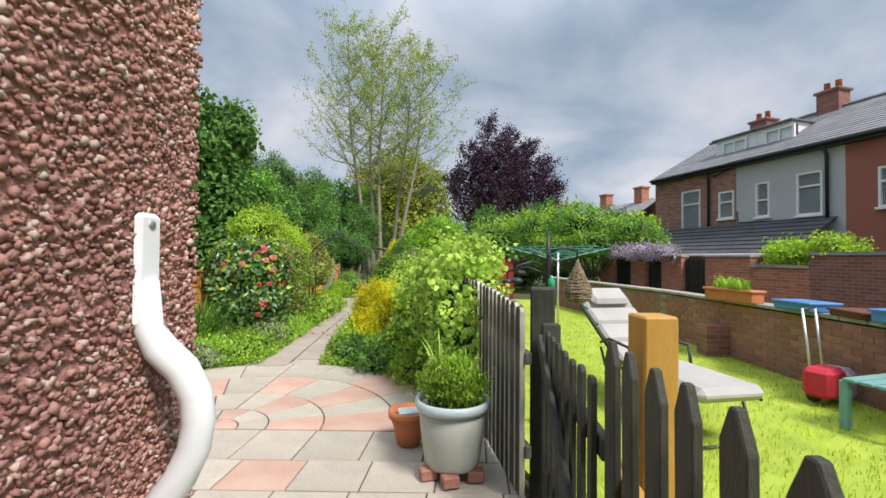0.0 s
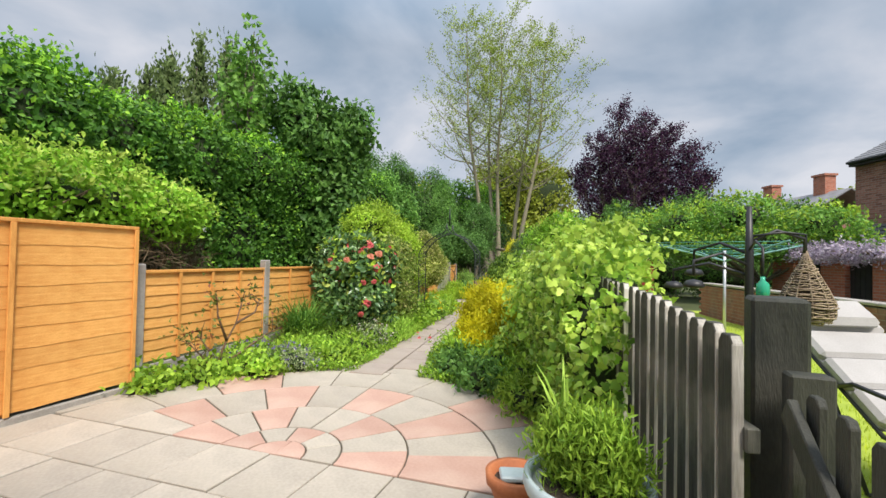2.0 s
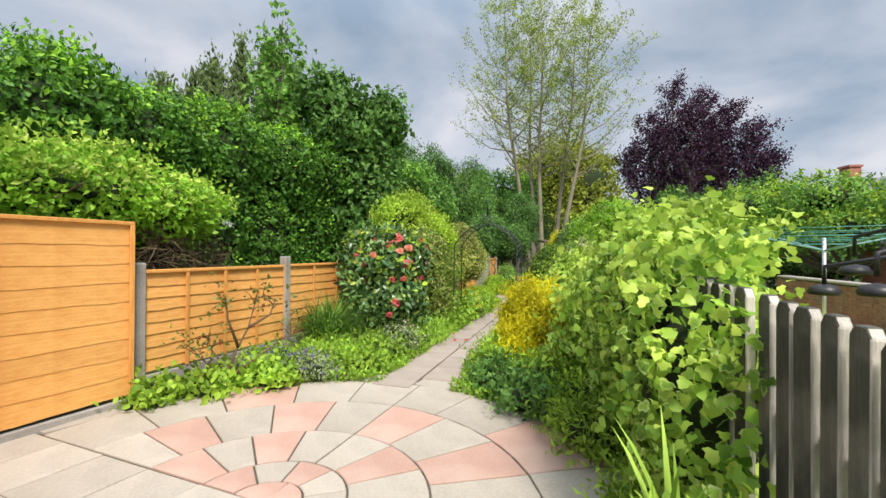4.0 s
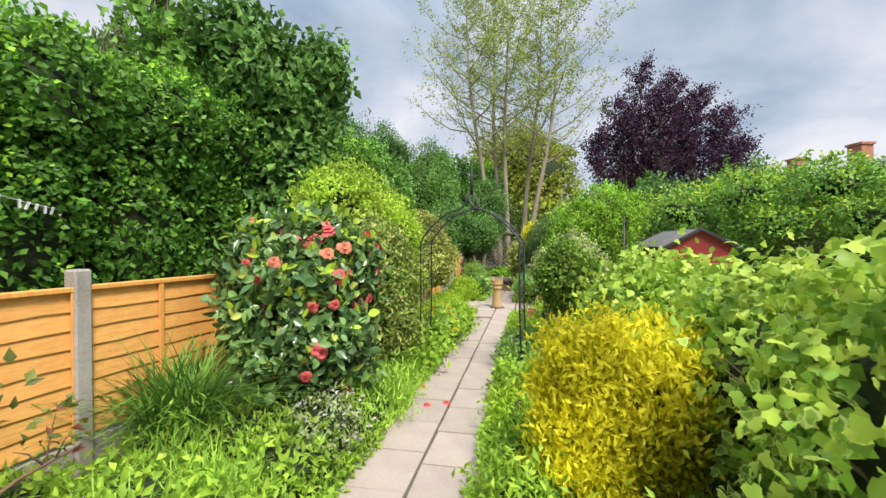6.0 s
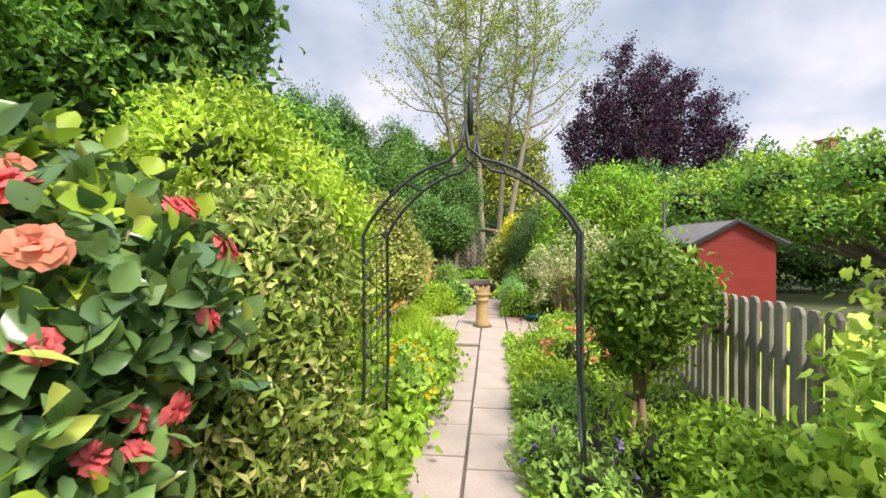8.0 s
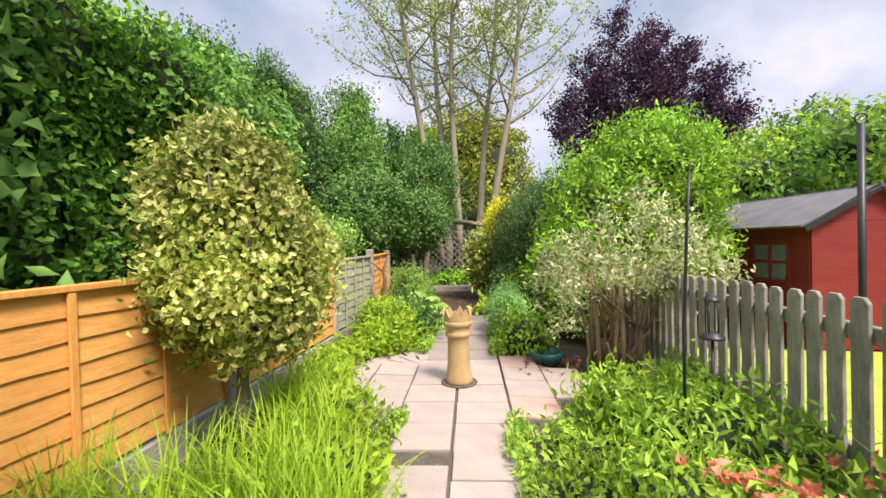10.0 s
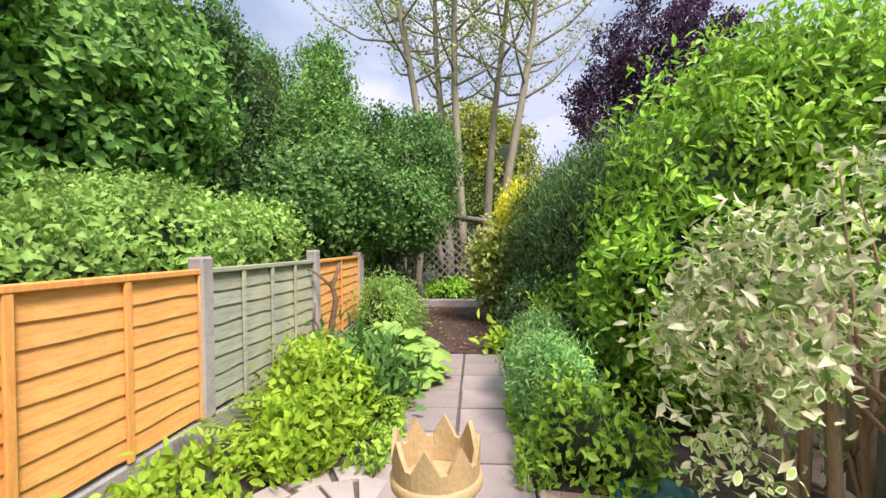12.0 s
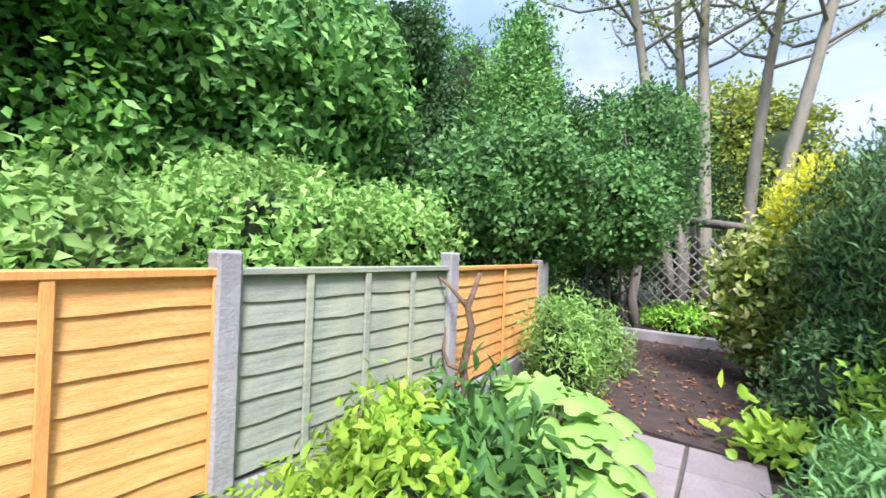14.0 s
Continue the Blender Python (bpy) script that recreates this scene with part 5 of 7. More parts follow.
def bloom_mesh(name, r, petals, rows, material):
    """A rose-like bloom of overlapping cupped petals."""
    V, F = [np.zeros(3)], []
    for k in range(rows):
        for i in range(petals - k):
            a = 2 * math.pi * (i + 0.5 * k) / (petals - k) + random.uniform(-0.25, 0.25)
            el = radians(-5 + 80 * k / max(1, rows - 1)) if rows > 1 else radians(25)
            rr = r * (1 - 0.19 * k) * random.uniform(0.8, 1.15)
            el += random.uniform(-0.22, 0.22)
            o = np.array([math.cos(a) * math.cos(el), math.sin(a) * math.cos(el), math.sin(el)])
            s = np.array([-math.sin(a), math.cos(a), 0])
            u = np.cross(o, s)
            pts = [o * rr * 0.55 - s * rr * 0.5 - u * rr * 0.10, o * rr * 0.92 - s * rr * 0.42 - u * rr * 0.22, o * rr * 1.0 - u * rr * 0.26, o * rr * 0.92 + s * rr * 0.42 - u * rr * 0.22, o * rr * 0.55 + s * rr * 0.5 - u * rr * 0.10, o * rr * 0.6 + u * rr * 0.04]
            b = len(V)
            V += pts
            F += [(0, b, b + 5), (b, b + 1, b + 5), (b + 1, b + 2, b + 5), (b + 2, b + 3, b + 5), (b + 3, b + 4, b + 5), (b + 4, 0, b + 5)]
    me = bpy.data.meshes.new(name)
    me.from_pydata([tuple(v) for v in V], [], F)
    me.materials.append(material)
    return me


bl = [bloom_mesh("bloom", 0.058, 7, 4, M_PETAL), bloom_mesh("bloom", 0.052, 6, 4, M_SALMON), bloom_mesh("bloom", 0.05, 6, 4, M_PETAL), bloom_mesh("bloom", 0.04, 5, 3, M_PETAL)]
p, nr = blob_points(cam_blobs, 260, 0.2, depth=0.02)
k = 0
for a, b in zip(p, nr):
    if b[0] > -0.3 and a[2] > 0.3 and k < 56:
        o = new("bloom", bl[random.choice((0, 0, 1, 2, 2, 3))])
        o.parent = camellia
        o.matrix_local = Matrix.Translation(a + b * 0.06) @ Vector(b).to_track_quat("Z", "Y").to_matrix().to_4x4() @ Matrix.Diagonal((*[random.uniform(0.7, 1.2)] * 3, 1))
        k += 1
shrub("euonymus", "dense shrub with small cream-edged leaves", [(-3.4, 10.1, 0.95, 0.5, 0.52, 0.66), (-3.3, 10.0, 0.5, 0.46, 0.48, 0.45), (-3.5, 10.3, 1.25, 0.4, 0.4, 0.42)], 18000, 0.06, 0.025, L_EUON, "shrub", M_STEM, 0.03, (-3.4, 10.1, 0), 8, 3, lump=0.16, core=0.78, up=0.5, curl=0.3)
shrub("laurel_shrub", "tall light green rounded shrub behind the camellia", [(-4.1, 11.1, 1.4, 0.72, 0.72, 0.92), (-3.95, 11.4, 0.8, 0.62, 0.65, 0.65), (-4.2, 10.7, 1.9, 0.48, 0.5, 0.48), (-3.8, 11.5, 1.5, 0.4, 0.4, 0.45)], 18000, 0.062, 0.028, L_LIME, "shrub", M_STEM, 0.04, (-4.0, 11.2, 0), 8, 3, lump=0.18, core=0.74, up=0.5)
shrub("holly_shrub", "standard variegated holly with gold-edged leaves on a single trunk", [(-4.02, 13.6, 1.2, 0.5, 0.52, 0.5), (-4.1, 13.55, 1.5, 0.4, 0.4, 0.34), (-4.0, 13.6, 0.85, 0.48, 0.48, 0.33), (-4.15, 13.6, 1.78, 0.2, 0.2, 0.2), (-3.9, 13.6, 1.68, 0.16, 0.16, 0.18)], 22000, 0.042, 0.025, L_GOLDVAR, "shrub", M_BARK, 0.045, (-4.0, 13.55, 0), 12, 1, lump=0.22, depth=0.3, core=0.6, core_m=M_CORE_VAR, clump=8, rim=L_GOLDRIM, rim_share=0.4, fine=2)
rose = tagged(thing("rose_bush"), "leggy rose bush with bare brown stems and sparse olive leaves", "rose bush")
random.seed(61)
tip_blobs = []
for stem in (((-3.6, 6.55, 0), (-3.58, 6.66, 0.3), (-3.55, 6.78, 0.52), (-3.52, 6.86, 0.86)), ((-3.6, 6.55, 0), (-3.6, 6.5, 0.25), (-3.62, 6.36, 0.45)), ((-3.58, 6.5, 0), (-3.56, 6.42, 0.18), (-3.55, 6.24, 0.36)),
             ((-3.6, 6.6, 0.05), (-3.55, 6.9, 0.2), (-3.5, 7.2, 0.34), (-3.46, 7.42, 0.4)), ((-3.57, 6.68, 0.34), (-3.62, 6.6, 0.62), (-3.6, 6.56, 0.84)), ((-3.55, 6.78, 0.52), (-3.5, 7.0, 0.62), (-3.5, 7.08, 0.78))):
    bm = bmesh.new()
    tube(bm, stem, [0.016 - 0.011 * i / (len(stem) - 1) for i in range(len(stem))], 7)
    part("stem", bm, M_ROSE, rose)
    end = Vector(stem[-1])
    for j in range(4):
        tw = end.lerp(Vector(stem[-2]), random.uniform(0, 0.7))
        q = tw + Vector((random.uniform(-0.12, 0.12), random.uniform(-0.16, 0.16), random.uniform(0.04, 0.2)))
        bm = bmesh.new()
        tube(bm, (tw, tw.lerp(q, 0.5) + Vector((0, 0, 0.02)), q), (0.005, 0.004, 0.002), 5)
        part("twig", bm, M_ROSE, rose)
        tip_blobs.append((q.x, q.y, q.z, 0.07, 0.08, 0.07))
crown("leaves", tip_blobs, 800, 0.055, 0.034, L_ROSE, rose, clump=4, lump=0.3, depth=0.8, core=0, up=0.2)

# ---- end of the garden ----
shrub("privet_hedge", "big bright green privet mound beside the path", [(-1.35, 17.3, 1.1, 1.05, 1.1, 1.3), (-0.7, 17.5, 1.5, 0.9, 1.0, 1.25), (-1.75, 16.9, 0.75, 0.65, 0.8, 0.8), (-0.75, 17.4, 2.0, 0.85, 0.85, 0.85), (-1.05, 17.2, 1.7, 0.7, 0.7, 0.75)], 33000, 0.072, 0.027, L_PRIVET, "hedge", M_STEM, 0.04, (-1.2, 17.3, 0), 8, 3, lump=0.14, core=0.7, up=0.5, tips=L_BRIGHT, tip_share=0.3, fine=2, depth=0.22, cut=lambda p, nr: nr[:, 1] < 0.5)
vs_shrub = shrub("variegated_shrub", "cream-variegated shrub with bare tan stems below", [(-1.5, 15.35, 1.13, 0.5, 0.5, 0.4), (-2.12, 15.32, 0.72, 0.2, 0.26, 0.36), (-1.92, 15.3, 1.0, 0.34, 0.34, 0.3), (-1.82, 15.72, 0.72, 0.32, 0.36, 0.5), (-1.2, 15.3, 1.06, 0.36, 0.42, 0.34), (-0.98, 15.25, 0.98, 0.25, 0.3, 0.22)], 17000, 0.048, 0.022, L_CREAMVAR, "shrub", M_STEM, 0.02, (-1.62, 15.4, 0), 16, 5, lump=0.36, depth=0.45, core=0, clump=18, rim=L_WHITERIM, rim_share=0.5)
random.seed(17)
for k in range(11):
    x0, y0 = -1.66 + random.uniform(-0.2, 0.2), 15.4 + random.uniform(-0.14, 0.14)
    dx, dy = (x0 + 1.66) * random.uniform(0.1, 1.2) + random.uniform(-0.08, 0.08), random.uniform(-0.15, 0.15)
    bm = bmesh.new()
    tube(bm, [(x0, y0, 0), (x0 + dx * 0.15, y0 + dy * 0.2, 0.35), (x0 + dx * 0.5, y0 + dy * 0.6, 0.66), (x0 + dx * 0.9, y0 + dy, 0.95)], [random.uniform(0.016, 0.032), 0.02, 0.016, 0.009], 8)
    part("stem", bm, M_TANSTEM, vs_shrub)
shrub("conifer_hedge", "clipped dark conifer hedge with golden end", [(-2.65, 20.0, 1.0, 0.5, 0.55, 1.05), (-2.4, 19.4, 1.05, 0.5, 0.55, 1.1), (-2.15, 18.8, 1.1, 0.5, 0.55, 1.15), (-1.85, 18.3, 1.15, 0.5, 0.55, 1.2), (-1.9, 19.6, 1.3, 0.8, 0.9, 1.0), (-1.2, 18.7, 1.4, 0.7, 0.7, 1.1)], 40000, 0.07, 0.018, L_CONIFER, "hedge", M_BARK, 0.06, (-2.2, 19.2, 0), 6, 2, lump=0.08, core=0.78, up=0.9, spread=0.5)
shrub("golden_conifer", "golden yellow conifer at the hedge's end", [(-2.95, 20.4, 1.5, 0.36, 0.45, 0.55), (-3.05, 20.6, 1.0, 0.4, 0.45, 0.5)], 9000, 0.07, 0.025, L_GOLDCON, "shrub", M_BARK, 0.04, (-2.95, 20.5, 0), 6, 2, lump=0.16, core=0.76, up=0.7)
shrub("spotted_laurel", "yellow-spotted laurel with broad leaves in shade", [(-3.25, 20.3, 0.8, 0.36, 0.4, 0.6)], 3000, 0.11, 0.05, L_GOLDVAR, "shrub", M_STEM, 0.03, None, 6, 3, lump=0.22, core=0.66)
shrub("feathery_plant", "soft feathery sea-green plant at the path's edge", [(-2.6, 16.55, 0.27, 0.24, 0.3, 0.3), (-2.72, 17.1, 0.3, 0.2, 0.3, 0.3)], 15000, 0.05, 0.012, L_FEATHER, "plant", M_STEM, 0.012, None, 6, 3, lump=0.24, core=0.55, depth=0.25, up=0.6)
shrub("bramble_shrub", "pale green raspberry-like shrub behind the green panel", [(-5.7, 16.6, 1.15, 0.7, 0.9, 0.5), (-5.8, 17.6, 1.2, 0.7, 0.8, 0.45), (-5.6, 15.6, 1.0, 0.6, 0.8, 0.45), (-6.3, 16.9, 1.3, 0.7, 0.9, 0.5)], 21000, 0.062, 0.036, L_SPURGE, "shrub", M_STEM, 0.03, (-5.7, 16.8, 0), 10, 4, lump=0.24, depth=0.25, core=0.66, clump=7, curl=0.4)


# ---- low border planting ----
def plant(label, x, y, rx, ry, h, n, L, W, leaf, name="border_plant", flowers=None, nf=0, fl=0.03, **kw):
    """A low leafy mound, with small flowers where it has them."""
    ob = tagged(thing(name), label, "plant")
    bl_ = [(x, y, h * 0.35, rx, ry, h * 0.62), (x + rx * 0.4, y - ry * 0.3, h * 0.28, rx * 0.6, ry * 0.6, h * 0.55), (x - rx * 0.45, y + ry * 0.35, h * 0.3, rx * 0.6, ry * 0.6, h * 0.6)]
    kw.setdefault("lump", 0.25)
    kw.setdefault("core", 0.6)
    kw.setdefault("up", 0.5)
    kw.setdefault("clump", 6)
    crown("leaves", bl_, n, L, W, leaf, ob, depth=0.2, **kw)
    if flowers:
        p, nr = blob_points(bl_, nf * 3, 0.25, depth=0.02)
        ok = nr[:, 2] > 0.1
        p, nr = p[ok][:nf], nr[ok][:nf]
        v = np.repeat(p + nr * 0.05, 5, 0)
        np_mesh("bloom_scatter", [(*leaf_arrays(v, np.repeat(nr, 5, 0), fl, fl * 0.8, 0.3, 1.0), flowers)], ob)["kind"] = "stuff"
    return ob


def tuft(label, x, y, r, L, n, W=0.012, lean=0.6, leaf=None, name="grass_tuft"):
    ob = tagged(thing(name), label, "grass")
    a, q = RNG.uniform(0, 2 * math.pi, n), r * np.sqrt(RNG.uniform(0, 1, n))
    p = np.stack([x + q * np.cos(a), y + q * np.sin(a), np.full(n, -0.03)], 1)
    np_mesh("foliage", [(*blade_arrays(p, L, W, lean, 4), leaf or L_GRASS)], ob)["kind"] = "stuff"
    return ob


HB = "fresh green leafy border plants beside the paving"
for x, y, rx, ry, h in ((-3.75, 6.0, 0.25, 0.25, 0.16), (-3.5, 6.35, 0.25, 0.22, 0.18), (-3.2, 6.75, 0.3, 0.2, 0.2)):
    plant("low bright green ground cover at the patio's edge", x, y, rx, ry, h, 700, 0.06, 0.045, L_HERB, fine=2)
plant("blue-flowered silvery ground cover at the patio's edge", -3.05, 7.1, 0.32, 0.22, 0.24, 1400, 0.035, 0.018, L_SILVER, flowers=M_BPETAL, nf=70, fl=0.016)
plant("dusky low herb with mauve flowers", -3.45, 7.0, 0.3, 0.25, 0.26, 1300, 0.035, 0.02, L_SPURGE, flowers=M_BPETAL, nf=50, fl=0.018)
tuft("clump of long arching grass beside the fence post", -3.72, 8.15, 0.2, 0.85, 620, 0.016, 0.85, L_STRAP)
tuft("loose green grass in the border", -3.25, 7.6, 0.3, 0.34, 500, 0.009, 0.6)
tuft("loose green grass in the border", -2.9, 7.8, 0.3, 0.28, 420, 0.009, 0.6)
for x, y, rx, ry, h in ((-3.3, 7.5, 0.35, 0.3, 0.25), (-2.75, 7.55, 0.3, 0.22, 0.22), (-3.6, 8.0, 0.3, 0.3, 0.3), (-2.8, 8.1, 0.3, 0.3, 0.25), (-3.2, 8.3, 0.35, 0.3, 0.3), (-2.75, 8.9, 0.26, 0.35, 0.28), (-2.85, 9.5, 0.24, 0.35, 0.3), (-3.75, 7.2, 0.25, 0.4, 0.22)):
    k = int(y * 10) % 3
    plant((HB, "fine-leaved blue-green border plants beside the path", "grassy light green border plants beside the fence")[k], x, y, rx, ry, h, (1000, 1700, 1700)[k], (0.055, 0.035, 0.07)[k], (0.03, 0.016, 0.012)[k], (L_HERB, L_SPURGE, L_GRASS)[k], up=(0.5, 0.5, 1.1)[k])
plant("silvery-leaved plant with pale flowers beside the path", -2.8, 8.45, 0.28, 0.32, 0.36, 1700, 0.035, 0.018, L_SILVER, flowers=M_WPETAL, nf=60, fl=0.016)
tuft("tufts of grass along the path", -2.78, 9.2, 0.25, 0.36, 420, 0.01, 0.6)
tuft("tufts of strappy grass along the path", -2.95, 10.1, 0.2, 0.42, 380, 0.014, 0.6)
for x, y, rx, ry, h in ((-2.95, 10.3, 0.25, 0.3, 0.38), (-3.05, 10.9, 0.3, 0.35, 0.45), (-3.1, 11.6, 0.3, 0.4, 0.42), (-3.15, 12.3, 0.3, 0.4, 0.35)):
    plant("lush green geranium-like plants beside the path", x, y, rx, ry, h, 1300, 0.065, 0.05, L_HERB, fine=2)
plant("yellow-flowered poppies beside the path", -3.0, 11.35, 0.2, 0.25, 0.5, 700, 0.06, 0.04, L_SPURGE, flowers=M_YPETAL, nf=26, fl=0.05)
for x, y in ((-3.2, 12.8), (-3.5, 13.0), (-3.8, 12.9), (-3.6, 13.5), (-3.9, 13.9), (-4.2, 12.7), (-4.1, 12.2)):
    tuft("long pale grass beside the holly", x, y, 0.22, 0.55, 260, 0.010, 0.55, L_FERN)
for x, y, rx, ry, h in ((-3.35, 13.3, 0.28, 0.35, 0.28), (-3.75, 14.1, 0.28, 0.25, 0.25), (-4.1, 14.6, 0.22, 0.3, 0.25), (-3.6, 12.5, 0.4, 0.4, 0.3), (-3.9, 11.9, 0.3, 0.4, 0.4)):
    plant("pale green border plants below the holly", x, y, rx, ry, h, 1000, 0.06, 0.03, L_FERN)
# right border
for x, y, rx, ry, h in ((-0.75, 7.15, 0.32, 0.25, 0.3), (-0.25, 6.7, 0.3, 0.3, 0.32), (0.1, 6.0, 0.22, 0.3, 0.3), (-1.15, 7.55, 0.28, 0.25, 0.32), (-0.7, 7.6, 0.35, 0.3, 0.42), (-1.4, 8.0, 0.2, 0.3, 0.34), (-0.3, 7.2, 0.35, 0.3, 0.45), (-1.45, 8.6, 0.2, 0.3, 0.25)):
    k = int(y * 20) % 2
    plant(("lush ferny green plants spilling over the patio edge", "dark leafy plants spilling over the patio edge")[k], x, y, rx, ry, h, (1900, 1500)[k], (0.06, 0.055)[k], (0.02, 0.03)[k], (L_HERB, L_SYC)[k], up=0.6)
for x, y, rx, ry, h in ((-1.62, 9.2, 0.2, 0.3, 0.25), (-1.7, 9.9, 0.22, 0.3, 0.25), (-1.95, 10.9, 0.2, 0.3, 0.25), (-1.9, 11.5, 0.24, 0.3, 0.32), (-1.95, 12.2, 0.22, 0.35, 0.3), (-1.4, 9.5, 0.3, 0.3, 0.36)):
    k = int(y * 10) % 3
    plant(("green leafy plants edging the path", "soft blue-green plants edging the path", "fine lime-green plants edging the path")[k], x, y, rx, ry, h, (1100, 1900, 1800)[k], (0.06, 0.04, 0.05)[k], (0.038, 0.018, 0.016)[k], (L_HERB, L_SPURGE, L_FERN)[k], fine=2)
for x, y, rx, ry, h in ((-2.08, 12.75, 0.16, 0.3, 0.2), (-2.12, 13.3, 0.16, 0.3, 0.2), (-2.15, 13.8, 0.16, 0.25, 0.18), (-1.75, 11.95, 0.3, 0.3, 0.3)):
    plant("low green weeds between path and border", x, y, rx, ry, h, 900, 0.045, 0.02, L_HERB, up=0.6)
plant("bushy herb with a few blue flowers under the arch", -1.78, 10.5, 0.24, 0.28, 0.34, 1300, 0.045, 0.025, L_SPURGE, flowers=M_BPETAL, nf=14, fl=0.025)
plant("tufty grass under the small shrub", -1.3, 11.0, 0.3, 0.36, 0.34, 1600, 0.05, 0.02, L_HERB, up=0.8)
plant("tufty grass beside the picket fence", -1.15, 11.7, 0.3, 0.4, 0.3, 1500, 0.05, 0.02, L_HERB, up=0.8)
plant("orange-pink azalea beside the path", -1.7, 12.7, 0.28, 0.28, 0.5, 900, 0.05, 0.025, L_HERB, "azalea", flowers=M_SALMON, nf=70, fl=0.035)
plant("broad-leaved green plants beside the picket fence", -1.45, 13.75, 0.45, 0.4, 0.46, 3000, 0.058, 0.018, L_HERB, fine=2, up=0.6)
plant("broad-leaved green plants beside the picket fence", -1.75, 13.2, 0.3, 0.35, 0.38, 2000, 0.055, 0.018, L_HERB, fine=2, up=0.6)
plant("broad-leaved green plants at the paving's edge", -1.75, 14.25, 0.32, 0.35, 0.34, 1900, 0.07, 0.028, L_HERB, fine=2, up=0.6)
plant("broad-leaved green plants at the paving's edge", -1.2, 14.5, 0.3, 0.4, 0.34, 1500, 0.07, 0.028, L_HERB, fine=2, up=0.6)
plant("pink-flowered plant beside the picket fence", -1.25, 13.0, 0.25, 0.25, 0.4, 500, 0.07, 0.04, L_HERB, flowers=M_PETAL, nf=14, fl=0.05)
tuft("strappy leaves beside the picket fence", -1.05, 12.9, 0.14, 0.6, 120, 0.02, 0.5)
plant("dark glossy low shrub at the paving's edge", -2.45, 16.0, 0.3, 0.3, 0.5, 1600, 0.05, 0.025, L_PRIVET, up=0.5)
plant("dark green shrub under the privet", -2.3, 17.9, 0.5, 0.6, 0.9, 3200, 0.06, 0.028, L_PRIVET)
plant("dark low evergreen beside the mulch", -2.75, 18.9, 0.4, 0.6, 0.85, 3600, 0.055, 0.02, L_CONIFER)
plant("small yellow-green seedling leaves at the path's end", -3.05, 18.4, 0.16, 0.16, 0.22, 260, 0.09, 0.05, L_LIME, fine=2)
plant("low greenery in the shade behind the mulch", -4.5, 22.9, 0.6, 0.4, 0.4, 1500, 0.08, 0.04, L_BRIGHT)

# left side of the garden's end
for x, y, rx, ry, h in ((-4.0, 15.95, 0.22, 0.3, 0.36), (-4.05, 16.3, 0.3, 0.35, 0.5), (-4.3, 16.6, 0.28, 0.35, 0.5)):
    plant("lime-green leafy plants along the fence", x, y, rx, ry, h, 2200, 0.058, 0.03, L_FERN, fine=2)
for x, y, rx, ry, h in ((-4.25, 15.35, 0.22, 0.4, 0.2), (-4.2, 14.95, 0.2, 0.35, 0.22), (-3.98, 15.85, 0.2, 0.2, 0.2)):
    plant("low lime-green ground cover below the fence", x, y, rx, ry, h, 1300, 0.05, 0.03, L_FERN, fine=2)
for x, y, rx, ry, h in ((-3.95, 16.75, 0.25, 0.25, 0.38), (-4.2, 17.0, 0.25, 0.3, 0.4)):
    plant("dark green strap-leaved plants below the fence", x, y, rx, ry, h, 900, 0.12, 0.035, L_SYC, fine=2, up=0.6)


def fern(x, y, n, L, label):
    """Fronds that arch from one crown, with paired leaflets."""
    ob = tagged(thing("fern"), label, "fern")
    for k in range(n):
        a = 2 * math.pi * k / n + random.uniform(-0.3, 0.3)
        l = L * random.uniform(0.7, 1.1)
        o, s = np.array([math.cos(a), math.sin(a), 0]), np.array([-math.sin(a), math.cos(a), 0])
        V, F = [], []
        for i in range(1, 17):
            t = i / 16
            c = np.array([x, y, 0.02]) + o * l * 0.75 * t ** 1.3 + np.array([0, 0, l * (0.95 * t - 0.62 * t * t)])
            w = l * 0.22 * math.sin(math.pi * min(1, t * 0.85 + 0.15)) + 0.004
            for sg in (-1, 1):
                b = len(V)
                tip = c + s * sg * w + o * w * 0.35
                side = o * l * 0.021
                V += [c, c + (tip - c) * 0.5 + side, tip, c + (tip - c) * 0.5 - side]
                F += [(b, b + 1, b + 2), (b, b + 2, b + 3)]
        np_mesh("frond", [(np.array(V), np.array(F), L_FERN)], ob)
    return ob


fern(-4.25, 16.3, 9, 0.65, "lime-green fern unfurling against the fence")
fern(-4.35, 17.25, 8, 0.5, "lime-green fern below the faded panel")
for x, y, k, l in ((-4.35, 15.95, 8, 0.5), (-4.1, 16.15, 7, 0.42), (-3.95, 16.9, 8, 0.45)):
    fern(x, y, k, l, "lime-green fern among the border plants")
fern(-3.85, 16.35, 7, 0.42, "lime-green fern beside the path")


def lobed_leaf(r, material):
    """A maple-like leaf with five lobes, cupped."""
    bm = bmesh.new()
    c = bm.verts.new((0, 0, 0))
    rim = []
    for k in range(21):
        a = radians(-150 + 300 * k / 20)
        q = 0.55 + 0.45 * abs(math.cos(2.5 * a)) ** 0.7
        rim.append(bm.verts.new((r * q * math.cos(a), r * q * math.sin(a), -0.35 * r * q * q + 0.03 * r * math.cos(5 * a))))
    for a, b in zip(rim, rim[1:]):
        bm.faces.new((c, a, b)).smooth = True
    me = bpy.data.meshes.new("leaf")
    bm.to_mesh(me)
    bm.free()
    me.materials.append(material)
    return me


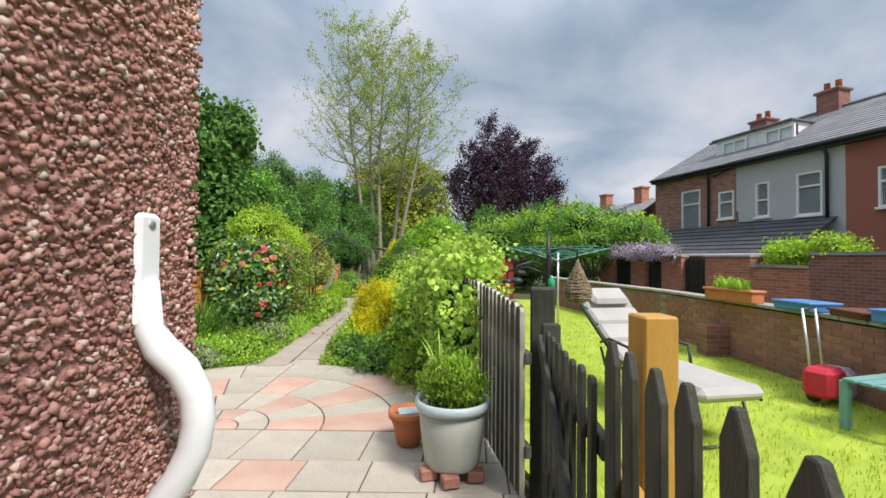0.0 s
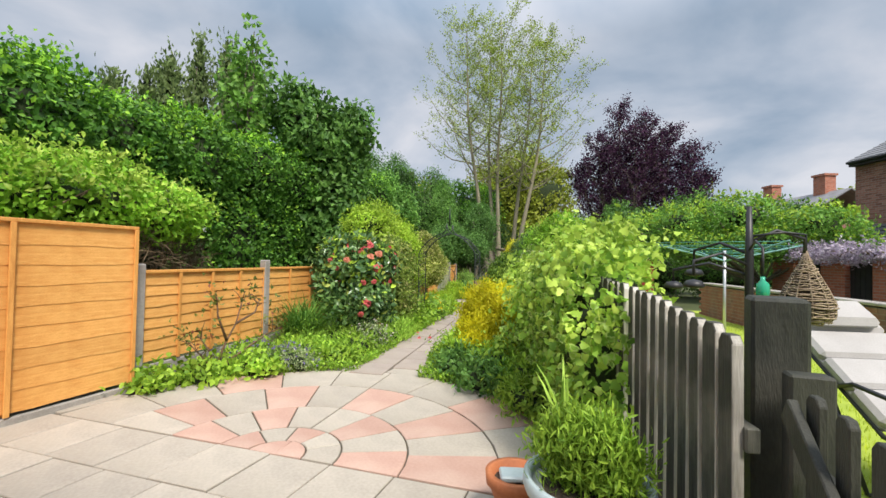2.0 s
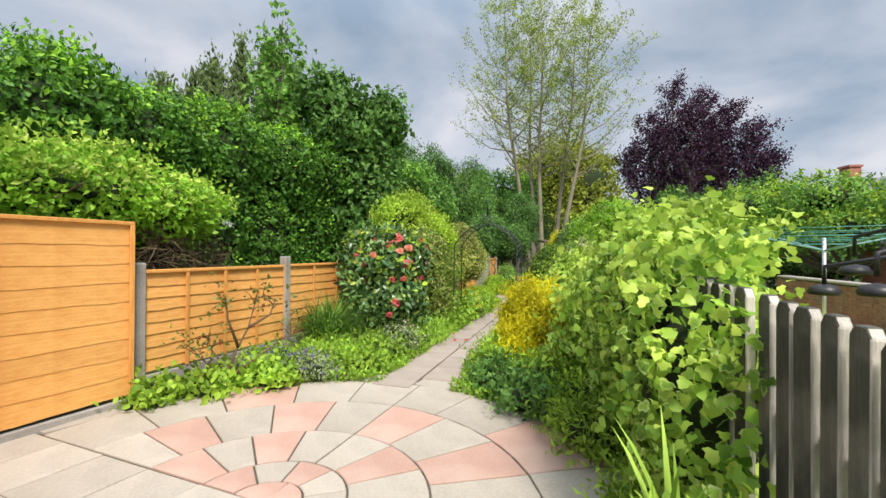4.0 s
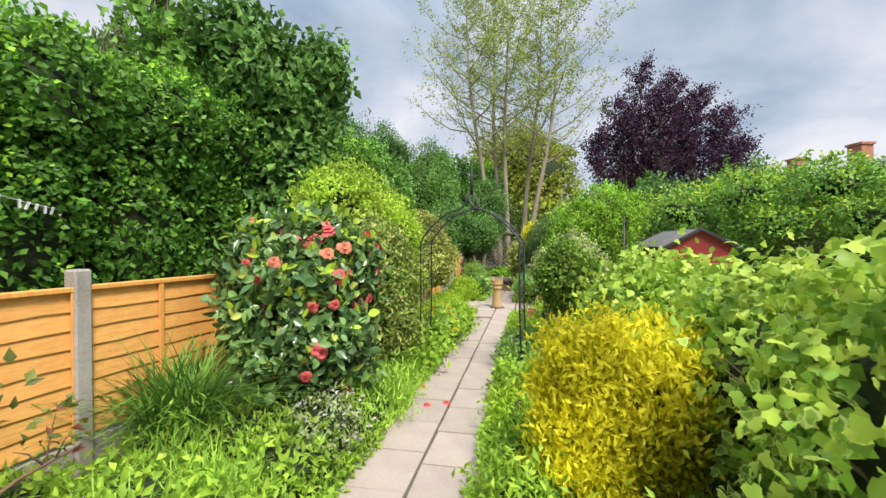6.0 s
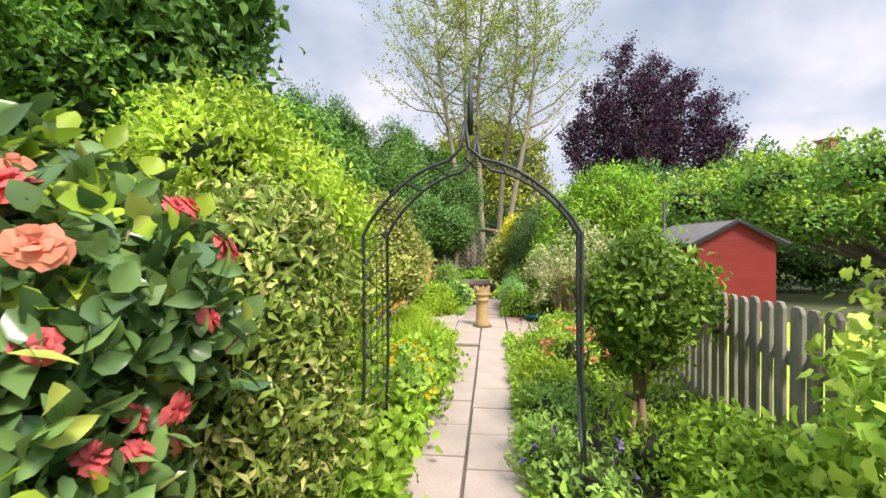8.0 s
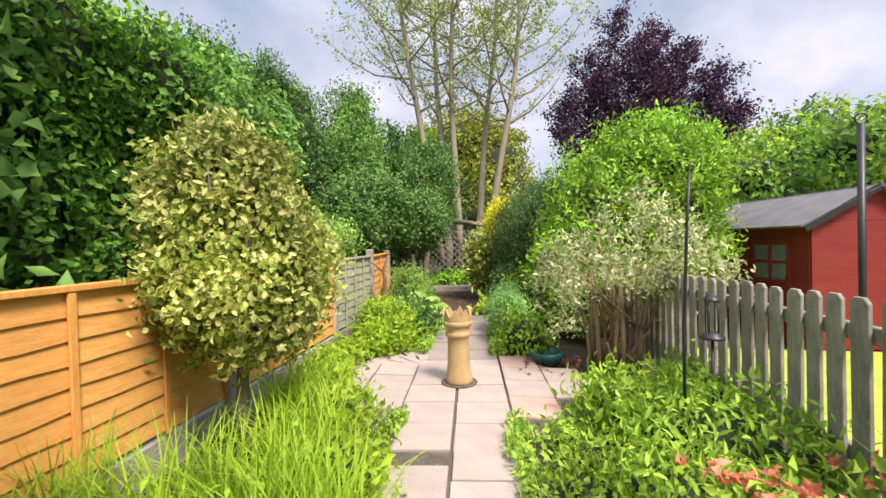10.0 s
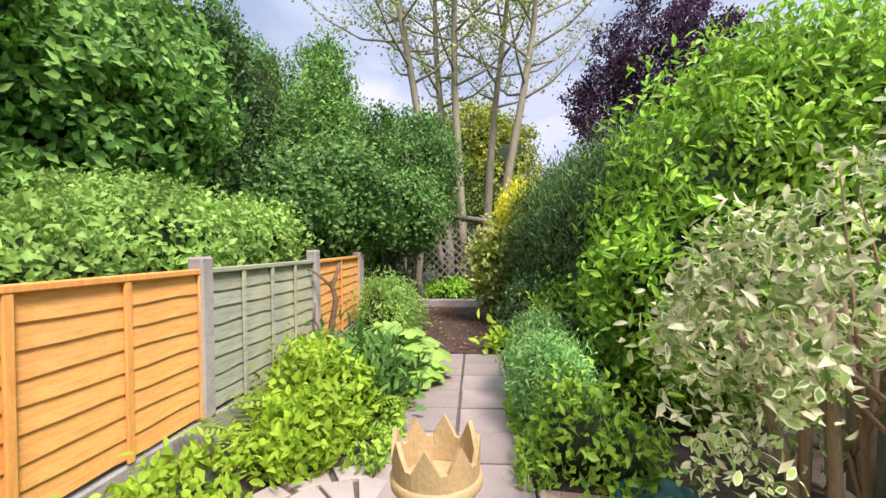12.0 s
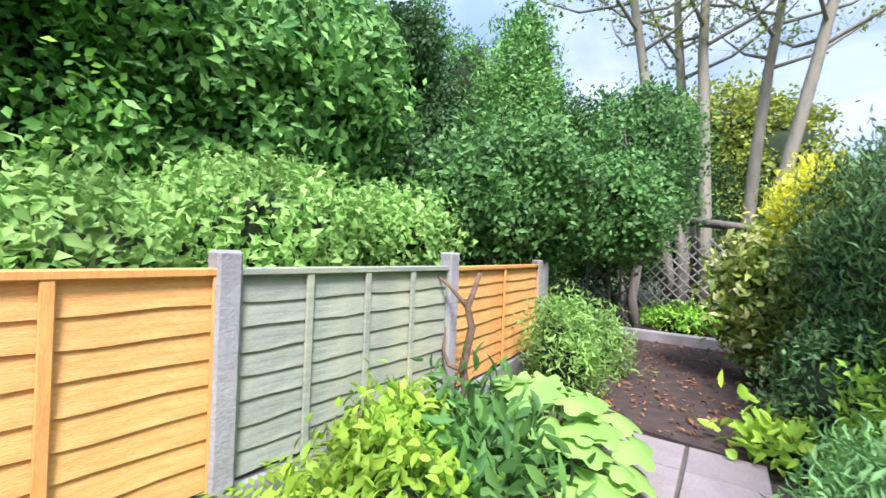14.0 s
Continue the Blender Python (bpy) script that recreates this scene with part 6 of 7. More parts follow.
lob = [lobed_leaf(0.15, L_BIG), lobed_leaf(0.125, L_BIG), lobed_leaf(0.10, L_BIG)]
bigp = tagged(thing("large_leaved_plant", (-3.98, 17.4, 0)), "plant with large pale lobed leaves beside the path", "plant")
bm = bmesh.new()
for k in range(46):
    a, q = random.uniform(0, 2 * math.pi), random.uniform(0.05, 1.0) ** 0.6
    h = 0.50 - 0.36 * q * q + random.uniform(-0.06, 0.05)
    tip = Vector((0.46 * q * math.cos(a), 0.44 * q * math.sin(a), h))
    tube(bm, [(tip.x * 0.15, tip.y * 0.15, 0), (tip.x * 0.5, tip.y * 0.5, h * 0.6), tip], [0.006, 0.005, 0.003], 4, False)
    lf = new("leaf", lob[k % 3])
    lf.parent = bigp
    lf.location = tip
    lf.rotation_euler = (random.uniform(-0.2, 0.2), random.uniform(0.1, 0.55), a + random.uniform(-0.5, 0.5))
part("stalks", bm, L_BIG, bigp)
plant("rounded soft green spurge beside the fence's end", -4.55, 18.75, 0.34, 0.34, 0.85, 4200, 0.07, 0.016, L_SPURGE, "spurge", up=0.4, core=0.7)
plant("rounded soft green spurge beside the fence's end", -4.65, 19.5, 0.4, 0.4, 0.7, 3000, 0.07, 0.016, L_SPURGE, "spurge", up=0.4, core=0.7)

dead = tagged(thing("dead_branch", (-4.52, 17.34, 0)), "bare forked brown branch standing in the border", "branch")
bm = bmesh.new()
tube(bm, [(0, 0, -0.03), (0.01, 0, 0.28), (-0.02, 0, 0.42), (0.03, 0.01, 0.68), (0.0, 0, 0.8), (0.07, 0.02, 1.02)], [0.034, 0.031, 0.028, 0.026, 0.022, 0.015], 8)
part("main_stem", bm, M_ROSE, dead)
bm = bmesh.new()
tube(bm, [(0.0, 0, 0.80), (-0.12, -0.03, 0.92), (-0.25, -0.05, 1.0)], [0.015, 0.012, 0.007], 7)
part("limb", bm, M_ROSE, dead)
bm = bmesh.new()
tube(bm, [(-0.01, 0, 0.40), (-0.12, -0.02, 0.42), (-0.17, -0.02, 0.5), (-0.16, -0.02, 0.66)], [0.016, 0.014, 0.011, 0.006], 7)
part("limb", bm, M_ROSE, dead)

# small leaves and grass that fringe the paving
E_ = []
for sd in (-1, 1):
    t = RNG.uniform(0, 1, 5200)
    y = 7.5 + 9.6 * t
    E_.append(np.stack([PX(y) + sd * (0.34 + np.abs(RNG.normal(size=5200)) * 0.09) + 0.02 * np.sin(y * 9), y, np.full(5200, 0.0)], 1))
a = RNG.uniform(radians(20), radians(160), 3000)
r = 1.98 + np.abs(RNG.normal(size=3000)) * 0.1
E_.append(np.stack([CX + r * np.cos(a), CY + r * np.sin(a), np.full(3000, 0.0)], 1))
E_ = np.concatenate(E_)
E_ = E_[(np.abs(E_[:, 1] - 15.0) > 0.8) & ~((np.abs(E_[:, 0] + 1.95) < 0.36) & (E_[:, 1] < 7.8))]
lf_ = E_[RNG.uniform(0, 1, len(E_)) < 0.7]
lf_[:, 2] = RNG.uniform(0.0, 0.09, len(lf_))
bd_ = E_[RNG.uniform(0, 1, len(E_)) < 0.25]
tagged(np_mesh("edge_greenery", [(*leaf_arrays(lf_, np.tile([0.0, 0, 1], (len(lf_), 1)), 0.045, 0.028, 0.2, 0.9), L_HERB), (*blade_arrays(bd_, 0.14, 0.007, 0.6, 3), L_GRASS)]), "small weeds and grass fringing the paving", "weeds", kind="stuff")

# litter on paving and mulch
n = 1500
p = np.stack([RNG.uniform(-5.2, -2.4, n), RNG.uniform(18.3, 22.5, n), np.full(n, 0.008)], 1)
q = np.stack([RNG.uniform(-2.5, -1.9, 120), RNG.uniform(15.2, 15.9, 120), np.full(120, 0.01)], 1)
v, f = leaf_arrays(np.concatenate([p, q]), np.tile([0.0, 0, 1], (n + 120, 1)), 0.06, 0.03, -0.5, 0.9)
v[:, 2] = np.clip(v[:, 2], 0.004, 0.03)
tagged(np_mesh("leaf_litter", [(v, f, L_DRY)]), "brown fallen leaves and twigs", "leaf litter", kind="stuff")
for x, y in ((-2.42, 9.35), (-2.28, 9.45), (-2.62, 9.75)):
    o = tagged(new("fallen_bloom", bl[0]), "red camellia bloom fallen on the path", "flower", "fallen blooms")
    o.location, o.scale = (x, y, 0.02), (0.6, 0.6, 0.5)

# ---- chimney pot ----
pot = tagged(thing("chimney_pot", (-3.0, 14.95, 0.014)), "buff terracotta chimney pot with a crown rim, standing on the paving", "chimney pot")
bm = bmesh.new()
lathe(bm, [(0.0, 0.0), (0.135, 0.0), (0.138, 0.025), (0.132, 0.06), (0.122, 0.11), (0.113, 0.2), (0.108, 0.36), (0.110, 0.43), (0.13, 0.445), (0.133, 0.465), (0.122, 0.475), (0.125, 0.52), (0.138, 0.53), (0.15, 0.545), (0.152, 0.57), (0.14, 0.58), (0.128, 0.575), (0.12, 0.5), (0.0, 0.48)], 40)
part("body", bm, M_BUFF, pot)
bm = bmesh.new()
N = 40
ring = []
for k in range(N):
    a = 2 * math.pi * k / N
    ph = (k % 5) / 5
    h = 0.575 + 0.035 + 0.085 * abs(2 * ph - 1)
    c_, s_ = math.cos(a), math.sin(a)
    ring.append([bm.verts.new((0.142 * c_, 0.142 * s_, 0.56)), bm.verts.new((0.146 * c_, 0.146 * s_, h)), bm.verts.new((0.130 * c_, 0.130 * s_, h)), bm.verts.new((0.124 * c_, 0.124 * s_, 0.55))])
for a, b in zip(ring, ring[1:] + ring[:1]):
    for j in range(4):
        bm.faces.new((a[j], b[j], b[(j + 1) % 4], a[(j + 1) % 4]))
bmesh.ops.recalc_face_normals(bm, faces=bm.faces)
part("crown_rim", bm, M_BUFF, pot)
pot.scale = (0.84, 0.84, 0.92)
bm = bmesh.new()
lathe(bm, [(0.12, 0.0), (0.175, 0.0), (0.178, 0.006), (0.16, 0.012), (0.13, 0.008)], 28)
ob = tagged(part("pot_footing", bm, M_JOINT), "low dark ring round the pot's foot", "mortar")
ob.location, ob.scale = (-3.0, 14.95, 0.012), (0.88, 0.88, 1)

# ---- garden arch ----
arch = tagged(thing("garden_arch", (0, 0, 0)), "dark green steel garden arch with a pointed top over the path", "arch")


def arch_frame(y, parent):
    xl, xr, xm = -2.88, -1.80, -2.34
    pts = [(xl - 0.03, y, -0.05), (xl, y, 0.7), (xl, y, 1.38)]
    for k in range(1, 8):
        t = k / 8
        pts.append((xl + (xm - xl) * (t ** 1.25), y, 1.38 + 0.37 * math.sin(t * math.pi / 2)))
    pts.append((xm - 0.02, y, 1.80))
    pts.append((xm, y, 1.93))
    bm = bmesh.new()
    tube(bm, pts, 0.009, 8)
    part("hoop", bm, M_IRON, parent)
    bm = bmesh.new()
    tube(bm, [(2 * xm - a, b, c) for a, b, c in pts], 0.009, 8)
    part("hoop", bm, M_IRON, parent)


for y in (10.35, 10.68):
    arch_frame(y, arch)
for xl, side in ((-2.88, -1), (-1.80, 1)):
    for k in range(7):
        bm = bmesh.new()
        z = 0.15 + k * 0.2
        tube(bm, [(xl, 10.35, z), (xl, 10.68, z + 0.06)], 0.005, 6)
        part("rung", bm, M_IRON, arch)
    bm = bmesh.new()
    tube(bm, [(xl + 0.001, 10.35 + 0.165 * (1 + math.sin(k * 0.9)), 0.05 + k * 0.06) for k in range(24)], 0.004, 5)
    part("scroll", bm, M_IRON, arch)
for t in (0.25, 0.5, 0.75, 1.0):
    for sg in (-1, 1):
        x = -2.34 + sg * 0.54 * (1 - t ** 1.25)
        bm = bmesh.new()
        tube(bm, [(x, 10.35, 1.38 + 0.37 * math.sin(t * math.pi / 2)), (x, 10.68, 1.38 + 0.37 * math.sin(t * math.pi / 2))], 0.005, 6)
        part("rung", bm, M_IRON, arch)
for y in (10.432, 10.515, 10.598):
    for sg in (-1, 1):
        bm = bmesh.new()
        tube(bm, [(-2.34 + sg * 0.54, y, 0.55), (-2.34 + sg * 0.54, y, 1.38)] + [(-2.34 + sg * 0.54 * (1 - (k / 8) ** 1.25), y, 1.38 + 0.37 * math.sin(k * math.pi / 16)) for k in range(1, 9)], 0.0022, 5)
        part("net_wire", bm, M_IRON, arch)
for k in range(13):
    for sg in (-1, 1):
        bm = bmesh.new()
        z = 0.62 + k * 0.062
        tube(bm, [(-2.34 + sg * 0.541, 10.35, z), (-2.34 + sg * 0.541, 10.68, z)], 0.0022, 5)
        part("net_wire", bm, M_IRON, arch)
bm = bmesh.new()
tube(bm, [(-2.34, 10.5, 1.9), (-2.34, 10.5, 2.05), (-2.34, 10.5, 2.26)], [0.014, 0.016, 0.003], 8)
part("finial", bm, M_IRON, arch)

# ---- potted plants beside the fence ----
def pot_body(r0, r1, h, rim, t=0.015):
    return [(0.0, 0.0), (r0, 0.0), (r0 + (r1 - r0) * 0.5, h * 0.5), (r1, h - rim), (r1 + 0.012, h - rim), (r1 + 0.016, h), (r1 - t, h), (r1 - t - 0.005, h - 0.06), (0.0, h - 0.06)]


bigpot = tagged(thing("plant_pot", (0.205, 4.83, 0.07)), "large pale green-grey pot on bricks, planted with a bushy green herb", "plant pot")
bm = bmesh.new()
lathe(bm, [(0.0, 0.0), (0.165, 0.0), (0.175, 0.02), (0.2, 0.2), (0.215, 0.36), (0.2, 0.37), (0.0, 0.35)], 40)
part("body", bm, M_POT, bigpot)
bm = bmesh.new()
lathe(bm, [(0.213, 0.345), (0.232, 0.35), (0.240, 0.375), (0.236, 0.405), (0.222, 0.41), (0.208, 0.395), (0.205, 0.355), (0.213, 0.345)], 40)
part("rim", bm, M_POTRIM, bigpot)
bm = bmesh.new()
lathe(bm, [(0.0, 0.372), (0.206, 0.366)], 24)
part("compost", bm, M_SOIL, bigpot)
herb = [(0.21, 4.83, 0.56, 0.16, 0.16, 0.14), (0.16, 4.86, 0.57, 0.12, 0.12, 0.16), (0.28, 4.8, 0.55, 0.1, 0.1, 0.12)]
ob = tagged(thing("potted_herb"), "bushy bright green herb growing in the pale pot", "plant")
crown("leaves", herb, 7000, 0.036, 0.008, L_HERB, ob, lump=0.25, depth=0.3, core=0.5, up=0.9, spread=0.6, fine=2)
bm = bmesh.new()
for k in range(26):
    a, q = random.uniform(0, 6.28), random.uniform(0, 0.13)
    tube(bm, [(0.205 + q * math.cos(a), 4.83 + q * math.sin(a), 0.43), (0.205 + 1.3 * q * math.cos(a), 4.83 + 1.3 * q * math.sin(a), 0.72 + random.uniform(-0.05, 0.06))], [0.003, 0.002], 4, False)
part("stems", bm, L_HERB, ob)["kind"] = "stuff"
p = np.stack([np.full(9, 0.12) + RNG.normal(size=9) * 0.02, np.full(9, 4.98) + RNG.normal(size=9) * 0.02, np.full(9, 0.43)], 1)
ob = tagged(np_mesh("bulb_leaves", [(*blade_arrays(p, 0.5, 0.022, 0.5, 5), L_GRASS)]), "long strappy bulb leaves in the pale pot", "plant")
for k, (x, y) in enumerate(((0.06, 4.74), (0.20, 4.66), (0.35, 4.74), (0.3, 4.98), (0.08, 4.95))):
    bm = bmesh.new()
    box(bm, -0.05, 0.05, -0.04, 0.04, 0.0, 0.065, 0.006)
    ob = tagged(part("brick", bm, M_DKBRICK), "worn dark red brick propping the pot", "brick", "bricks under the pot")
    ob.location, ob.rotation_euler = (x, y, 0.008), (0, 0, random.uniform(-0.4, 0.4))
tp = tagged(thing("terracotta_pot", (-0.13, 5.22, 0.012)), "small orange terracotta pot beside the pale pot", "plant pot")
bm = bmesh.new()
lathe(bm, pot_body(0.085, 0.135, 0.24, 0.05), 32)
part("body", bm, M_TERRA, tp)
bm = bmesh.new()
lathe(bm, [(0, 0.2), (0.11, 0.2)], 20)
part("compost", bm, M_SOIL, tp)
bm = bmesh.new()
box(bm, -0.08, 0.1, -0.05, 0.06, 0.205, 0.235, 0.008, Matrix.Rotation(0.3, 4, "Z"))
ob = tagged(part("plastic_tray", bm, M_POTRIM), "pale blue plastic tray lying in the terracotta pot", "tray")
ob.location = (-0.13, 5.22, 0.012)
bm = bmesh.new()
lathe(bm, [(0.0, 0.0), (0.14, 0.0), (0.17, 0.07), (0.165, 0.1), (0.15, 0.105), (0.14, 0.05), (0.0, 0.04)], 24)
ob = tagged(part("teal_tub", bm, M_TEAL), "low teal plastic tub under the variegated shrub", "tub")
ob.location = (-2.24, 15.72, 0.0)

# ---- next door: lounger, airer, wall, clutter ----
lo = tagged(thing("sun_lounger", (1.97, 6.2, -0.02), 14), "pale grey cushioned sun lounger on the lawn", "sun lounger")
bm = bmesh.new()
box(bm, -0.28, 0.28, -0.95, 0.0, 0.36, 0.47, 0.045)
part("seat_cushion", bm, M_CUSHION, lo)
mt = Matrix.Translation((0, 0, 0.43)) @ Matrix.Rotation(radians(33), 4, "X")
bm = bmesh.new()
box(bm, -0.27, 0.27, 0.0, 1.0, -0.05, 0.0, 0.02, mt)
backrest = part("backrest", bm, M_CUSHION, lo)
for k in range(4):
    bm = bmesh.new()
    box(bm, -0.28, 0.28, 0.25 * k + 0.004, 0.25 * (k + 1), -0.03, 0.045, 0.025, mt)
    part("back_cushion", bm, M_CUSHION, backrest)
bm = bmesh.new()
box(bm, -0.22, 0.22, 0.74, 1.0, 0.04, 0.13, 0.04, mt)
part("head_pillow", bm, M_CUSHION, lo)
for sx in (-0.27, 0.27):
    bm = bmesh.new()
    tube(bm, [(sx, -0.9, 0.36), (sx, 0.0, 0.38), (sx, 0.85, 0.93)], 0.013, 8)
    part("side_rail", bm, M_BLACK, lo)
    bm = bmesh.new()
    tube(bm, [(sx, -0.72, 0.37), (sx, -0.84, 0.012), ], 0.012, 8)
    part("leg", bm, M_BLACK, lo)
    bm = bmesh.new()
    tube(bm, [(sx, 0.35, 0.5), (sx, 0.1, 0.012)], 0.012, 8)
    part("leg", bm, M_BLACK, lo)
    bm = bmesh.new()
    tube(bm, [(sx, 0.35, 0.55), (sx * 1.12, 0.15, 0.62), (sx * 1.12, -0.15, 0.60), (sx, -0.22, 0.42)], 0.014, 8)
    part("armrest", bm, M_BLACK, lo)
for y in (-0.84, 0.1):
    bm = bmesh.new()
    tube(bm, [(-0.27, y, 0.015), (0.27, y, 0.015)], 0.012, 8)
    part("foot_bar", bm, M_BLACK, lo)

air = tagged(thing("rotary_airer", (1.98, 10.3, -0.02)), "rotary washing line with green lines on a metal pole", "washing line")
bm = bmesh.new()
tube(bm, [(0, 0, 0), (0, 0, 1.5)], 0.02, 10)
part("pole", bm, M_ALU, air)
for k in range(4):
    a = radians(20 + 90 * k)
    bm = bmesh.new()
    tube(bm, [(0, 0, 1.35), (1.15 * math.cos(a), 1.15 * math.sin(a), 1.6)], 0.012, 6)
    part("arm", bm, M_TEALW, air)
for r in (0.35, 0.55, 0.75, 0.95, 1.12):
    bm = bmesh.new()
    pts = [(r * math.cos(radians(20 + 90 * k)), r * math.sin(radians(20 + 90 * k)), 1.35 + 0.25 * r / 1.15) for k in range(5)]
    for a, b in zip(pts, pts[1:]):
        tube(bm, [a, b], 0.004, 4)
    part("line", bm, M_LINE, air)

fp = tagged(thing("feeder_pole", (0.95, 5.65, -0.02)), "dark bird-feeder pole with hooked arms behind the fence", "bird feeder")
bm = bmesh.new()
tube(bm, [(0, 0, 0), (0, 0, 1.35), (0, 0, 1.6)], [0.022, 0.02, 0.012], 8)
part("pole", bm, M_BLACK, fp)
for a, l, z in ((0.2, 0.25, 1.42), (2.8, 0.34, 1.25), (3.6, 0.3, 1.3), (2.3, 0.3, 1.36)):
    bm = bmesh.new()
    tube(bm, [(0, 0, z), (l * 0.5 * math.cos(a), l * 0.5 * math.sin(a), z + 0.06), (l * math.cos(a), l * math.sin(a), z + 0.02), (l * math.cos(a), l * math.sin(a), z - 0.05)], 0.008, 6)
    part("hook", bm, M_BLACK, fp)
for a, l, z in ((2.8, 0.34, 1.2), (3.6, 0.3, 1.22), (2.3, 0.3, 1.27)):
    bm = bmesh.new()
    lathe(bm, [(0.0, 0.02), (0.035, 0.012), (0.05, -0.008), (0.045, -0.02), (0.0, -0.025)], 16)
    o = part("dish", bm, M_BLACK, fp)
    o.location = (l * math.cos(a), l * math.sin(a), z - 0.01)
bm = bmesh.new()
tube(bm, [(0, 0, 1.38), (-0.01, -0.13, 1.42), (-0.02, -0.25, 1.38), (-0.02, -0.25, 1.245)], 0.006, 6)
part("hook", bm, M_BLACK, fp)
wk = tagged(thing("wicker_feeder", (1.2, 5.7, 1.0)), "hanging woven wicker teardrop feeder", "bird feeder")
prof = [(0.0, 0.0), (0.08, 0.01), (0.11, 0.05), (0.11, 0.1), (0.085, 0.17), (0.05, 0.24), (0.02, 0.30), (0.0, 0.36)]
# solid dark body behind the open weave
bm = bmesh.new()
lathe(bm, [(r * 0.88, z) for r, z in prof], 18)
part("inner_body", bm, M_WICKDARK, wk)
random.seed(44)
for i in range(30):
    t = i / 29 * 0.325 + 0.008
    r = float(np.interp(t, [z for _, z in prof], [q for q, _ in prof])) * random.uniform(0.93, 1.04)
    if r > 0.01:
        bm = bmesh.new()
        ph = i % 2
        tube(bm, [((r + 0.006 * ((k + ph) % 2)) * math.cos(2 * math.pi * k / 22), (r + 0.006 * ((k + ph) % 2)) * math.sin(2 * math.pi * k / 22), t + random.uniform(-0.005, 0.005)) for k in range(23)], random.uniform(0.003, 0.005), 5)
        part("weave", bm, M_WICKER, wk)
for k in range(11):
    a = 2 * math.pi * k / 11
    bm = bmesh.new()
    tube(bm, [((r + 0.002) * math.cos(a), (r + 0.002) * math.sin(a), z) for r, z in prof[1:]], 0.004, 5)
    part("stake", bm, M_WICKER, wk)
bm = bmesh.new()
tube(bm, [(0, 0, 0.35), (0, 0, 0.44), (-0.1, -0.03, 0.45), (-0.24, -0.05, 0.43)], 0.006, 6)
part("hanger", bm, M_BLACK, wk)
bm = bmesh.new()
lathe(bm, [(0.0, 0.0), (0.03, 0.0), (0.034, 0.05), (0.03, 0.09), (0.012, 0.11), (0.012, 0.13), (0.0, 0.13)], 16)
ob = tagged(part("glass_lantern", bm, M_GREENGLASS), "small green glass lantern hanging from the feeder pole", "lantern")
ob.location, ob.scale = (0.93, 5.40, 1.13), (0.8, 0.8, 0.8)

tr = tagged(thing("planter_trough", (3.98, 8.3, 0.79), 100), "terracotta trough of seedlings standing on the brick wall", "planter")
bm = bmesh.new()
box(bm, -0.42, 0.42, -0.1, 0.1, 0.0, 0.16, 0.015)
part("trough", bm, M_TERRA, tr)
bm = bmesh.new()
box(bm, -0.44, 0.44, -0.12, 0.12, 0.14, 0.175, 0.01)
part("rim", bm, M_TERRA, tr)
p = np.stack([RNG.uniform(3.9, 4.06, 160), RNG.uniform(7.95, 8.65, 160), np.full(160, 0.96)], 1)
tagged(np_mesh("seedlings", [(*blade_arrays(p, 0.2, 0.02, 0.5, 3), L_HERB)]), "green seedlings sprouting from the trough", "plant")
for x, y, w, d, h, m_, lb in ((4.12, 7.2, 0.35, 0.5, 0.1, M_BLUEPL, "folded blue plastic sheet lying on the wall"), (4.2, 6.6, 0.3, 0.45, 0.07, M_RUST, "red-brown plastic tray lying on the wall"), (4.2, 6.1, 0.32, 0.45, 0.12, M_BLUEPL, "blue plastic crate lying on the wall")):
    bm = bmesh.new()
    box(bm, -w / 2, w / 2, -d / 2, d / 2, 0, h, 0.015)
    box(bm, -w / 2 - 0.015, w / 2 + 0.015, -d / 2 - 0.015, d / 2 + 0.015, h - 0.02, h + 0.006, 0.006)
    ob = tagged(part("plastic_tray", bm, m_), lb, "tray")
    ob.location, ob.rotation_euler = (x, y, 0.80), (0.0, 0, random.uniform(-0.2, 0.2))
bg_ = tagged(thing("shopping_trolley", (3.72, 6.45, -0.02), 30), "red and mauve patterned shopping trolley on the lawn", "trolley")
bm = bmesh.new()
box(bm, -0.16, 0.16, -0.12, 0.12, 0.08, 0.36, 0.04)
part("bag", bm, M_REDBAG, bg_)
bm = bmesh.new()
box(bm, 0.10, 0.34, -0.14, 0.12, 0.03, 0.34, 0.05)
part("pocket", bm, M_PATTERN, bg_)
for sx in (0.05, 0.3):
    bm = bmesh.new()
    tube(bm, [(sx, 0.1, 0.05), (sx + 0.02, 0.2, 0.9)], 0.012, 8)
    part("handle_rod", bm, M_ALU, bg_)
bm = bmesh.new()
tube(bm, [(0.07, 0.2, 0.88), (0.32, 0.2, 0.9)], 0.015, 8)
part("handle", bm, M_BLACK, bg_)
for sx in (0.0, 0.34):
    bm = bmesh.new()
    tube(bm, [(sx - 0.015, 0.08, 0.06), (sx + 0.015, 0.08, 0.06)], 0.06, 14)
    part("wheel", bm, M_BLACK, bg_)
bn = tagged(thing("garden_bench", (3.75, 5.75, -0.02), 20), "low pale teal painted wooden bench on the lawn", "bench")
for x, y in ((-0.3, -0.2), (-0.3, 0.2), (0.8, -0.2), (0.8, 0.2)):
    bm = bmesh.new()
    box(bm, x - 0.03, x + 0.03, y - 0.03, y + 0.03, 0, 0.40, 0.005)
    part("leg", bm, M_TEALW, bn)
for k in range(4):
    bm = bmesh.new()
    box(bm, -0.34, 0.84, -0.22 + k * 0.11, -0.13 + k * 0.11, 0.40, 0.425, 0.004)
    part("seat_slat", bm, M_TEALW, bn)

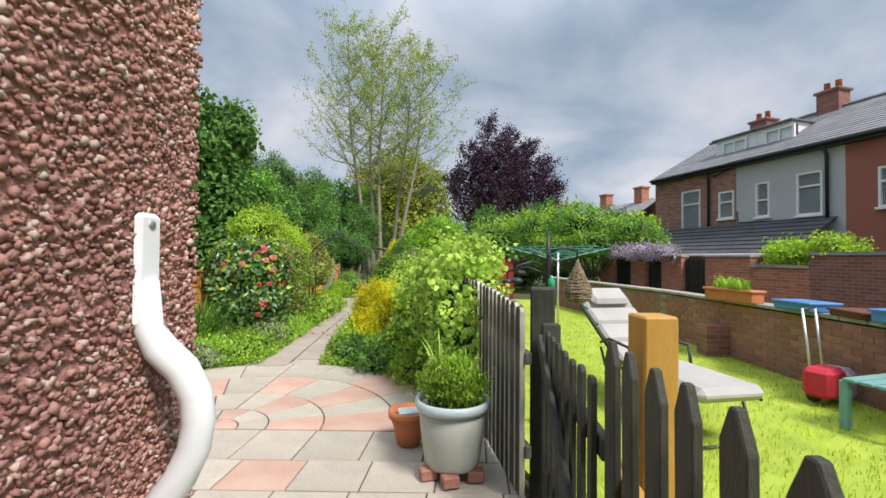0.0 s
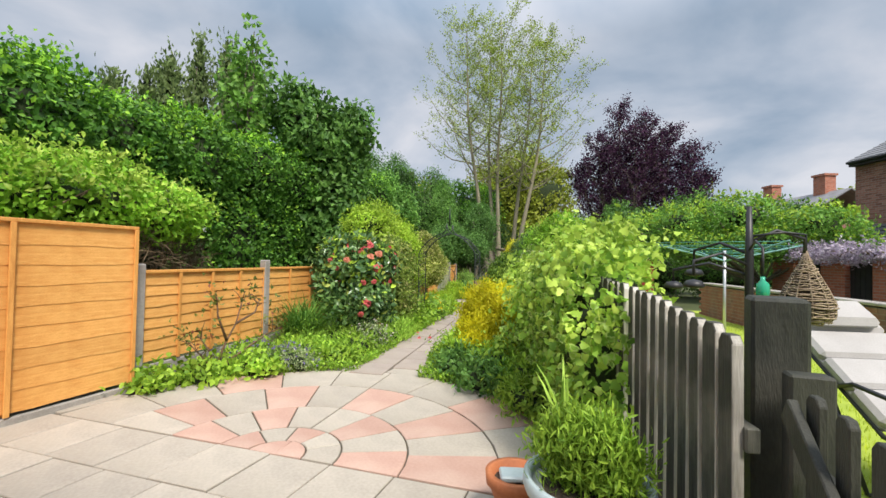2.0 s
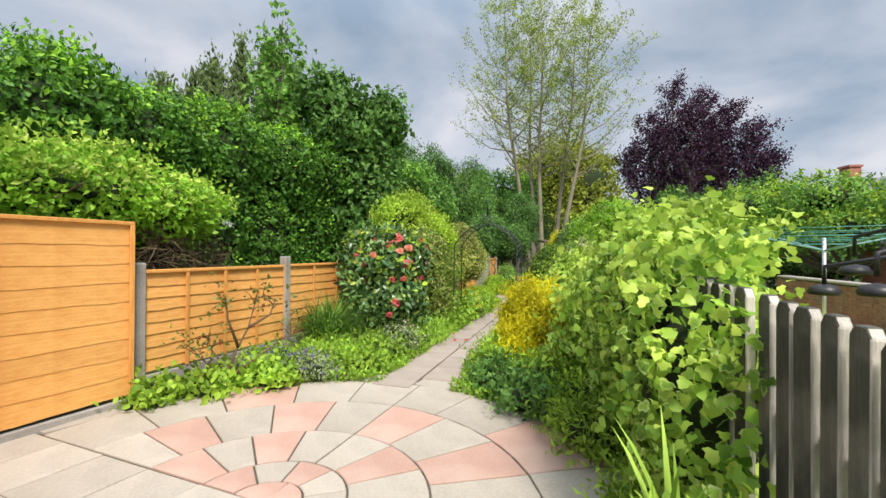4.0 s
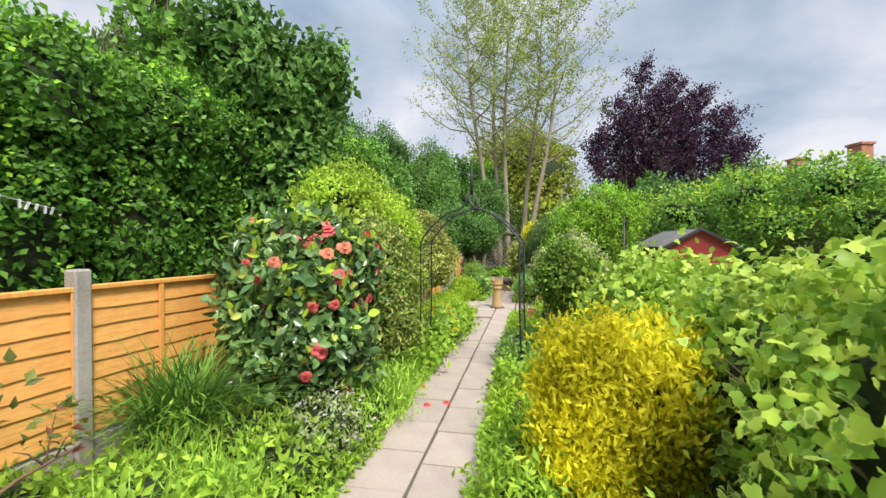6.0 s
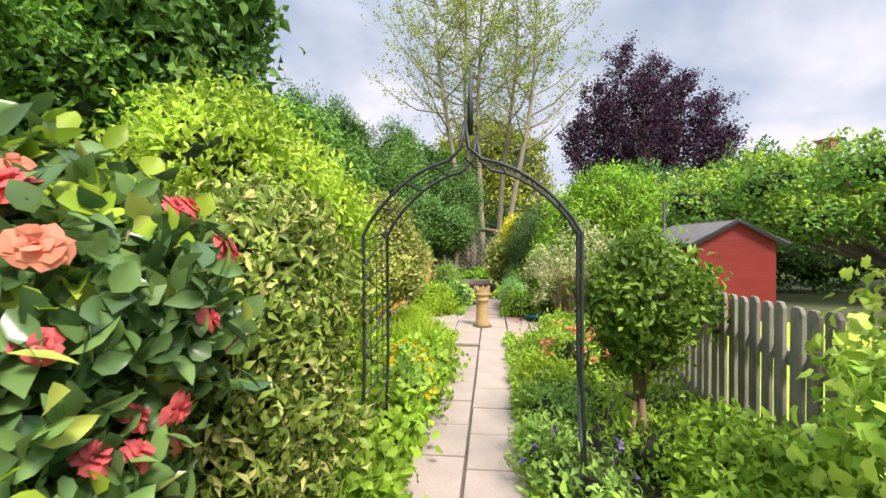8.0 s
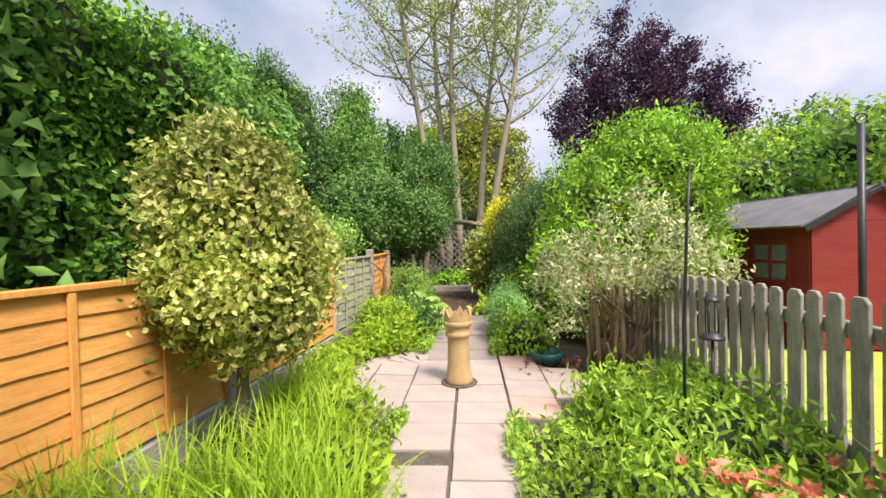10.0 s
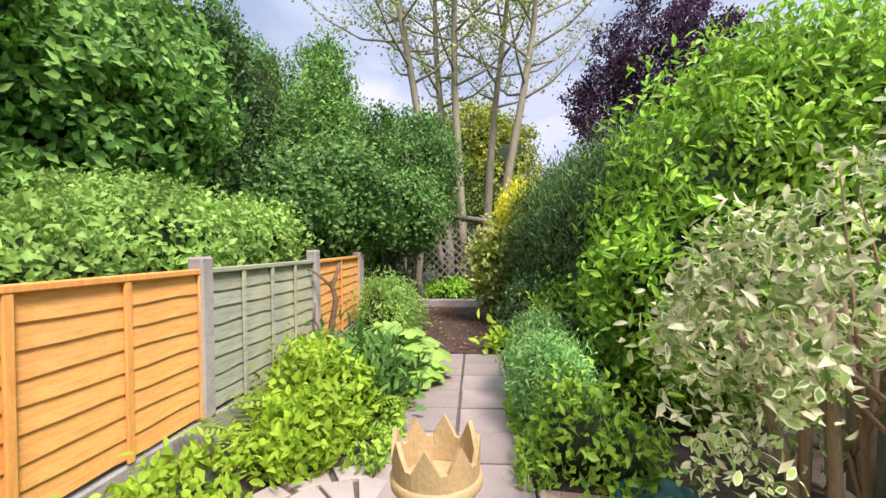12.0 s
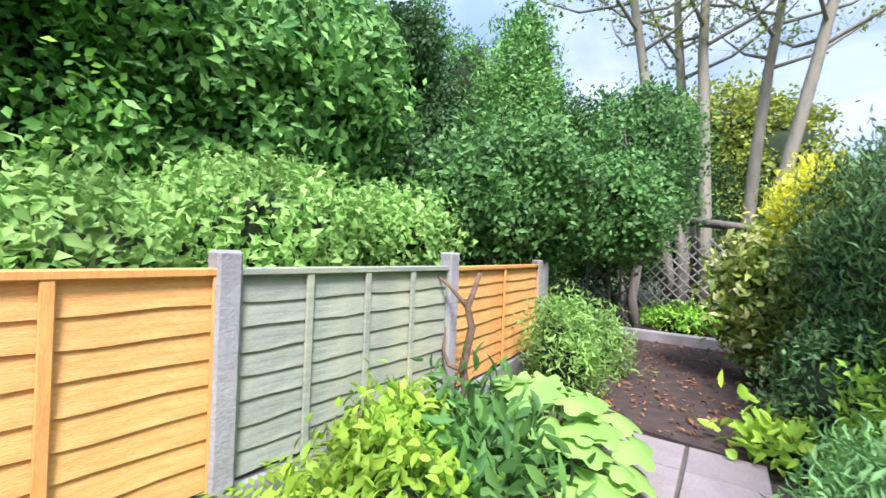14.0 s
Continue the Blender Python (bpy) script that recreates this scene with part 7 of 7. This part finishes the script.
# ---- red shed next door ----
shed = tagged(thing("garden_shed", (1.15, 16.62, -0.03), 9), "small red-painted wooden shed with a felt roof behind the picket fence", "shed")
W2, E, R, D = 0.64, 1.36, 1.70, 2.3
for k in range(9):
    z0, z1 = k * 0.15, min(E, k * 0.15 + 0.155)
    for y in (0.0, D):
        bm = bmesh.new()
        box(bm, -W2, W2, y - 0.012, y + 0.012, z0, z1, 0.003)
        part("board", bm, M_REDSHED, shed)
    for x in (-W2, W2):
        bm = bmesh.new()
        box(bm, x - 0.012, x + 0.012, 0.012, D - 0.012, z0, z1, 0.003)
        part("board", bm, M_REDSHED, shed)
for y in (0.0, D):
    bm = bmesh.new()
    vs = [bm.verts.new(c) for c in ((-W2, y - 0.012, E), (W2, y - 0.012, E), (0, y - 0.012, R), (-W2, y + 0.012, E), (W2, y + 0.012, E), (0, y + 0.012, R))]
    for q in ((0, 1, 2), (5, 4, 3), (0, 3, 4, 1), (1, 4, 5, 2), (2, 5, 3, 0)):
        bm.faces.new([vs[i] for i in q])
    part("gable", bm, M_REDSHED, shed)
for sg in (-1, 1):
    bm = bmesh.new()
    bar(bm, (sg * 0.40, -0.1, 0), (sg * 0.40, D + 0.1, 0), 0.93, 0.025, (sg * 0.44, 0, 0.9), 0.003)
    for v in bm.verts:
        v.co.z += (E + R) / 2 - 0.01 + 0.0
    part("roof_slope", bm, M_FELT, shed)
    bm = bmesh.new()
    bar(bm, (sg * (W2 + 0.13), -0.09, E - 0.07), (0, -0.09, R + 0.015), 0.02, 0.07, (0, 0, 1))
    part("bargeboard", bm, M_BLACK, shed)
dr = part("door", boxes((-W2 - 0.035, -W2 - 0.014, 0.95, 1.5, 0.1, 1.2), bevel=0.004), M_REDSHED, shed)
for y0 in (0.3, 0.58):
    for z0 in (0.72, 0.94):
        part("pane", boxes((-W2 - 0.022, -W2 - 0.016, y0, y0 + 0.24, z0, z0 + 0.18)), M_GLASS, shed)
        part("pane_backing", boxes((-W2 - 0.015, -W2 - 0.0125, y0, y0 + 0.24, z0, z0 + 0.18)), M_ROOM, shed)
part("window_frame", boxes((-W2 - 0.03, -W2 - 0.012, 0.26, 0.86, 0.66, 0.71), (-W2 - 0.03, -W2 - 0.012, 0.26, 0.86, 1.13, 1.18), (-W2 - 0.03, -W2 - 0.012, 0.26, 0.30, 0.71, 1.13), (-W2 - 0.03, -W2 - 0.012, 0.54, 0.58, 0.71, 1.13), (-W2 - 0.03, -W2 - 0.012, 0.82, 0.86, 0.71, 1.13)), M_REDSHED, shed)
ts = tagged(thing("garden_shed", (0.3, 20.2, -0.03)), "teal shed with a low felt roof beyond the red one", "shed")
part("walls", boxes((-0.8, 0.6, 0, 1.6, 0, 1.5), bevel=0.01), M_TEALW, ts)
bm = bmesh.new()
bar(bm, (-0.1, -0.1, 1.56), (-0.1, 1.7, 1.56), 1.6, 0.06)
part("roof", bm, M_FELT, ts)
ps = tagged(thing("hanging_basket_pole", (-0.55, 14.2, -0.03)), "thin dark steel pole with a ring top behind the picket fence", "pole")
bm = bmesh.new()
tube(bm, [(0, 0, 0), (0, 0, 1.85)], 0.018, 8)
part("pole", bm, M_BLACK, ps)
bm = bmesh.new()
tube(bm, [(0.03 * math.cos(a), 0, 1.88 + 0.03 * math.sin(a)) for a in np.linspace(0, 6.28, 13)], 0.005, 6)
part("ring", bm, M_BLACK, ps)

# ---- trellis and edging at the far end ----
def trellis(x, y, w, h, turn, diag):
    ob = tagged(thing("trellis", (x, y, -0.03), turn), "weathered wooden lattice trellis in the shade at the garden's end", "trellis")
    for sx in (0, w):
        bm = bmesh.new()
        box(bm, sx - 0.02, sx + 0.02, -0.02, 0.02, 0, h + 0.05, 0.003)
        part("upright", bm, M_OLDPICKET, ob)
    n_ = int((w + h) / 0.18)
    for k in range(n_):
        s = k * 0.18
        for sg in (0, 1):
            x0, z0 = max(0.0, s - h), min(s, h)
            x1, z1 = min(s, w), max(0.0, s - w)
            if sg:
                x0, x1 = w - x0, w - x1
            if abs(x1 - x0) > 0.03:
                bm = bmesh.new()
                bar(bm, (x0, 0.012 * sg, z0 + 0.03), (x1, 0.012 * sg, z1 + 0.03), 0.01, 0.022, (0, 0, 1))
                part("lath", bm, M_OLDPICKET, ob)
    return ob


trellis(-6.1, 22.9, 0.4, 1.55, 8, True)
trellis(-5.6, 23.2, 1.7, 1.55, 5, True)
bm = bmesh.new()
box(bm, 0, 1.7, -0.06, 0.06, -0.03, 0.14, 0.015)
ob = tagged(part("timber_edging", bm, M_CONC), "low weathered kerb across the mulch", "edging")
ob.location, ob.rotation_euler = (-5.1, 21.6, 0), (0, 0, radians(6))
bm = bmesh.new()
tube(bm, [(-4.9, 24.2, 1.9), (-4.0, 23.9, 1.75), (-3.3, 23.6, 1.62)], [0.09, 0.075, 0.05], 9)
tube(bm, [(-4.9, 24.2, -0.05), (-4.8, 24.2, 1.0), (-4.9, 24.2, 1.92)], [0.14, 0.12, 0.09], 9)
tagged(part("leaning_trunk", bm, M_BARK), "bare leaning trunk behind the trellis", "tree trunk")

# ---- hooked pole and hanging lantern at the picket fence ----
hp = tagged(thing("hanger_pole", (-1.59, 13.86, 0.08)), "slim dark metal hanger pole with a looped top by the pickets", "pole")
bm = bmesh.new()
tube(bm, [(0, 0, -0.13), (0.01, 0.02, 0.6), (0.04, 0.04, 1.2), (0.06, 0.05, 1.48)], [0.009, 0.009, 0.008, 0.007], 8)
part("pole", bm, M_BLACK, hp)
bm = bmesh.new()
tube(bm, [(0.06, 0.05, 1.465), (0.045, 0.05, 1.495), (0.06, 0.05, 1.525), (0.08, 0.05, 1.495), (0.06, 0.05, 1.465)], 0.004, 6)
part("loop", bm, M_BLACK, hp)
ln = tagged(thing("lantern", (-1.45, 13.86, 0.67)), "small dark garden lantern on a thin stake in the border", "lantern")
bm = bmesh.new()
tube(bm, [(0, 0, 0), (0, 0, 0.012), (0, 0, 0.02), (0, 0, 0.035)], [0.06, 0.06, 0.042, 0.038], 20)
part("base", bm, M_BLACK, ln)
for k in range(4):
    a = radians(45 + 90 * k)
    bm = bmesh.new()
    tube(bm, [(0.032 * math.cos(a), 0.032 * math.sin(a), 0.03), (0.032 * math.cos(a), 0.032 * math.sin(a), 0.2)], 0.004, 6)
    part("bar", bm, M_BLACK, ln)
bm = bmesh.new()
tube(bm, [(0, 0, 0.2), (0, 0, 0.205), (0, 0, 0.215), (0, 0, 0.235)], [0.04, 0.04, 0.034, 0.012], 20)
part("cap", bm, M_BLACK, ln)
bm = bmesh.new()
tube(bm, [(0, 0, 0.005), (0, 0, -0.70)], 0.007, 6)
part("stake", bm, M_BLACK, ln)


# ---- brick walls ----
def brick_wall(name, label, pts, h, thick, brick_m, near=None, coping=True):
    """A coursed wall along a line: bricks in the near stretch are parts, the others are joined."""
    me = bpy.data.meshes.new("brick")
    bm = bmesh.new()
    box(bm, -0.1075, 0.1075, -thick / 2, thick / 2, 0, 0.065, 0.004)
    bm.to_mesh(me)
    bm.free()
    me.materials.append(brick_m)
    ob = tagged(thing(name), label, "wall", kind="structure")
    rest = bmesh.new()
    for a, b in zip(pts, pts[1:]):
        a, b = Vector((*a, 0)), Vector((*b, 0))
        d = (b - a).normalized()
        ang = math.atan2(d.y, d.x)
        L = (b - a).length
        bm = bmesh.new()
        box(bm, 0, L, -thick / 2 + 0.008, thick / 2 - 0.008, -0.06, h - 0.07)
        m_ = part("mortar", bm, M_MORTAR, ob)
        m_.location, m_.rotation_euler = a, (0, 0, ang)
        for r in range(int(h / 0.075)):
            x = 0.11 + (0.1125 if r % 2 else 0)
            while x < L:
                c = a + d * x
                if near and near[0] < c.y < near[1]:
                    o = new("brick", me)
                    o.parent = ob
                    o.location, o.rotation_euler = (c.x, c.y, r * 0.075 - 0.02), (0, random.uniform(-0.006, 0.006), ang + random.uniform(-0.01, 0.01))
                else:
                    box(rest, -0.1075, 0.1075, -thick / 2, thick / 2, 0, 0.065, 0, Matrix.Translation((c.x, c.y, r * 0.075 - 0.02)) @ Matrix.Rotation(ang, 4, "Z"))
                x += 0.225
        if coping:
            bm = bmesh.new()
            k = 0.0
            while k < L - 0.02:
                box(bm, k + 0.004, min(k + 0.3, L), -thick / 2 - 0.03, thick / 2 + 0.03, h - 0.045, h, 0.008)
                k += 0.305
            m_ = part("coping", bm, M_CONC, ob)
            m_.location, m_.rotation_euler = a, (0, 0, ang)
    if len(rest.verts):
        q = part("far_bricks", rest, brick_m, ob)
        q["kind"] = "stuff"
    return ob


brick_wall("garden_wall", "low dark brick wall with a pale coping beside the lawn", [(4.28, 4.6), (4.2, 7.3), (3.97, 10.2), (2.85, 15.6)], 0.80, 0.2, M_DKBRICK, (6.6, 9.6))
bm = bmesh.new()
box(bm, -0.24, 0.24, -0.14, 0.14, -0.05, 0.42, 0.01)
ob = tagged(part("wall_pier", bm, M_YARDDARK), "short brick pier against the low wall", "pier")
ob.location = (3.93, 8.55, 0)

# ---- yard wall with piers and dark gates behind the lane ----
YA = math.degrees(math.atan2(-0.95, 0.3))
yard = tagged(thing("yard_wall", (5.78, 19.47, -0.06), YA), "red brick yard wall with piers and dark wooden gates", "wall", kind="structure")
for x0, x1 in ((-0.25, 0.64), (1.6, 2.34), (3.1, 3.94), (4.82, 6.2)):
    part("pier", boxes((x0, x1, -0.12, 0.12, 0, 1.5)), M_YARDBRICK, yard)
    part("pier_cap", boxes((x0 - 0.03, x1 + 0.03, -0.16, 0.16, 1.5, 1.56), bevel=0.01), M_CONC, yard)
part("low_wall", boxes((6.2, 7.6, -0.1, 0.1, 0, 1.25)), M_YARDBRICK, yard)
part("wall_coping", boxes((6.2, 7.6, -0.14, 0.14, 1.25, 1.32)), M_CONC, yard)
part("dark_wall", boxes((7.6, 13.5, -0.1, 0.1, 0, 1.55)), M_YARDDARK, yard)
part("wall_coping", boxes((7.6, 13.5, -0.14, 0.14, 1.55, 1.62)), M_SLATE, yard)
for x0, x1 in ((0.66, 1.58), (2.36, 3.08), (3.96, 4.8)):
    g = part("yard_gate", boxes((x0, x1, 0.02, 0.06, 0.05, 1.45)), M_BLACK, yard)
    for k in range(5):
        part("gate_board", boxes((x0 + k * (x1 - x0) / 5 + 0.01, x0 + (k + 1) * (x1 - x0) / 5 - 0.01, 0.0, 0.018, 0.08, 1.42), bevel=0.003), M_BLACK, g)
wist = [(5.9, 17.9, 1.65, 0.5, 0.8, 0.25), (6.2, 17.0, 1.62, 0.5, 0.8, 0.26), (6.5, 16.2, 1.6, 0.5, 0.7, 0.22)]
ob = tagged(thing("wisteria"), "pale lilac wisteria sprawling along the yard wall", "climber")
crown("flower_sprays", wist, 3600, 0.09, 0.045, M_LILAC, ob, lump=0.3, depth=0.3, core=0.4, core_m=M_CORE_DRY)
shrub("yard_shrub", "bright green shrub over the yard wall", [(8.15, 13.0, 1.55, 0.5, 0.6, 0.3), (8.5, 12.2, 1.6, 0.5, 0.6, 0.32)], 2400, 0.09, 0.05, L_LIME, "shrub", M_STEM, 0.03, (8.3, 12.6, 0), 5, 2, core=0.6)

# ---- terrace of houses ----
HA = math.degrees(math.atan2(-0.940, 0.341))


def window(parent, x0, x1, z0, z1, bars=(), trans=(), y=0.0):
    wn = part("window", boxes((x0, x1, y + 0.12, y + 0.16, z0, z1)), M_ROOM, parent)
    t = 0.06
    part("window_frame", boxes((x0, x1, y - 0.03, y + 0.06, z0, z0 + t), (x0, x1, y - 0.03, y + 0.06, z1 - t, z1), (x0, x0 + t, y - 0.03, y + 0.06, z0 + t, z1 - t), (x1 - t, x1, y - 0.03, y + 0.06, z0 + t, z1 - t)), M_UPVC, wn)
    for b in trans:
        part("transom", boxes((x0 + t, x1 - t, y - 0.025, y + 0.05, b - t / 2, b + t / 2)), M_UPVC, wn)
    for b in bars:
        part("mullion", boxes((b - t / 2, b + t / 2, y - 0.025, y + 0.05, z0 + t, z1 - t)), M_UPVC, wn)
    part("window_sill", boxes((x0 - 0.05, x1 + 0.05, y - 0.1, y + 0.02, z0 - 0.07, z0 - 0.002), bevel=0.01), M_UPVC, wn)
    pn = part("pane", boxes((x0 + t, x1 - t, y + 0.01, y + 0.018, z0 + t, z1 - t)), M_GLASS, wn)
    pn.visible_shadow = False
    return wn


def wall_with_holes(parent, x0, x1, z0, z1, holes, material, thick=0.3):
    """A facade in strips round its window openings."""
    xs = sorted({x0, x1, *[h[0] for h in holes], *[h[1] for h in holes]})
    bm = bmesh.new()
    for a, b in zip(xs, xs[1:]):
        hs = sorted([h for h in holes if h[0] <= a + 1e-6 and h[1] >= b - 1e-6], key=lambda h: h[2])
        z = z0
        for h in hs:
            box(bm, a, b, 0, thick, z, h[2])
            z = h[3]
        box(bm, a, b, 0, thick, z, z1)
    bmesh.ops.remove_doubles(bm, verts=bm.verts, dist=0.0005)
    return part("wall", bm, material, parent)


def house(x0, x1, wins, material, label, ridge=6.9, depth=3.2):
    ob = tagged(thing("terraced_house", (8.67, 21.77, -0.06), HA), label, "house")
    wall_with_holes(ob, x0, x1, 0, 4.95, [w[:4] for w in wins], material)
    part("side_wall", boxes((x0, x0 + 0.25, 0.302, 2 * depth, 0, 4.95), (x1 - 0.25, x1, 0.302, 2 * depth, 0, 4.95)), material, ob)
    part("back_wall", boxes((x0, x1, 2 * depth, 2 * depth + 0.25, 0, 4.95)), material, ob)
    for w in wins:
        window(ob, *w)
    courses = 16
    for sg in (0, 1):
        for k in range(courses):
            t0, t1 = k / courses, (k + 1.25) / courses
            a = (-0.25 + (depth + 0.25) * t0, 4.98 + (ridge - 4.98) * t0 + 0.03)
            b = (-0.25 + (depth + 0.25) * t1, 4.98 + (ridge - 4.98) * t1 + 0.005)
            if sg:
                a, b = (2 * depth - a[0], a[1]), (2 * depth - b[0], b[1])
            bm = bmesh.new()
            bar(bm, ((x0 + x1) / 2, a[0], a[1]), ((x0 + x1) / 2, b[0], b[1]), x1 - x0, 0.02)
            part("slate_course", bm, M_SLATE, ob)
    part("gutter", boxes((x0, x1, -0.36, -0.25, 4.88, 4.97), bevel=0.02), M_BLACK, ob)
    part("fascia", boxes((x0, x1, -0.24, -0.02, 4.80, 4.96)), M_BLACK, ob)
    part("ridge_tiles", boxes((x0, x1, depth - 0.12, depth + 0.12, ridge, ridge + 0.09), bevel=0.03), M_SLATE, ob)
    return ob


h1 = house(0.0, 3.87, [(1.46, 2.36, 2.64, 4.26, (), (3.7,)), (3.16, 3.79, 2.98, 4.0, (), (3.6,))], M_HOUSEBRICK, "old red-brown brick terraced house with white windows")
h2 = house(3.87, 7.2, [(4.59, 5.06, 2.92, 4.11, (), (3.5,)), (5.9, 6.63, 2.85, 4.19, (), (3.75,))], M_GREYREND, "grey-painted terraced house with white windows and a dormer")
h3 = house(7.2, 16.0, [(7.95, 8.7, 2.9, 4.0, (), (3.6,)), (10.5, 11.4, 2.8, 4.1, (), (3.6,))], M_REDREND, "red-brown painted terraced house")
for hh, x0, x1 in ((h1, 2.2, 3.87), (h2, 3.88, 5.1)):
    part("dormer", boxes((x0, x1, 1.0, 2.9, 5.45, 6.25)), M_WHITE, hh)
    part("dormer_roof", boxes((x0 - 0.1, x1 + 0.1, 0.85, 3.0, 6.25, 6.33), bevel=0.02), M_FELT, hh)
    window(hh, x0 + 0.35, x0 + 1.35, 5.6, 6.12, (x0 + 0.85,), (), 0.93)
for hh, x, z in ((h2, 5.0, 6.5), (h1, 2.5, 6.2)):
    ch = part("chimney", boxes((x - 0.35, x + 0.35, 2.9, 3.5, z, z + 1.0)), M_YARDDARK, hh)
    part("chimney_cap", boxes((x - 0.42, x + 0.42, 2.83, 3.57, z + 1.0, z + 1.1), bevel=0.02), M_YARDDARK, ch)
    for sx in (-0.18, 0.18):
        bm = bmesh.new()
        lathe(bm, [(0.0, 0), (0.1, 0), (0.09, 0.3), (0.11, 0.32), (0.0, 0.32)], 12)
        o = part("chimney_pot", bm, M_TERRA, ch)
        o.location = (x + sx, 3.2, z + 1.1)
for hh, x in ((h1, 2.78), (h2, 6.78)):
    bm = bmesh.new()
    tube(bm, [(x, -0.28, 4.9), (x, -0.08, 4.6), (x, -0.08, 2.6)], 0.05, 8)
    part("drainpipe", bm, M_BLACK, hh)
bm = bmesh.new()
tube(bm, [(3.0, -0.03, 4.62), (3.4, -0.03, 4.78), (3.86, -0.03, 4.82)], 0.03, 6)
part("waste_pipe", bm, M_BLACK, h1)
bm = bmesh.new()
tube(bm, [(3.9, -0.03, 3.2), (3.95, -0.03, 2.78), (6.8, -0.03, 2.72)], 0.02, 6)
part("cable", bm, M_BLACK, h2)
lt = tagged(thing("lean_to", (8.67, 21.77, -0.06), HA), "lean-to extension with a dark ribbed tile roof", "extension")
for k in range(8):
    t0, t1 = k / 8, (k + 1.2) / 8
    bm = bmesh.new()
    bar(bm, (3.5, -1.9 * (1 - t0), 1.62 + 1.12 * t0 + 0.04), (3.5, -1.9 * (1 - min(t1, 1.0)), 1.62 + 1.12 * min(t1, 1.0)), 7.0, 0.03)
    part("tile_course", bm, M_TILE, lt)
part("wall", boxes((0.1, 6.9, -1.8, -0.01, 0, 1.6)), M_HOUSEBRICK, lt)
part("gutter", boxes((0.0, 7.0, -2.0, -1.9, 1.55, 1.64), bevel=0.02), M_UPVC, lt)
fh = tagged(thing("far_house", (12.5, 42.0, -0.06), HA), "distant house roof with a chimney stack", "house")
part("wall", boxes((-6, 3, 0, 7, 0, 4.6)), M_HOUSEBRICK, fh)
for sg in (-1, 1):
    bm = bmesh.new()
    bar(bm, (-1.5, 3.5 + sg * 3.7, 4.5), (-1.5, 3.5, 6.8), 9.2, 0.08)
    part("roof_slope", bm, M_SLATE, fh)
for x in (-4.0, 1.0):
    ch = part("chimney", boxes((x - 0.5, x + 0.5, 3.1, 3.9, 6.4, 8.0)), M_YARDBRICK, fh)
    part("chimney_cap", boxes((x - 0.58, x + 0.58, 3.0, 4.0, 8.0, 8.15)), M_YARDBRICK, ch)
